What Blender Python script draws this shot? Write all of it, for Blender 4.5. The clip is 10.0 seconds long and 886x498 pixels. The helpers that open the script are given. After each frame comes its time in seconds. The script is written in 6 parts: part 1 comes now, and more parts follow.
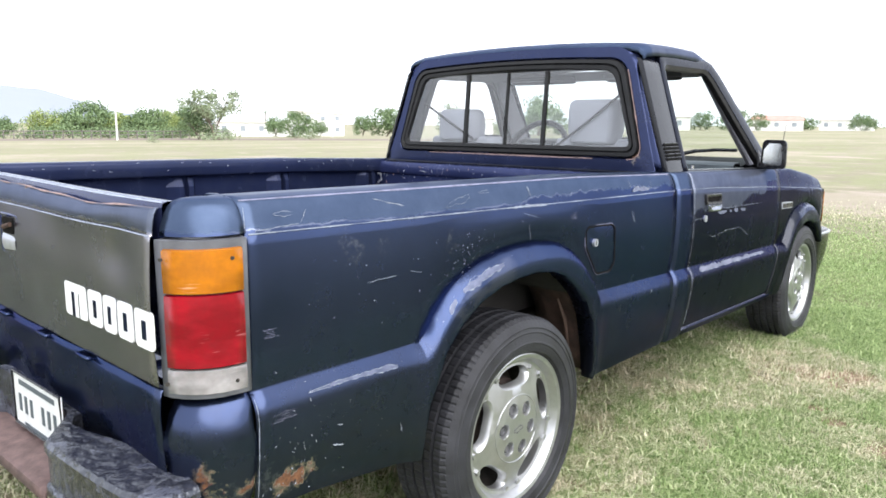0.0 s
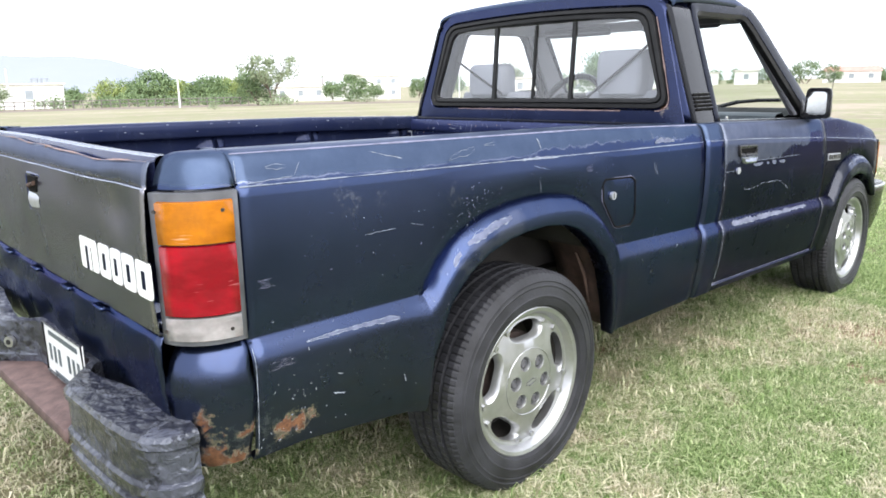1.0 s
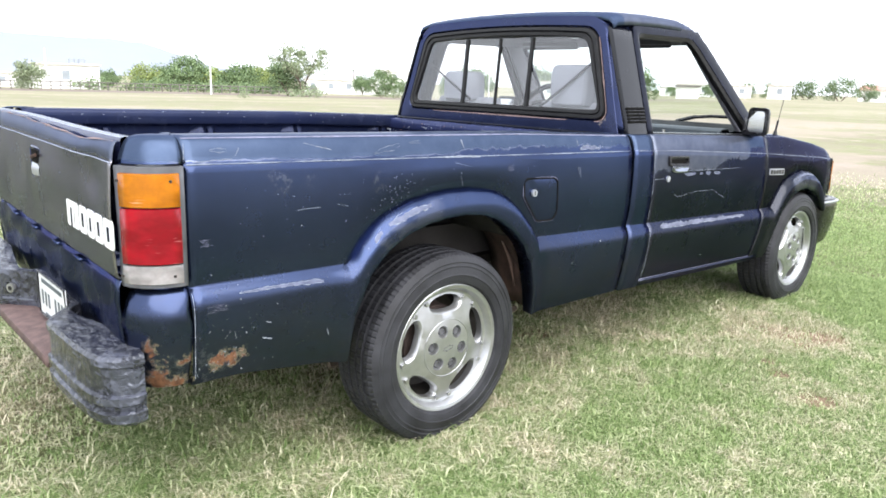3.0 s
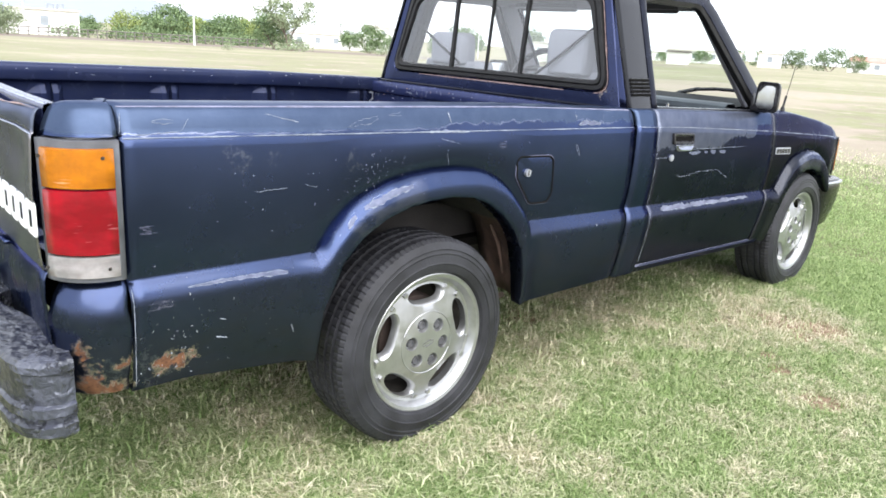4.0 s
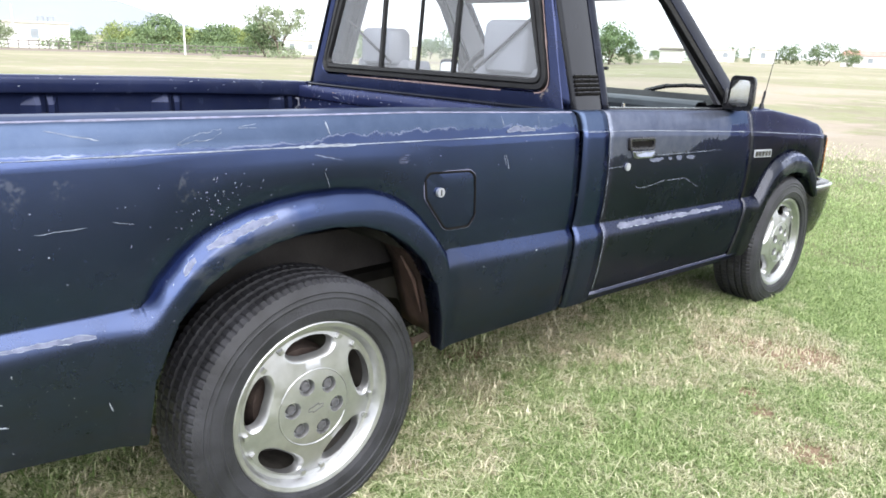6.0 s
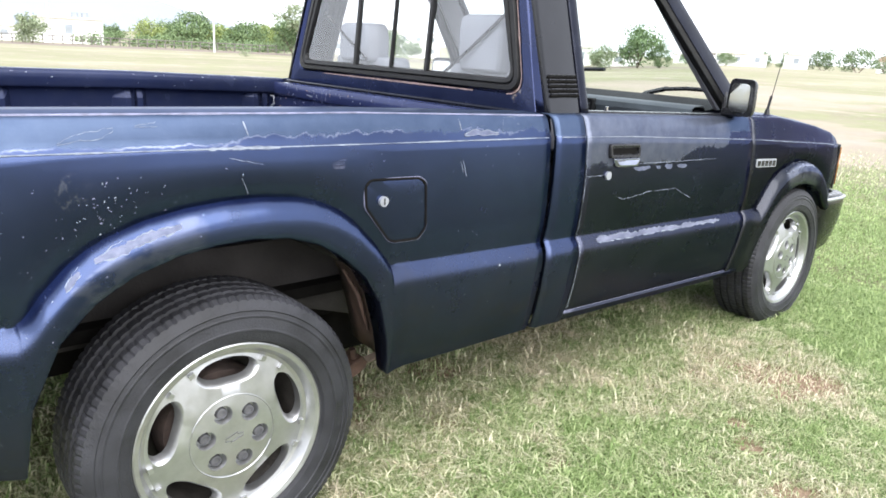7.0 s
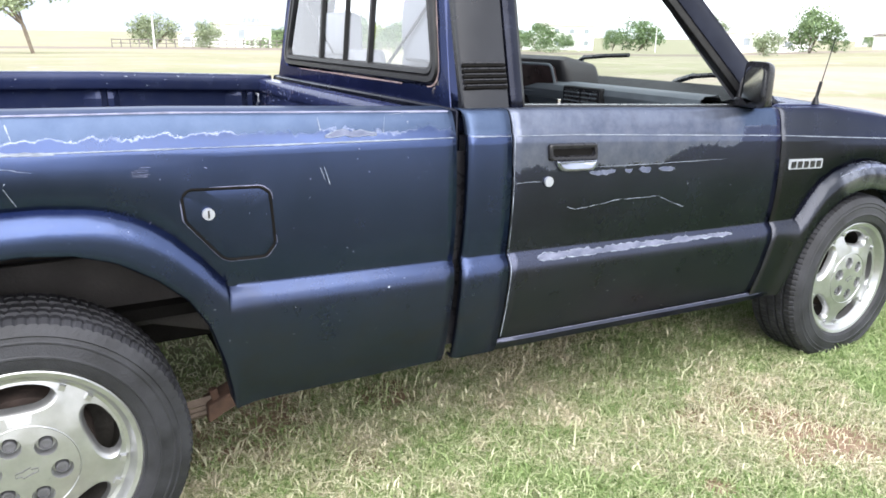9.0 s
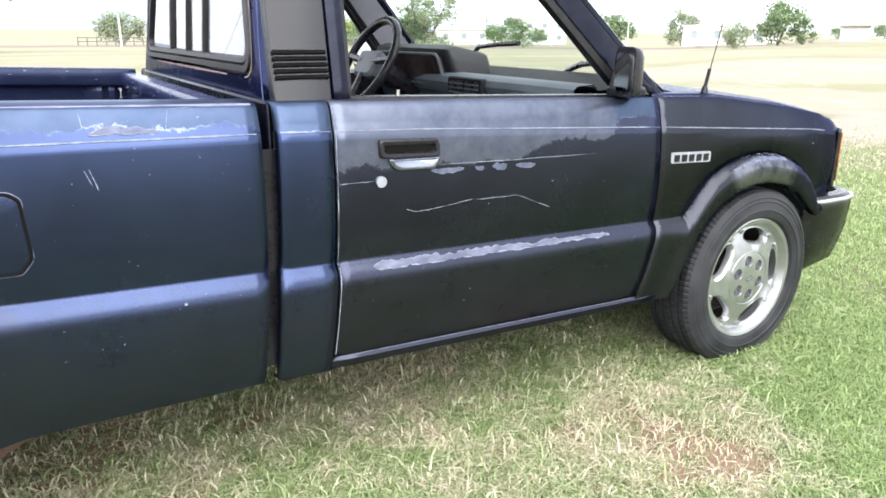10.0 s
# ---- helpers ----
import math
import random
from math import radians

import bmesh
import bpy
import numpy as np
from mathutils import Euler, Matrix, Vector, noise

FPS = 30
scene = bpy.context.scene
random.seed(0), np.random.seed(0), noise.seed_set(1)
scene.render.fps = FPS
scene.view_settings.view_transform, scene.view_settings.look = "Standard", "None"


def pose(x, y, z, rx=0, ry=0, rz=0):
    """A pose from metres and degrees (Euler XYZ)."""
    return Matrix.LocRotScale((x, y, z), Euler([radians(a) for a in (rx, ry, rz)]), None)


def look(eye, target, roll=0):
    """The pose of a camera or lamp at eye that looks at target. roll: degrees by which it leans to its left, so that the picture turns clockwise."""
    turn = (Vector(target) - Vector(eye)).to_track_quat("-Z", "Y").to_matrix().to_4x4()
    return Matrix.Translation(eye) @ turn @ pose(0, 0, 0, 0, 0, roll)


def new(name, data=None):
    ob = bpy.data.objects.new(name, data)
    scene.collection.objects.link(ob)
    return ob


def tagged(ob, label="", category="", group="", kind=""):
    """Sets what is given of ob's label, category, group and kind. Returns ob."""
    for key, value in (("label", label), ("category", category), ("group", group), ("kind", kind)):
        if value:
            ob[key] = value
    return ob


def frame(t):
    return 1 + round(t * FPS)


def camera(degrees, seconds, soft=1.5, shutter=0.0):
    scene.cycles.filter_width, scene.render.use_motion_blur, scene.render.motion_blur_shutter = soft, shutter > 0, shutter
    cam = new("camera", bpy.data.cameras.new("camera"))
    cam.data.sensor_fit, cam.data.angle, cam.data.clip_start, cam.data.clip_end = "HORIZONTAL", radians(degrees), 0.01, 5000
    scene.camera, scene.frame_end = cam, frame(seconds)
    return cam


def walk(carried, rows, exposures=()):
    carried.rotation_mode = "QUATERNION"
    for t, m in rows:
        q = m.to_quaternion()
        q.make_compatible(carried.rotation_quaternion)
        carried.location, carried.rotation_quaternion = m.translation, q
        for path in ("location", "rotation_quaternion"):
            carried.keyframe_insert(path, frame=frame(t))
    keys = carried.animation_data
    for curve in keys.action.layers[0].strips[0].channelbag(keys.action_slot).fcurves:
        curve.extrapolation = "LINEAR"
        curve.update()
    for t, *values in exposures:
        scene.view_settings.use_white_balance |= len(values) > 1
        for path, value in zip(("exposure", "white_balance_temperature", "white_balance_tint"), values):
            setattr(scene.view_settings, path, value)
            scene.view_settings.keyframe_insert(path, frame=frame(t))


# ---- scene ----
cam = camera(62.6, 10.0, soft=1.7)
PATH = [
    (0, (-1.625, -1.991, 1.18), (-0.148, -0.686, 0.841), 0.4),
    (0.5, (-1.557, -2.03, 1.17), (-0.149, -0.669, 0.759), 0.5),
    (1, (-1.54, -2.094, 1.158), (-0.188, -0.688, 0.718), -1.0),
    (1.5, (-1.544, -2.249, 1.16), (-0.258, -0.783, 0.716), -2.0),
    (2, (-1.557, -2.394, 1.159), (-0.333, -0.876, 0.715), -1.4),
    (2.5, (-1.566, -2.501, 1.171), (-0.321, -1.0, 0.727), -0.0),
    (3, (-1.572, -2.547, 1.184), (-0.264, -1.1, 0.741), 1.8),
    (4.3, (-1.336, -2.289, 1.204), (-0.009, -0.903, 0.643), 3.6),
    (4.5, (-1.307, -2.254, 1.189), (0.033, -0.871, 0.652), 2.7),
    (5, (-1.22, -2.219, 1.193), (0.137, -0.851, 0.658), 1.9),
    (5.5, (-1.046, -2.225, 1.189), (0.298, -0.845, 0.651), 2.0),
    (7, (-0.628, -2.22, 1.179), (0.652, -0.78, 0.641), 3.0),
    (7.5, (-0.439, -2.192, 1.171), (0.8, -0.721, 0.622), 3.4),
    (8, (-0.296, -2.199, 1.161), (0.916, -0.711, 0.597), 2.9),
    (8.5, (-0.112, -2.264, 1.15), (0.99, -0.693, 0.587), 1.4),
    (9, (0.097, -2.371, 1.18), (1.039, -0.7, 0.614), 0.9),
    (9.5, (0.285, -2.397, 1.173), (1.235, -0.736, 0.592), 1.1),
    (10, (0.519, -2.383, 1.156), (1.51, -0.745, 0.58), 0.4),
]
walk(cam, [(t, look(eye, target, roll)) for t, eye, target, roll in PATH], [(0, 0.95), (1.5, 1.04), (3, 1.07), (5, 1.07), (7, 1.17), (8.5, 1.28), (10, 1.27)])

# ---- light: a bright overcast sky and a very soft sun ----
SUN_EL, SUN_AZ = radians(46), radians(-106)
world = bpy.data.worlds.new("overcast")
scene.world = world
world.use_nodes = True
wn = world.node_tree.nodes
wl = world.node_tree.links
wn.clear()
sky = wn.new("ShaderNodeTexSky")
sky.sky_type = "NISHITA"
sky.sun_disc = False
sky.sun_elevation = SUN_EL
sky.sun_rotation = radians(90) - SUN_AZ
sky.dust_density = 2.0
sky.air_density = 1.0
cloud = wn.new("ShaderNodeMix")
cloud.data_type = "RGBA"
cloud.inputs[0].default_value = 0.9
cloud.inputs[7].default_value = (10.7, 11.2, 12.3, 1)
back = wn.new("ShaderNodeBackground")
back.inputs[1].default_value = 0.1
wout = wn.new("ShaderNodeOutputWorld")
wl.new(sky.outputs[0], cloud.inputs[6])
wl.new(cloud.outputs[2], back.inputs[0])
wl.new(back.outputs[0], wout.inputs[0])
sun_data = bpy.data.lights.new("sun", "SUN")
sun_data.energy = 2.6
sun_data.angle = radians(75)
sun_data.color = (1.0, 0.97, 0.94)
sun = new("sun", sun_data)
sun.matrix_world = look((0, 0, 30), Vector((0, 0, 30)) - Vector((math.cos(SUN_EL) * math.cos(SUN_AZ), math.cos(SUN_EL) * math.sin(SUN_AZ), math.sin(SUN_EL))))


# ---- materials ----
class Mat:
    """A small wrapper to write node materials in a few lines."""

    def __init__(self, name):
        self.m = bpy.data.materials.new(name)
        self.m.use_nodes = True
        self.t = self.m.node_tree
        self.b = self.t.nodes["Principled BSDF"]
        self.out = self.t.nodes["Material Output"]
        self.co = self.t.nodes.new("ShaderNodeTexCoord").outputs["Object"]

    def node(self, kind, **kw):
        n = self.t.nodes.new("ShaderNode" + kind)
        for k, v in kw.items():
            n.inputs[k].default_value = v
        return n

    def link(self, a, b):
        self.t.links.new(a, b)

    def put(self, **kw):
        for k, v in kw.items():
            i = self.b.inputs[k.replace("_", " ")]
            if isinstance(v, bpy.types.NodeSocket):
                self.link(v, i)
            else:
                i.default_value = v
        return self

    def noise(self, scale, detail=4.0, rough=0.6, distort=0.0, co=None, stretch=None):
        n = self.node("TexNoise", Scale=scale, Detail=detail, Roughness=rough, Distortion=distort)
        c = co or self.co
        if stretch:
            mp = self.node("Mapping")
            mp.inputs["Scale"].default_value = stretch
            self.link(c, mp.inputs[0])
            c = mp.outputs[0]
        self.link(c, n.inputs["Vector"])
        return n.outputs["Fac"]

    def ramp(self, fac, *stops):
        r = self.t.nodes.new("ShaderNodeValToRGB")
        el = r.color_ramp.elements
        while len(el) < len(stops):
            el.new(0.5)
        for e, (p, c) in zip(el, stops):
            e.position = p
            e.color = (c, c, c, 1) if isinstance(c, (int, float)) else (*c, 1)
        self.link(fac, r.inputs[0])
        return r.outputs[0]

    def mix(self, fac, a, b, how="MIX"):
        n = self.t.nodes.new("ShaderNodeMix")
        n.data_type = "RGBA"
        n.blend_type = how
        for s, v in ((n.inputs[0], fac), (n.inputs[6], a), (n.inputs[7], b)):
            if isinstance(v, bpy.types.NodeSocket):
                self.link(v, s)
            elif isinstance(v, (int, float)):
                s.default_value = v if s.type == "VALUE" else (v, v, v, 1)
            else:
                s.default_value = (*v, 1)
        return n.outputs[2]

    def math(self, op, a, b=0.0, clamp=False):
        n = self.t.nodes.new("ShaderNodeMath")
        n.operation = op
        n.use_clamp = clamp
        for s, v in ((n.inputs[0], a), (n.inputs[1], b)):
            if isinstance(v, bpy.types.NodeSocket):
                self.link(v, s)
            else:
                s.default_value = v
        return n.outputs[0]

    def axis(self, i):
        s = self.node("SeparateXYZ")
        self.link(self.co, s.inputs[0])
        return s.outputs[i]

    def step(self, v, lo, hi):
        n = self.t.nodes.new("ShaderNodeMapRange")
        n.inputs[1].default_value, n.inputs[2].default_value = lo, hi
        self.link(v, n.inputs[0])
        return n.outputs[0]

    def near(self, p, r, wob=0.0, fac=None, sharp=False):
        """1 inside a ragged blot of radius r round p, 0 outside."""
        d = self.node("VectorMath")
        d.operation = "DISTANCE"
        self.link(self.co, d.inputs[0])
        d.inputs[1].default_value = p
        v = d.outputs["Value"]
        if fac is not None:
            v = self.math("ADD", v, self.math("MULTIPLY", self.math("SUBTRACT", fac, 0.5), wob))
        return self.step(v, r, r - 0.006 if sharp else r * 0.8)

    def bump(self, h, strength=0.3, dist=0.01):
        n = self.node("Bump", Strength=strength, Distance=dist)
        self.link(h, n.inputs["Height"])
        self.link(n.outputs[0], self.b.inputs["Normal"])
        return self


def plain(name, col, rough=0.5, metal=0.0, var=0.25, scale=12.0, bump=0.1, grain=120.0, spec=None):
    m = Mat(name)
    a = m.noise(scale, 5)
    c = m.mix(m.ramp(a, (0.3, 0.0), (0.75, 1.0)), [v * (1 - var) for v in col], [min(1, v * (1 + var)) for v in col])
    m.put(Base_Color=c, Roughness=m.math("ADD", m.math("MULTIPLY", m.noise(scale * 2, 4), 0.25), rough - 0.12), Metallic=metal)
    m.bump(m.noise(grain, 3), bump, 0.004)
    if spec is not None:
        m.put(Specular_IOR_Level=spec)
    return m.m


def paint(name, wear=1.0, chips=0.70, blue=((0.0315, 0.0445, 0.095), (0.0475, 0.067, 0.138)), bare=1.0, flake=0.95, shine=0.3, coat=0.16):
    """Faded navy paint: dust, peeled lacquer on the upper edges, chips and rust."""
    m = Mat(name)
    big = m.noise(2.2, 5, 0.6)
    mid = m.noise(9, 6, 0.65)
    fine = m.noise(70, 6, 0.7)
    z, x = m.axis(2), m.axis(0)
    base = m.mix(m.ramp(big, (0.3, 0.0), (0.7, 1.0)), *blue)
    base = m.mix(m.math("MULTIPLY", m.ramp(mid, (0.45, 0.0), (0.8, 1.0)), 0.3), base, (0.045, 0.05, 0.07))
    # lacquer gone, with a ragged lower border
    on_door = m.math("MULTIPLY", m.step(x, 1.155, 1.165), m.step(m.math("ADD", x, m.math("MULTIPLY", mid, 0.3)), 2.2, 2.15))
    ahead = m.step(x, 2.2, 2.21)
    on_bed = m.math("MULTIPLY", m.step(x, -0.1, 0.25), m.step(x, 1.0, 0.99))
    ragged = m.math("ADD", 0.034, m.math("ADD", m.math("MULTIPLY", on_door, 0.07), m.math("MULTIPLY", on_bed, 0.045)))
    edge = m.math("ADD", z, m.math("MULTIPLY", m.math("SUBTRACT", m.noise(14, 8, 0.7), 0.5), ragged))
    line = m.math("SUBTRACT", 0.962, m.math("MULTIPLY", x, 0.0225))
    deep = m.math("SUBTRACT", 0.09, m.math("MULTIPLY", m.step(x, 1.68, 1.8), 0.035))
    line = m.math("ADD", m.math("SUBTRACT", line, m.math("MULTIPLY", on_door, deep)), m.math("MULTIPLY", ahead, 0.2))
    line = m.math("ADD", line, m.math("MULTIPLY", on_bed, 0.02))
    peel = m.math("MULTIPLY", m.step(m.math("SUBTRACT", edge, line), -0.002, 0.004), bare)
    base = m.mix(m.math("MULTIPLY", peel, 0.75 * wear), base, m.mix(m.ramp(m.noise(11, 7, 0.7), (0.35, 0.0), (0.65, 1.0)), (0.05, 0.071, 0.115), (0.074, 0.1, 0.155)))
    base = m.mix(m.math("MULTIPLY", m.math("MULTIPLY", peel, on_door), 0.6), base, m.mix(m.ramp(m.noise(17, 7, 0.7), (0.35, 0.0), (0.65, 1.0)), (0.08, 0.086, 0.115), (0.15, 0.155, 0.185)))
    gap = m.math("ABSOLUTE", m.math("SUBTRACT", m.math("SUBTRACT", edge, line), 0.0))
    rim = m.math("MULTIPLY", m.step(gap, 0.0022, 0.0008), m.ramp(m.noise(5.5, 5, 0.6), (0.40, 0.0), (0.5, 1.0)))
    base = m.mix(m.math("MULTIPLY", rim, 0.4 * wear * bare), base, (0.3, 0.32, 0.4))
    cloud = m.math("MULTIPLY", m.math("MULTIPLY", on_door, m.step(m.math("ADD", z, m.math("MULTIPLY", mid, 0.03)), 0.945, 0.965)), m.ramp(m.noise(16, 6, 0.7), (0.35, 0.15), (0.65, 1.0)))
    base = m.mix(m.math("MULTIPLY", cloud, 0.5 * bare), base, (0.16, 0.18, 0.235))
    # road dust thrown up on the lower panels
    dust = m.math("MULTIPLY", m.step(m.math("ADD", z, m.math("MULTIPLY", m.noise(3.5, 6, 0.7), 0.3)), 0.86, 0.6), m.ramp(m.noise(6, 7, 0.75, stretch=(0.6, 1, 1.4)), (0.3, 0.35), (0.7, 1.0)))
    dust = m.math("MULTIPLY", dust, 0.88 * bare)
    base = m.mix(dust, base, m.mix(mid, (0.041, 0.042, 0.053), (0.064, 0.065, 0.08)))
    # stone chips and rubbed spots
    chip = m.math("MULTIPLY", m.ramp(m.noise(150, 3, 0.65, 0.6), (chips, 0.0), (chips + 0.02, 1.0)), m.ramp(m.noise(4.2, 5), (0.54, 0.0), (0.66, 1.0)))
    base = m.mix(m.math("MULTIPLY", chip, 0.7 * wear), base, (0.35, 0.37, 0.42))
    rub = m.math("MULTIPLY", m.ramp(m.noise(26, 8, 0.75, stretch=(1, 1, 2.2)), (0.66, 0.0), (0.72, 1.0)), m.ramp(m.noise(3.1, 3), (0.5, 0.0), (0.6, 1.0)))
    base = m.mix(m.math("MULTIPLY", rub, 0.35 * wear), base, (0.2, 0.23, 0.33))
    # rust blooms
    rust = lift = None
    for p, r in (((-0.8, -0.85, 0.462), 0.024), ((-0.77, -0.85, 0.466), 0.024), ((-0.742, -0.85, 0.47), 0.014), ((-0.9, -0.83, 0.42), 0.022), ((-0.955, -0.81, 0.435), 0.028), ((-0.95, -0.815, 0.50), 0.02), ((-0.89, -0.84, 0.49), 0.014),
                 ((-0.965, -0.81, 0.535), 0.018), ((1.06, -0.64, 1.05), 0.02), ((-0.2, -0.845, 0.765), 0.012), ((-0.13, -0.845, 0.785), 0.01), ((-0.985, -0.1, 1.035), 0.018)):
        s = m.near(p, r, 0.1, m.noise(26, 9, 0.72), True)
        rust = s if rust is None else m.math("MAXIMUM", rust, s)
        s = m.near(p, r + 0.006, 0.1, m.noise(26, 9, 0.72), True)
        lift = s if lift is None else m.math("MAXIMUM", lift, s)
    flare = m.math("MULTIPLY", m.near((-0.2, -0.85, 0.79), 0.15, 0.1, mid), m.ramp(m.noise(17, 8, 0.7, stretch=(1, 1, 1.9)), (0.44, 0.0), (0.5, 1.0)))
    band = m.near((0.02, -0.85, 0.33), 0.512, sharp=True)
    base = m.mix(m.math("MULTIPLY", m.math("MULTIPLY", flare, band), 0.55 * bare), base, (0.12, 0.135, 0.2))
    front = m.math("MULTIPLY", m.math("MULTIPLY", m.near((2.73, -0.85, 0.76), 0.2, 0.08, mid), m.near((2.74, -0.82, 0.31), 0.448, sharp=True)), m.ramp(m.noise(19, 8, 0.7), (0.38, 0.2), (0.56, 1.0)))
    base = m.mix(m.math("MULTIPLY", front, 0.75 * bare), base, (0.24, 0.245, 0.27))
    halo = None
    for p, r in (((-0.82, -0.85, 0.455), 0.055), ((-0.93, -0.83, 0.45), 0.06), ((-1.0, -0.6, 0.935), 0.07), ((-1.0, -0.52, 0.93), 0.045), ((-0.607, -0.84, 0.92), 0.034), ((-0.52, -0.84, 0.91), 0.02), ((-0.28, -0.84, 0.9), 0.03)):
        s = m.near(p, r, 0.12, m.noise(22, 8, 0.75), True)
        halo = s if halo is None else m.math("MAXIMUM", halo, s)
    halo = m.math("MULTIPLY", halo, m.ramp(m.noise(60, 8, 0.8), (0.52, 0.0), (0.56, 1.0)))
    base = m.mix(m.math("MULTIPLY", halo, 0.24 * bare), base, (0.3, 0.32, 0.4))
    rcol = m.mix(m.ramp(m.noise(55, 8, 0.8), (0.32, 0.0), (0.68, 1.0)), (0.03, 0.017, 0.013), (0.22, 0.105, 0.055))
    base = m.mix(m.math("MULTIPLY", lift, m.ramp(m.noise(45, 5, 0.7), (0.42, 0.0), (0.5, 0.9))), base, (0.36, 0.31, 0.27))
    base = m.mix(rust, base, rcol)
    rough = m.math("ADD", m.math("MULTIPLY", mid, 0.22), 0.14)
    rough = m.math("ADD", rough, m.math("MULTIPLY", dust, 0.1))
    rough = m.math("MAXIMUM", rough, m.math("ADD", m.math("MULTIPLY", peel, 0.3), m.math("MULTIPLY", rust, 0.7)))
    m.put(Base_Color=base, Roughness=rough, Metallic=m.math("MULTIPLY", m.math("SUBTRACT", 1.0, m.math("MAXIMUM", rust, m.math("MAXIMUM", chip, m.math("MULTIPLY", peel, 0.25)), True)), flake), Specular_IOR_Level=shine, Specular_Tint=(0.27, 0.3, 0.41, 1), Coat_Tint=(0.8, 0.9, 1.0, 1), Coat_Weight=m.math("MULTIPLY", m.math("SUBTRACT", 1.0, m.math("MAXIMUM", peel, rust), True), coat), Coat_Roughness=0.07)
    h = m.math("ADD", m.math("MULTIPLY", big, 0.6), m.math("ADD", m.math("MULTIPLY", fine, 0.02), m.math("MULTIPLY", rust, 0.05)))
    m.bump(h, 0.14, 0.012)
    return m.m


def glass(name, tint=(1, 1, 1), gloss=1.0):
    m = Mat(name)
    tr = m.node("BsdfTransparent", Color=(*tint, 1))
    gl = m.node("BsdfGlossy", Roughness=0.03)
    lw = m.node("LayerWeight", Blend=0.5)
    mx = m.t.nodes.new("ShaderNodeMixShader")
    fac = m.math("ADD", m.math("MULTIPLY", m.math("POWER", lw.outputs["Facing"], 4.0), 0.6 * gloss), 0.08 * gloss, True)
    m.link(fac, mx.inputs[0])
    m.link(tr.outputs[0], mx.inputs[1])
    m.link(gl.outputs[0], mx.inputs[2])
    m.link(mx.outputs[0], m.out.inputs[0])
    return m.m


def lens(name, col):
    m = Mat(name)
    w = m.node("TexWave", Scale=60.0, Distortion=0.0)
    w.bands_direction = "Z"
    m.link(m.co, w.inputs["Vector"])
    dirt = m.noise(14, 6, 0.7)
    c = m.mix(m.ramp(dirt, (0.35, 0.0), (0.7, 0.8)), col, [0.45 * v + 0.012 for v in col])
    c = m.mix(m.ramp(m.noise(9, 3, 0.5, stretch=(1, 1, 2.4)), (0.4, 0.0), (0.62, 0.75)), c, [0.4 * v for v in col])
    c = m.mix(m.math("MULTIPLY", m.ramp(m.noise(60, 3, 0.6, stretch=(0.15, 0.15, 2)), (0.64, 0.0), (0.7, 0.5)), m.ramp(m.noise(8, 3), (0.5, 0.0), (0.6, 1.0))), c, [min(1.0, v + 0.25) for v in col])
    m.put(Base_Color=c, Roughness=0.2, Specular_IOR_Level=0.3, Coat_Weight=0.15, Coat_Roughness=0.08, Subsurface_Weight=0.2, Subsurface_Radius=(0.02, 0.01, 0.01))
    m.bump(w.outputs["Fac"], 0.035, 0.002)
    return m.m


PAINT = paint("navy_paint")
# bed and bulkhead navy: darker copies, the bed's inner shade in their colour
PAINT_IN = paint("navy_bed_shade", 0.9, 0.68, ((0.012, 0.0165, 0.042), (0.02, 0.027, 0.07)), 0.0, 0.2)
PAINT_CAB = paint("navy_paint_cab", 0.6, 0.71, ((0.022, 0.028, 0.064), (0.034, 0.043, 0.098)), 0.0, 0.9)
PAINT_GATE = paint("grey_navy_paint", 1.0, 0.69, ((0.25, 0.243, 0.268), (0.355, 0.345, 0.378)))
PAINT_BULK = paint("navy_bulkhead_shade", 1.0, 0.6, ((0.019, 0.025, 0.068), (0.031, 0.04, 0.112)), 0.0, 0.2)
PAINT_FRAME = paint("black_navy_frame", 0.5, 0.72, ((0.004, 0.0045, 0.009), (0.007, 0.008, 0.016)), 0.0, 0.4, 0.35)
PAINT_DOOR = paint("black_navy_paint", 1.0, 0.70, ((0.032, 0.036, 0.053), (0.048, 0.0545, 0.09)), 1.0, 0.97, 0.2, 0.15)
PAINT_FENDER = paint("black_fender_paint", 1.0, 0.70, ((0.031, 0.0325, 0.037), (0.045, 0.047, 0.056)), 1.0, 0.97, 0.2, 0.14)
BLACK = plain("black_plastic", (0.014, 0.014, 0.017), 0.28, 0, 0.3, 20, 0.08, spec=0.3)
GLOSSBLACK = plain("gloss_black_panel", (0.008, 0.0085, 0.012), 0.24, 0, 0.3, 5, 0.01, spec=0.4)
RUBBER = plain("window_rubber", (0.012, 0.012, 0.013), 0.45, 0, 0.4, 30, 0.15, spec=0.3)
TYRE = plain("tyre_rubber", (0.022, 0.0225, 0.027), 0.52, 0, 0.6, 9, 0.35, 200, 0.32)
ALLOY = plain("alloy", (0.42, 0.425, 0.435), 0.33, 0.85, 0.12, 25, 0.08, 300)
STEEL = plain("dark_steel", (0.06, 0.055, 0.05), 0.6, 0.5, 0.5, 30, 0.4)
RUSTY = plain("rusty_steel", (0.075, 0.042, 0.03), 0.85, 0.1, 0.6, 22, 0.6)
# undercoat taken near black: shade of underside, slots and holes sits in its colour
UNDER_SHADE = plain("shade_dark_undercoat", (0.0065, 0.006, 0.0058), 0.9, 0, 0.5, 14, 0.5, spec=0.1)
DUSTY = plain("dusty_undercoat", (0.03, 0.027, 0.027), 0.85, 0, 0.5, 9, 0.5)
BK = Mat("worn_black_bumper")
skin = BK.ramp(BK.noise(7, 7, 0.7), (0.47, 0.0), (0.5, 1.0))
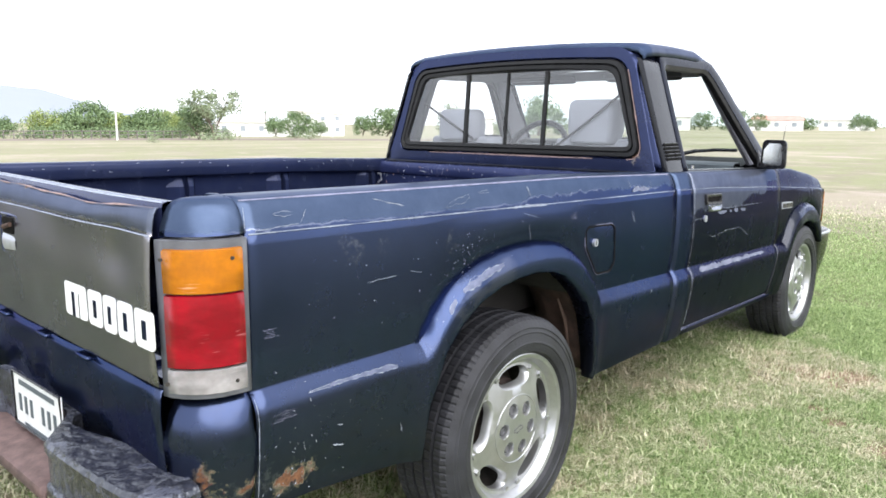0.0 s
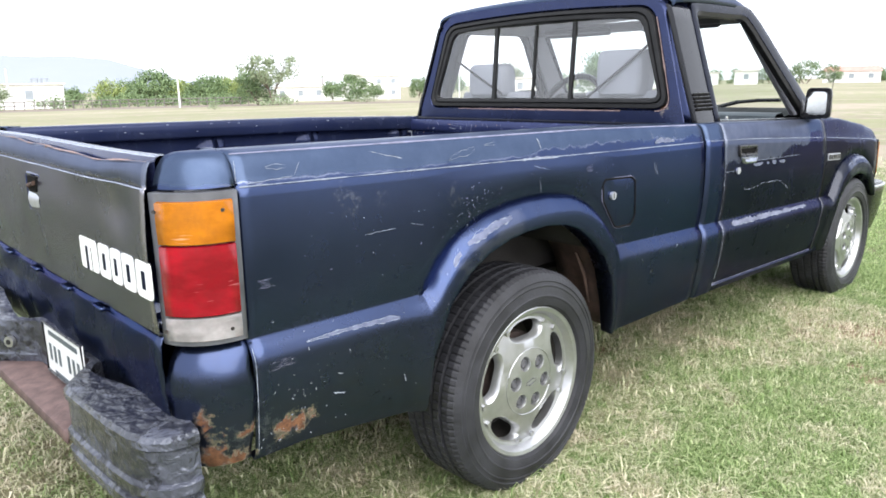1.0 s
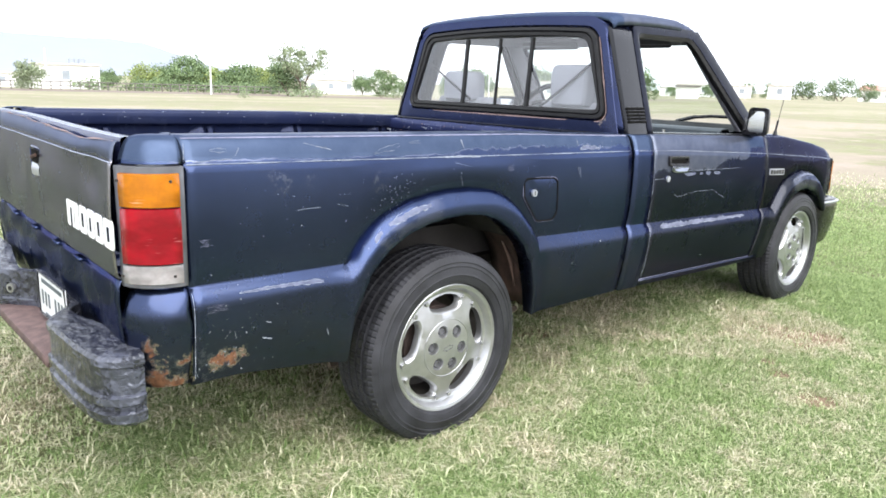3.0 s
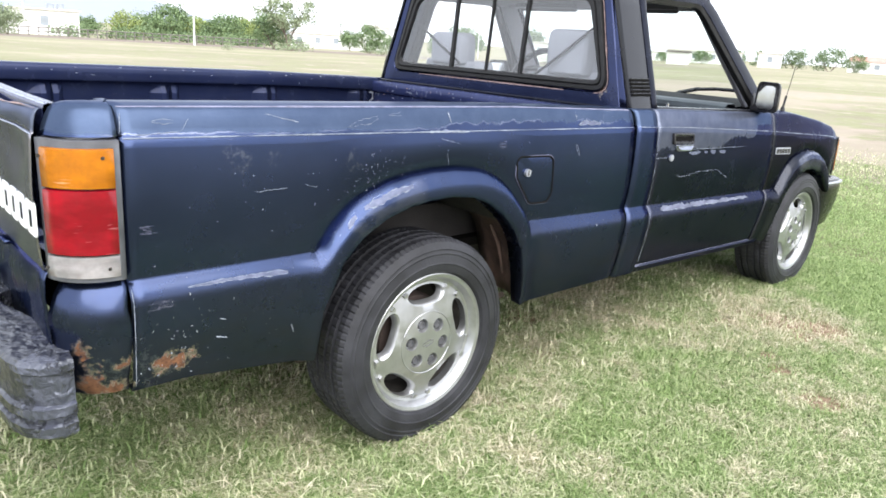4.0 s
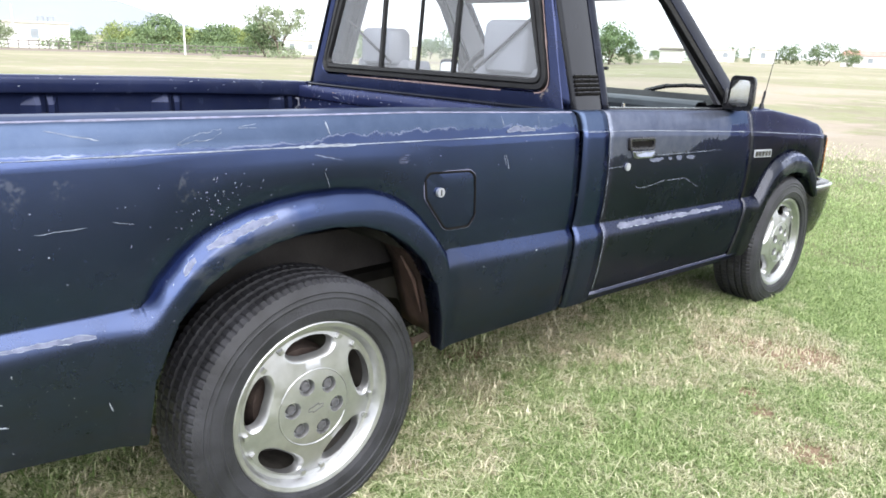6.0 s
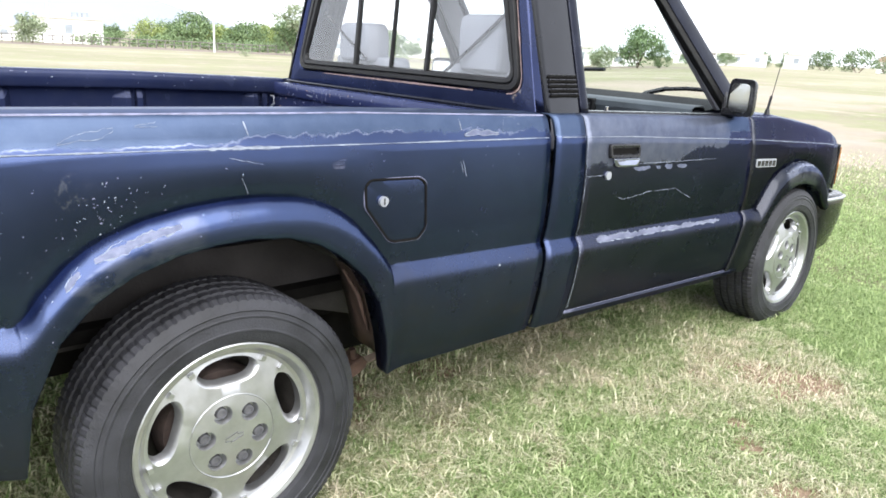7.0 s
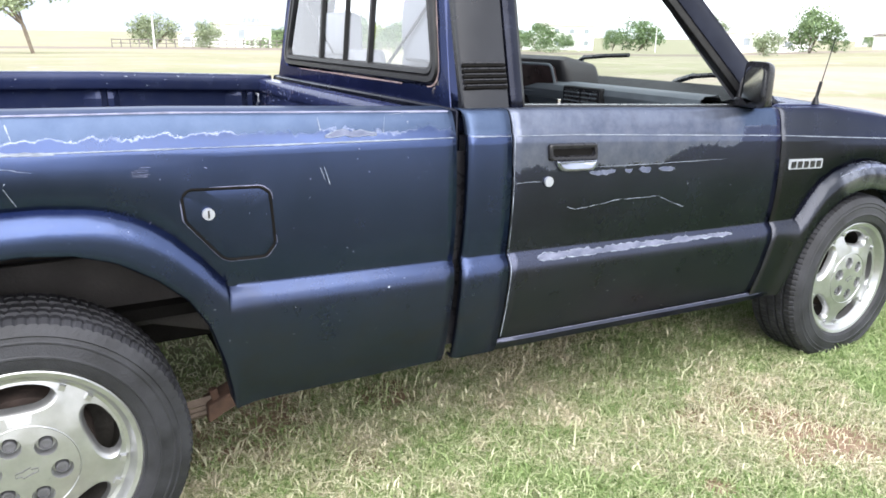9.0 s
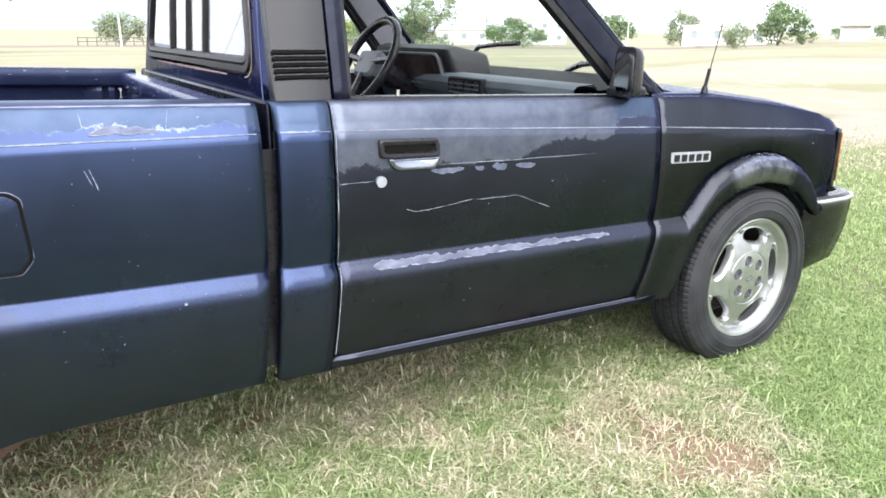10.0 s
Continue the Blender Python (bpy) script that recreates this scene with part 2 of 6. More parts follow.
lump = BK.noise(38, 6, 0.65)
BK.put(Base_Color=BK.mix(skin, (0.02, 0.021, 0.027), BK.mix(lump, (0.03, 0.032, 0.044), (0.07, 0.075, 0.098))), Roughness=BK.math("ADD", BK.math("MULTIPLY", lump, 0.22), 0.1), Specular_Tint=(0.85, 0.9, 1.0, 1), Specular_IOR_Level=0.85)
BK.bump(BK.math("ADD", BK.math("MULTIPLY", BK.noise(34, 4, 0.5, 0.3), 1.0), BK.math("MULTIPLY", skin, 0.25)), 0.9, 0.016)
BUMPER = BK.m
CHROME = plain("chrome", (0.75, 0.75, 0.76), 0.15, 1.0, 0.08, 30, 0.02)
SILVER = plain("satin_silver", (0.4, 0.42, 0.48), 0.35, 0.55, 0.12, 60)
WHITE = plain("white_letter_paint", (0.8, 0.8, 0.8), 0.5, 0, 0.05)
LIPRUST = plain("rusty_pale_edge", (0.24, 0.17, 0.16), 0.8, 0, 0.5, 60)
SCRATCH = plain("bare_scratch", (0.24, 0.27, 0.33), 0.7, 0, 0.35, 60)
PEEL_GLINT = plain("peel_and_glint", (0.15, 0.155, 0.23), 0.6, 0, 0.4, 40)
SEAT = plain("grey_vinyl", (0.3, 0.31, 0.36), 0.6, 0, 0.15, 8, 0.25, 160)
DASH = plain("slate_dashboard", (0.075, 0.092, 0.108), 0.6, 0, 0.2, 10, 0.25, 200)
DASHDARK = plain("dark_dashboard", (0.013, 0.014, 0.016), 0.7, 0, 0.3, 10, 0.2, 200, 0.2)
LINER = plain("headliner", (0.2, 0.2, 0.23), 0.85, 0, 0.15, 6, 0.2, 200)
GLASS = glass("window_glass", (0.88, 0.9, 0.9), 1.7)
WSHIELD = glass("windscreen_glass", (0.86, 0.92, 0.89), 0.7)
MIRROR = plain("mirror_silver", (0.62, 0.64, 0.66), 0.1, 1.0, 0.02, 5, 0.0)
AMBER = lens("amber_lens", (0.5, 0.165, 0.005))
RED = lens("red_lens", (0.33, 0.004, 0.014))
CLEAR = lens("clear_lens", (0.36, 0.34, 0.34))
LAMPFRAME = plain("grey_lamp_frame", (0.1, 0.104, 0.118), 0.5, 0, 0.3, 25)
PLATE = plain("plate_white", (0.7, 0.71, 0.72), 0.4, 0, 0.1, 20)
INK = plain("plate_ink", (0.08, 0.1, 0.12), 0.5, 0, 0.2, 20)


# ---- mesh helpers ----
def lerp(a, b, u):
    return a + (b - a) * u


def curve(pts):
    """A function through (x, value) pairs, straight between them."""
    xs, vs = [p[0] for p in pts], [p[1] for p in pts]
    return lambda x: float(np.interp(x, xs, vs))


def obj(name, verts, faces, mat, parent=None, label="", smooth=35, bevel=0.0, thick=0.0):
    me = bpy.data.meshes.new(name)
    me.from_pydata([tuple(v) for v in verts], [], faces)
    me.validate()
    bm = bmesh.new()
    bm.from_mesh(me)
    bmesh.ops.recalc_face_normals(bm, faces=bm.faces)
    bm.to_mesh(me)
    bm.free()
    if smooth:
        me.shade_smooth()
        me.set_sharp_from_angle(angle=radians(smooth))
    me.materials.append(mat)
    ob = new(name, me)
    if parent is not None:
        ob.parent = parent
    if label:
        ob["label"] = label
    if thick:
        md = ob.modifiers.new("thickness", "SOLIDIFY")
        md.thickness, md.offset = thick, 0
    if bevel:
        md = ob.modifiers.new("rounding", "BEVEL")
        md.width, md.segments, md.limit_method, md.angle_limit = bevel, 2, "ANGLE", radians(40)
    return ob


def grid(rows, closed=False):
    """Vertices and faces of a sheet through rows of points."""
    n = len(rows[0])
    verts = [p for r in rows for p in r]
    faces = []
    for i in range(len(rows) - 1):
        for j in range(n if closed else n - 1):
            k = (j + 1) % n
            faces.append((i * n + j, i * n + k, (i + 1) * n + k, (i + 1) * n + j))
    return verts, faces


def loft(loops, caps=True):
    v, f = grid(loops, True)
    n = len(loops[0])
    if caps:
        f = f + [tuple(range(n))[::-1], tuple(range((len(loops) - 1) * n, len(loops) * n))]
    return v, f


def merge(*parts):
    verts, faces = [], []
    for v, f in parts:
        k = len(verts)
        verts += list(v)
        faces += [tuple(i + k for i in q) for q in f]
    return verts, faces


def box(x0, x1, y0, y1, z0, z1):
    v = [(x, y, z) for x in (x0, x1) for y in (y0, y1) for z in (z0, z1)]
    return v, [(0, 1, 3, 2), (4, 6, 7, 5), (0, 4, 5, 1), (2, 3, 7, 6), (0, 2, 6, 4), (1, 5, 7, 3)]


def tube(pts, r, n=8, closed=False):
    pts = [Vector(p) for p in pts]
    loops = []
    for i, p in enumerate(pts):
        a = pts[i - 1] if i or closed else p
        b = pts[(i + 1) % len(pts)] if i + 1 < len(pts) or closed else p
        d = (b - a).normalized()
        u = d.cross(Vector((0, 0, 1)) if abs(d.z) < 0.95 else Vector((1, 0, 0))).normalized()
        w = d.cross(u)
        rr = r(i / (len(pts) - 1)) if callable(r) else r
        loops.append([tuple(p + rr * (u * math.cos(q) + w * math.sin(q))) for q in (2 * math.pi * k / n for k in range(n))])
    if closed:
        loops.append(loops[0])
    return loft(loops, not closed)


def ribbon(pts, w, normal=(0, -1, 0), lift=0.0034):
    """A thin raised sliver along points; w(u) is its half width."""
    pts = [Vector(p) for p in pts]
    nrm = Vector(normal)
    a, b = [], []
    for i, p in enumerate(pts):
        d = (pts[min(i + 1, len(pts) - 1)] - pts[max(i - 1, 0)]).normalized()
        s = d.cross(nrm).normalized() * w(i / (len(pts) - 1))
        a.append(tuple(p + s + nrm * lift))
        b.append(tuple(p - s + nrm * lift))
    return grid([a, b])


def lathe(profile, centre, n=64, side=-1):
    """Turns (radius, outward) pairs about a wheel's axle; outward is away from the truck."""
    cx, cy, cz = centre
    loops = []
    for r, o in profile:
        loops.append([(cx + r * math.cos(a), cy + side * o, cz + r * math.sin(a)) for a in (2 * math.pi * k / n for k in range(n))])
    return grid(loops, True)


def rounded(pts, r, n=5):
    """A closed outline with its corners rounded; r may be one radius or one for each corner."""
    out = []
    m = len(pts)
    for i in range(m):
        p, a, b = Vector(pts[i]), Vector(pts[i - 1]), Vector(pts[(i + 1) % m])
        q = r[i] if isinstance(r, (list, tuple)) else r
        s, e = p + (a - p).normalized() * q, p + (b - p).normalized() * q
        for k in range(n + 1):
            u = k / n
            out.append(tuple(s * (1 - u) ** 2 + p * 2 * u * (1 - u) + e * u ** 2))
    return out


def thing(name, label, category, group="", at=(0, 0, 0)):
    e = new(name)
    e.empty_display_size = 0.2
    e.location = at
    return tagged(e, label, category, group)


# ---- the pickup truck: x forward from the rear axle, y to its left, z up ----
truck = thing("pickup_truck", "faded navy blue single-cab pickup truck with scratched, peeling paint", "pickup truck")

UPLINE = curve([(-1.05, 0.98), (-0.87, 0.975), (0.5, 0.948), (1.0, 0.939), (1.37, 0.927), (2.2, 0.882), (3.0, 0.825), (3.3, 0.79)])
TOP = curve([(-1.05, 1.04), (-0.87, 1.037), (0.34, 1.021), (1.0, 1.0), (1.2, 0.997), (2.1, 0.968), (2.25, 0.965), (2.52, 0.955), (2.9, 0.908), (3.1, 0.872), (3.2, 0.846), (3.26, 0.82), (3.3, 0.8)])
CREASE = curve([(-1.05, 0.669), (-0.4, 0.66), (0.43, 0.642), (1.0, 0.623), (1.17, 0.618), (2.22, 0.586), (3.3, 0.55)])
REAR_OUT = curve([(-0.42, 0.5), (-0.392, 0.655), (-0.35, 0.711), (-0.303, 0.759), (-0.265, 0.786), (-0.23, 0.803), (-0.16, 0.827), (-0.08, 0.842), (0, 0.849), (0.09, 0.849), (0.17, 0.841), (0.21, 0.832), (0.25, 0.817), (0.285, 0.798), (0.32, 0.772), (0.375, 0.717), (0.42, 0.66), (0.45, 0.5)])
REAR_IN = curve([(-0.40, 0.37), (-0.385, 0.5), (-0.333, 0.622), (-0.27, 0.685), (-0.195, 0.73), (-0.11, 0.756), (-0.03, 0.767), (0.05, 0.77), (0.134, 0.761), (0.21, 0.735), (0.28, 0.69), (0.34, 0.634), (0.385, 0.568), (0.42, 0.46), (0.442, 0.352)])
FRONT_OUT = curve([(2.34, 0.45), (2.375, 0.588), (2.425, 0.645), (2.478, 0.695), (2.55, 0.732), (2.636, 0.754), (2.71, 0.762), (2.785, 0.757), (2.87, 0.742), (2.955, 0.71), (3.02, 0.665), (3.067, 0.614), (3.12, 0.5)])
FRONT_IN = curve([(2.36, 0.315), (2.39, 0.45), (2.446, 0.556), (2.52, 0.61), (2.599, 0.645), (2.69, 0.662), (2.776, 0.658), (2.86, 0.642), (2.947, 0.606), (3.02, 0.55), (3.09, 0.5)])
BOTTOM = curve([(-1.05, 0.41), (-0.74, 0.408), (-0.39, 0.365), (0.45, 0.352), (1.0, 0.348), (1.03, 0.343), (1.49, 0.33), (2.17, 0.309), (2.36, 0.315), (3.09, 0.5), (3.3, 0.5)])
INSET = curve([(-1.05, 0), (2.2, 0), (2.6, 0.008), (2.9, 0.017), (3.1, 0.028), (3.2, 0.044), (3.25, 0.062), (3.3, 0.11)])


def lower_edge(x):
    if -0.40 <= x <= 0.442:
        return REAR_IN(x)
    if 2.36 <= x <= 3.09:
        return FRONT_IN(x)
    return BOTTOM(x)


def ease(u):
    u = min(1.0, max(0.0, u))
    return u * u * (3 - 2 * u)


def arch_edge(x):
    """The upper border of the shoulder: the crease, rising over the wheels in one soft bend."""
    a, b, k = CREASE(x), (REAR_OUT(x) if x < 1.5 else FRONT_OUT(x)), 0.03
    h = min(1.0, max(0.0, 0.5 + 0.5 * (b - a) / k))
    return lerp(a, b, h) + k * h * (1 - h)


def flare_at(x):
    return max(ease((x + 0.47) / 0.12) * ease((0.51 - x) / 0.13), ease((x - 2.30) / 0.11) * ease((3.17 - x) / 0.1))


DOWN = (0.0, 0.004, 0.009, 0.016, 0.024, 0.034, 0.046, 0.06)
SHOULDER = (0.0, 0.0026, 0.0072, 0.0124, 0.0168, 0.0202, 0.0224, 0.023)
FLARE = (0.0, 0.006, 0.0135, 0.0215, 0.0275, 0.0325, 0.0352, 0.0358)


def side_rows(x, low, top=True):
    """The section of the truck's right side at x, from its lower edge upwards, as (y, z)."""
    zh, fl = arch_edge(x), flare_at(x)
    s = min(1.0, max(0.1, (zh - low - 0.006) / 0.066))
    out = [lerp(a, b, fl) for a, b in zip(SHOULDER, FLARE)]
    ye, zl = -0.829 - out[-1], zh - 0.06 * s
    zu, zt, i = UPLINE(x), TOP(x), INSET(x)
    tuck = max(0.0, 0.6 - low) * 0.1 * (1 - fl)
    rows = [(-0.80, low + 0.004), (ye + 0.007 + tuck, low), (ye + 0.002 + tuck * 0.9, lerp(low, zl, 0.08)), (ye + tuck * 0.65, lerp(low, zl, 0.3)), (ye + tuck * 0.25, lerp(low, zl, 0.62))]
    rows += [(-0.829 - o, zh - d * s) for o, d in reversed(list(zip(out, DOWN)))]
    up = max(zu - zh, 0.02)
    rows += [(y, zh + u * up) for y, u in ((-0.8292, 0.025), (-0.8312, 0.07), (-0.8352, 0.17), (-0.8388, 0.3), (-0.8405, 0.45), (-0.8408, 0.6), (-0.8390, 0.78), (-0.8363, 0.93))]
    rows += [(-0.8347, zu), (-0.8312, zu + 0.003)]
    if top:
        rows += [(-0.8268, lerp(zu, zt, 0.32)), (-0.8208, lerp(zu, zt, 0.6)), (-0.814, lerp(zu, zt, 0.84)), (-0.807, lerp(zu, zt, 0.96)), (-0.797, zt), (-0.775, zt + 0.0005)]
    return [(y + i, z) for y, z in rows]


def stations(x0, x1, step=0.03):
    s = set(np.linspace(x0, x1, max(2, int((x1 - x0) / step) + 1)).round(4))
    for a, b in ((-0.42, -0.32), (0.30, 0.455), (2.33, 2.46), (3.0, 3.13)):
        s |= {round(v, 4) for v in np.arange(a, b, 0.004) if x0 < v < x1}
    for a, b in ((-0.33, 0.30), (2.46, 3.0)):
        s |= {round(v, 4) for v in np.arange(a, b, 0.014) if x0 < v < x1}
    return sorted(float(v) for v in s)


def side_panel(name, x0, x1, low=lower_edge, left=None, right=None, extra=None, label="", flip=1, mat=None, thick=0.004, roll=0.0):
    """A panel of the truck's side from x0 to x1; left and right bend its two ends with the height."""
    cols = []
    for x in sorted(set(stations(x0, x1)) | ({x0 + 0.004, x0 + 0.008, x0 + 0.012, x0 + 0.016} if roll else set())):
        u = (x - x0) / (x1 - x0)
        col = []
        pts = side_rows(x, low(x))
        if extra:
            pts = pts + extra(x)
        tuck_in = roll * max(0.0, 1 - (x - x0) / 0.016) ** 2
        for y, z in pts:
            y += tuck_in
            dx = (left(z) if left else 0) * (1 - u) + (right(z) if right else 0) * u
            col.append((x + dx, y * flip, z))
        cols.append(col)
    v, f = grid(cols)
    return obj(name, v, f, mat or PAINT, truck, label, smooth=48, thick=thick)


def rail(x):
    """The bed's rail: rounded top, inner lip and the recessed inner wall."""
    t = TOP(x)
    foot = 0.805 if -0.45 < x < 0.49 else 0.66
    return [(-0.768, t + 0.002), (-0.715, t + 0.002), (-0.706, t - 0.004), (-0.703, t - 0.012), (-0.703, t - 0.052), (-0.708, t - 0.058), (-0.738, t - 0.062), (-0.742, t - 0.1), (-0.742, foot)]


TAIL = lambda y: -0.992 + 0.026 * y
for flip, side in ((1, "right"), (-1, "left")):
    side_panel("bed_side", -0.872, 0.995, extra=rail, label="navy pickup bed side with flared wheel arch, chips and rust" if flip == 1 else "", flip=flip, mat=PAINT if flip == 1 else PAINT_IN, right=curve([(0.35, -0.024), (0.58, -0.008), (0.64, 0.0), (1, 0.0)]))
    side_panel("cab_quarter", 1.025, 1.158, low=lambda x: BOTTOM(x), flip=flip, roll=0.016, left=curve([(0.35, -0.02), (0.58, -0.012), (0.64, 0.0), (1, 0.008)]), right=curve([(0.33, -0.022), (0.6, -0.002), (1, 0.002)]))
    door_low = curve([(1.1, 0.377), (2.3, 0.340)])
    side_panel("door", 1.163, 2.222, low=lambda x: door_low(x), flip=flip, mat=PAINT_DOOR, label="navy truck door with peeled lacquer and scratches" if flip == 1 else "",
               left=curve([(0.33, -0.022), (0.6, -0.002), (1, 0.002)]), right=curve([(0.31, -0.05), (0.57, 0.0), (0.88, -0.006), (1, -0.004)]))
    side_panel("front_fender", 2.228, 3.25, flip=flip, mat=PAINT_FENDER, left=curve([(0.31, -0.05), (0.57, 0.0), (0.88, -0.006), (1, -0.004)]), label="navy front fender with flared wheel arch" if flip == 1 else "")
    # sill below the door
    sill = []
    for x in np.linspace(1.13, 2.3, 14):
        d, b = door_low(x) - 0.005, BOTTOM(x)
        sill.append([(x, y * flip, z) for y, z in ((-0.79, d), (-0.822, d), (-0.825, lerp(d, b, 0.3)), (-0.815, b), (-0.76, b - 0.005))])
    obj("sill", *grid(sill), PAINT_DOOR, truck, smooth=40, thick=0.004)
    # black sheet added behind the panel gaps to stand for their shade
    skin = [[(x, -0.805 * flip, z) for z in (0.38, 0.6, 0.9)] for x in (0.95, 1.0, 1.06, 1.5, 2.26)]
    obj("gap_shade_sheet", *grid(skin), BLACK, truck)

# gap between bed and cab: cab back painted near black to hold the gap's shade
obj("cab_back_lower", *merge(box(1.03, 1.045, -0.77, 0.77, 0.36, 1.0)), PAINT_FRAME, truck, bevel=0.006)

# rear corners: cap, lower corner, lamp
CORNER = [(-0.877, -0.8440), (-0.888, -0.8438), (-0.905, -0.843), (-0.93, -0.838), (-0.952, -0.828), (-0.97, -0.814), (-0.984, -0.797), (-0.994, -0.778), (-1.0, -0.757)]


def corner_pts(flip, grow=0.0, drop=0.0):
    """The plan of a rear corner, from the side round to the tailgate; grow pushes it outward."""
    out = []
    for k, (x, y) in enumerate(CORNER):
        a = radians(90 * k / (len(CORNER) - 1))
        nx, ny = -math.sin(a), -math.cos(a)
        px, py = x + nx * grow, y + ny * grow
        if flip < 0:
            px += 0.04 if k > 3 else 0.0
        out.append((px, py * flip))
    return out


def corner_strip(flip, rows):
    return grid([[(x, y, z) for x, y in corner_pts(flip, g)] for g, z in rows])


for flip in (1, -1):
    cap = corner_strip(flip, [(-0.016, 0.978), (-0.004, 0.98), (-0.009, 0.998), (-0.016, 1.016), (-0.024, 1.03), (-0.034, 1.038), (-0.05, 1.042), (-0.09, 1.043), (-0.13, 1.042)])
    obj("corner_cap", *cap, PAINT, truck, smooth=40, thick=0.004)
    low = corner_strip(flip, [(-0.036, 0.674), (-0.024, 0.673), (-0.015, 0.667), (-0.007, 0.656), (0.0, 0.642), (0.006, 0.626), (0.010, 0.608), (0.011, 0.585), (0.009, 0.56), (0.005, 0.53), (-0.001, 0.5), (-0.007, 0.475), (-0.012, 0.45), (-0.018, 0.428), (-0.024, 0.414), (-0.06, 0.412)])
    low = ([(x + 0.010 * noise.noise(Vector((x * 18, y * 18, z * 20))) + 0.003 * noise.noise(Vector((x * 60, y * 60, z * 60))), y + 0.008 * noise.noise(Vector((x * 15 + 5, y * 18, z * 22))), z) for x, y, z in low[0]], low[1])
    obj("corner_panel", *low, PAINT, truck, "rusty dented lower rear corner panel" if flip == 1 else "", smooth=40, thick=0.004)
    frame_m = corner_strip(flip, [(-0.02, 0.679), (0.004, 0.681), (0.006, 0.972), (-0.02, 0.974)])
    lampob = obj("tail_lamp", *frame_m, LAMPFRAME, truck, "grey-framed tail lamp with amber, red and clear lenses", smooth=40, thick=0.003)
    for nm, m, z0, z1 in (("amber_lens", AMBER, 0.876, 0.958), ("red_lens", RED, 0.738, 0.875), ("reversing_lens", CLEAR, 0.689, 0.737)):
        rows = [[(x, y, z) for x, y in corner_pts(flip, g)[1:-1]] for g, z in ((0.005, z0), (0.0125, z0 + 0.003), (0.0135, (z0 + z1) / 2), (0.0125, z1 - 0.003), (0.005, z1))]
        obj(nm, *grid(rows), m, lampob, smooth=50, thick=0.002)
    for k, z in ((2, 0.94), (7, 0.94), (2, 0.71), (7, 0.71)):
        x, y = corner_pts(flip, 0.0145)[k]
        obj("screw", *tube([(x, y, z), (x - 0.003, y - 0.002 * flip, z)], 0.0035, 8), STEEL, lampob)

# tailgate: a dented outer skin, sagging away from the rail along its top
NY = 60


def gate_skin(y, z):
    """How far the outer skin is pushed in or out."""
    d = 0.0
    for py, pz, wy, wz, h in ((-0.6, 0.93, 0.08, 0.06, 0.012), (0.3, 0.86, 0.12, 0.09, 0.009), (0.5, 0.8, 0.07, 0.1, 0.008), (-0.2, 0.9, 0.1, 0.05, -0.005), (0.12, 0.78, 0.06, 0.08, 0.006), (-0.42, 0.99, 0.2, 0.03, -0.006), (0.62, 0.95, 0.05, 0.08, 0.008)):
        d += h * math.exp(-((y - py) / wy) ** 2 - ((z - pz) / wz) ** 2)
    return d + 0.0016 * noise.noise(Vector((y * 7, z * 9, 1.7)))


def gate_sag(y):
    return 0.017 * math.exp(-((y + 0.38) / 0.3) ** 2) + 0.004 * math.sin(9 * y + 1) * math.exp(-((y + 0.2) / 0.5) ** 2) + 0.0015 * math.sin(23 * y)


gate_rows = []
for zz, off in [(0.692, 0.012), (0.697, 0.0)] + [(z, -0.006 * math.sin((z - 0.70) / 0.28 * math.pi)) for z in np.linspace(0.715, 0.968, 12)] + [(0.976, 0.0), (0.979, 0.005), (0.992, 0.006), (1.008, 0.009), (1.022, 0.013), (1.031, 0.018), (1.034, 0.024)]:
    w = max(0.0, (zz - 0.985) / 0.05)
    gate_rows.append([(TAIL(y) + off + gate_skin(y, zz) - 0.5 * w * gate_sag(y), y, zz - w * gate_sag(y)) for y in np.linspace(-0.751, 0.751, NY + 1)])
gate = obj("tailgate", *grid(gate_rows), PAINT_GATE, truck, "dented grey-navy tailgate with a bent top edge and white markings", smooth=40, thick=0.002)
rail_rows = [[(TAIL(y) + dx, y, z + 0.003 * math.sin(4 * y + 0.5)) for y in np.linspace(-0.751, 0.751, 31)] for dx, z in ((0.026, 0.97), (0.026, 1.03), (0.029, 1.037), (0.036, 1.04), (0.052, 1.04), (0.058, 1.036), (0.06, 1.02), (0.06, 0.72))]
obj("tailgate_rail", *grid(rail_rows), PAINT_BULK, gate, "navy inner rail of the tailgate with a worn edge", smooth=40)
obj("rail_wear", *ribbon([(TAIL(y) + 0.031, y, 1.0375 + 0.003 * math.sin(4 * y + 0.5)) for y in np.linspace(-0.745, 0.745, 60)], lambda u: 0.0024 + 0.0012 * noise.noise(Vector((u * 30, 4.4, 0))), (-0.5, 0, 0.86), 0.0012), SCRATCH, gate, smooth=0)
obj("lip_wear", *ribbon([(TAIL(y) + 0.017 - 0.45 * gate_sag(y), y, 1.0325 - 0.92 * gate_sag(y)) for y in np.linspace(-0.745, 0.745, 80)], lambda u: max(0.0003, 0.0012 + 0.0022 * noise.noise(Vector((u * 24, 8.4, 0)))), (-0.7, 0, 0.7), 0.0022), LIPRUST, gate, smooth=0)
obj("gate_line_wear", *ribbon([(TAIL(y) + 0.001 + gate_skin(y, 0.978), y, 0.9775) for y in np.linspace(-0.745, 0.745, 60)], lambda u: 0.0012 + 0.0007 * noise.noise(Vector((u * 22, 2.4, 0))), (-0.8, 0, 0.6), 0.0012), SCRATCH, gate, smooth=0)
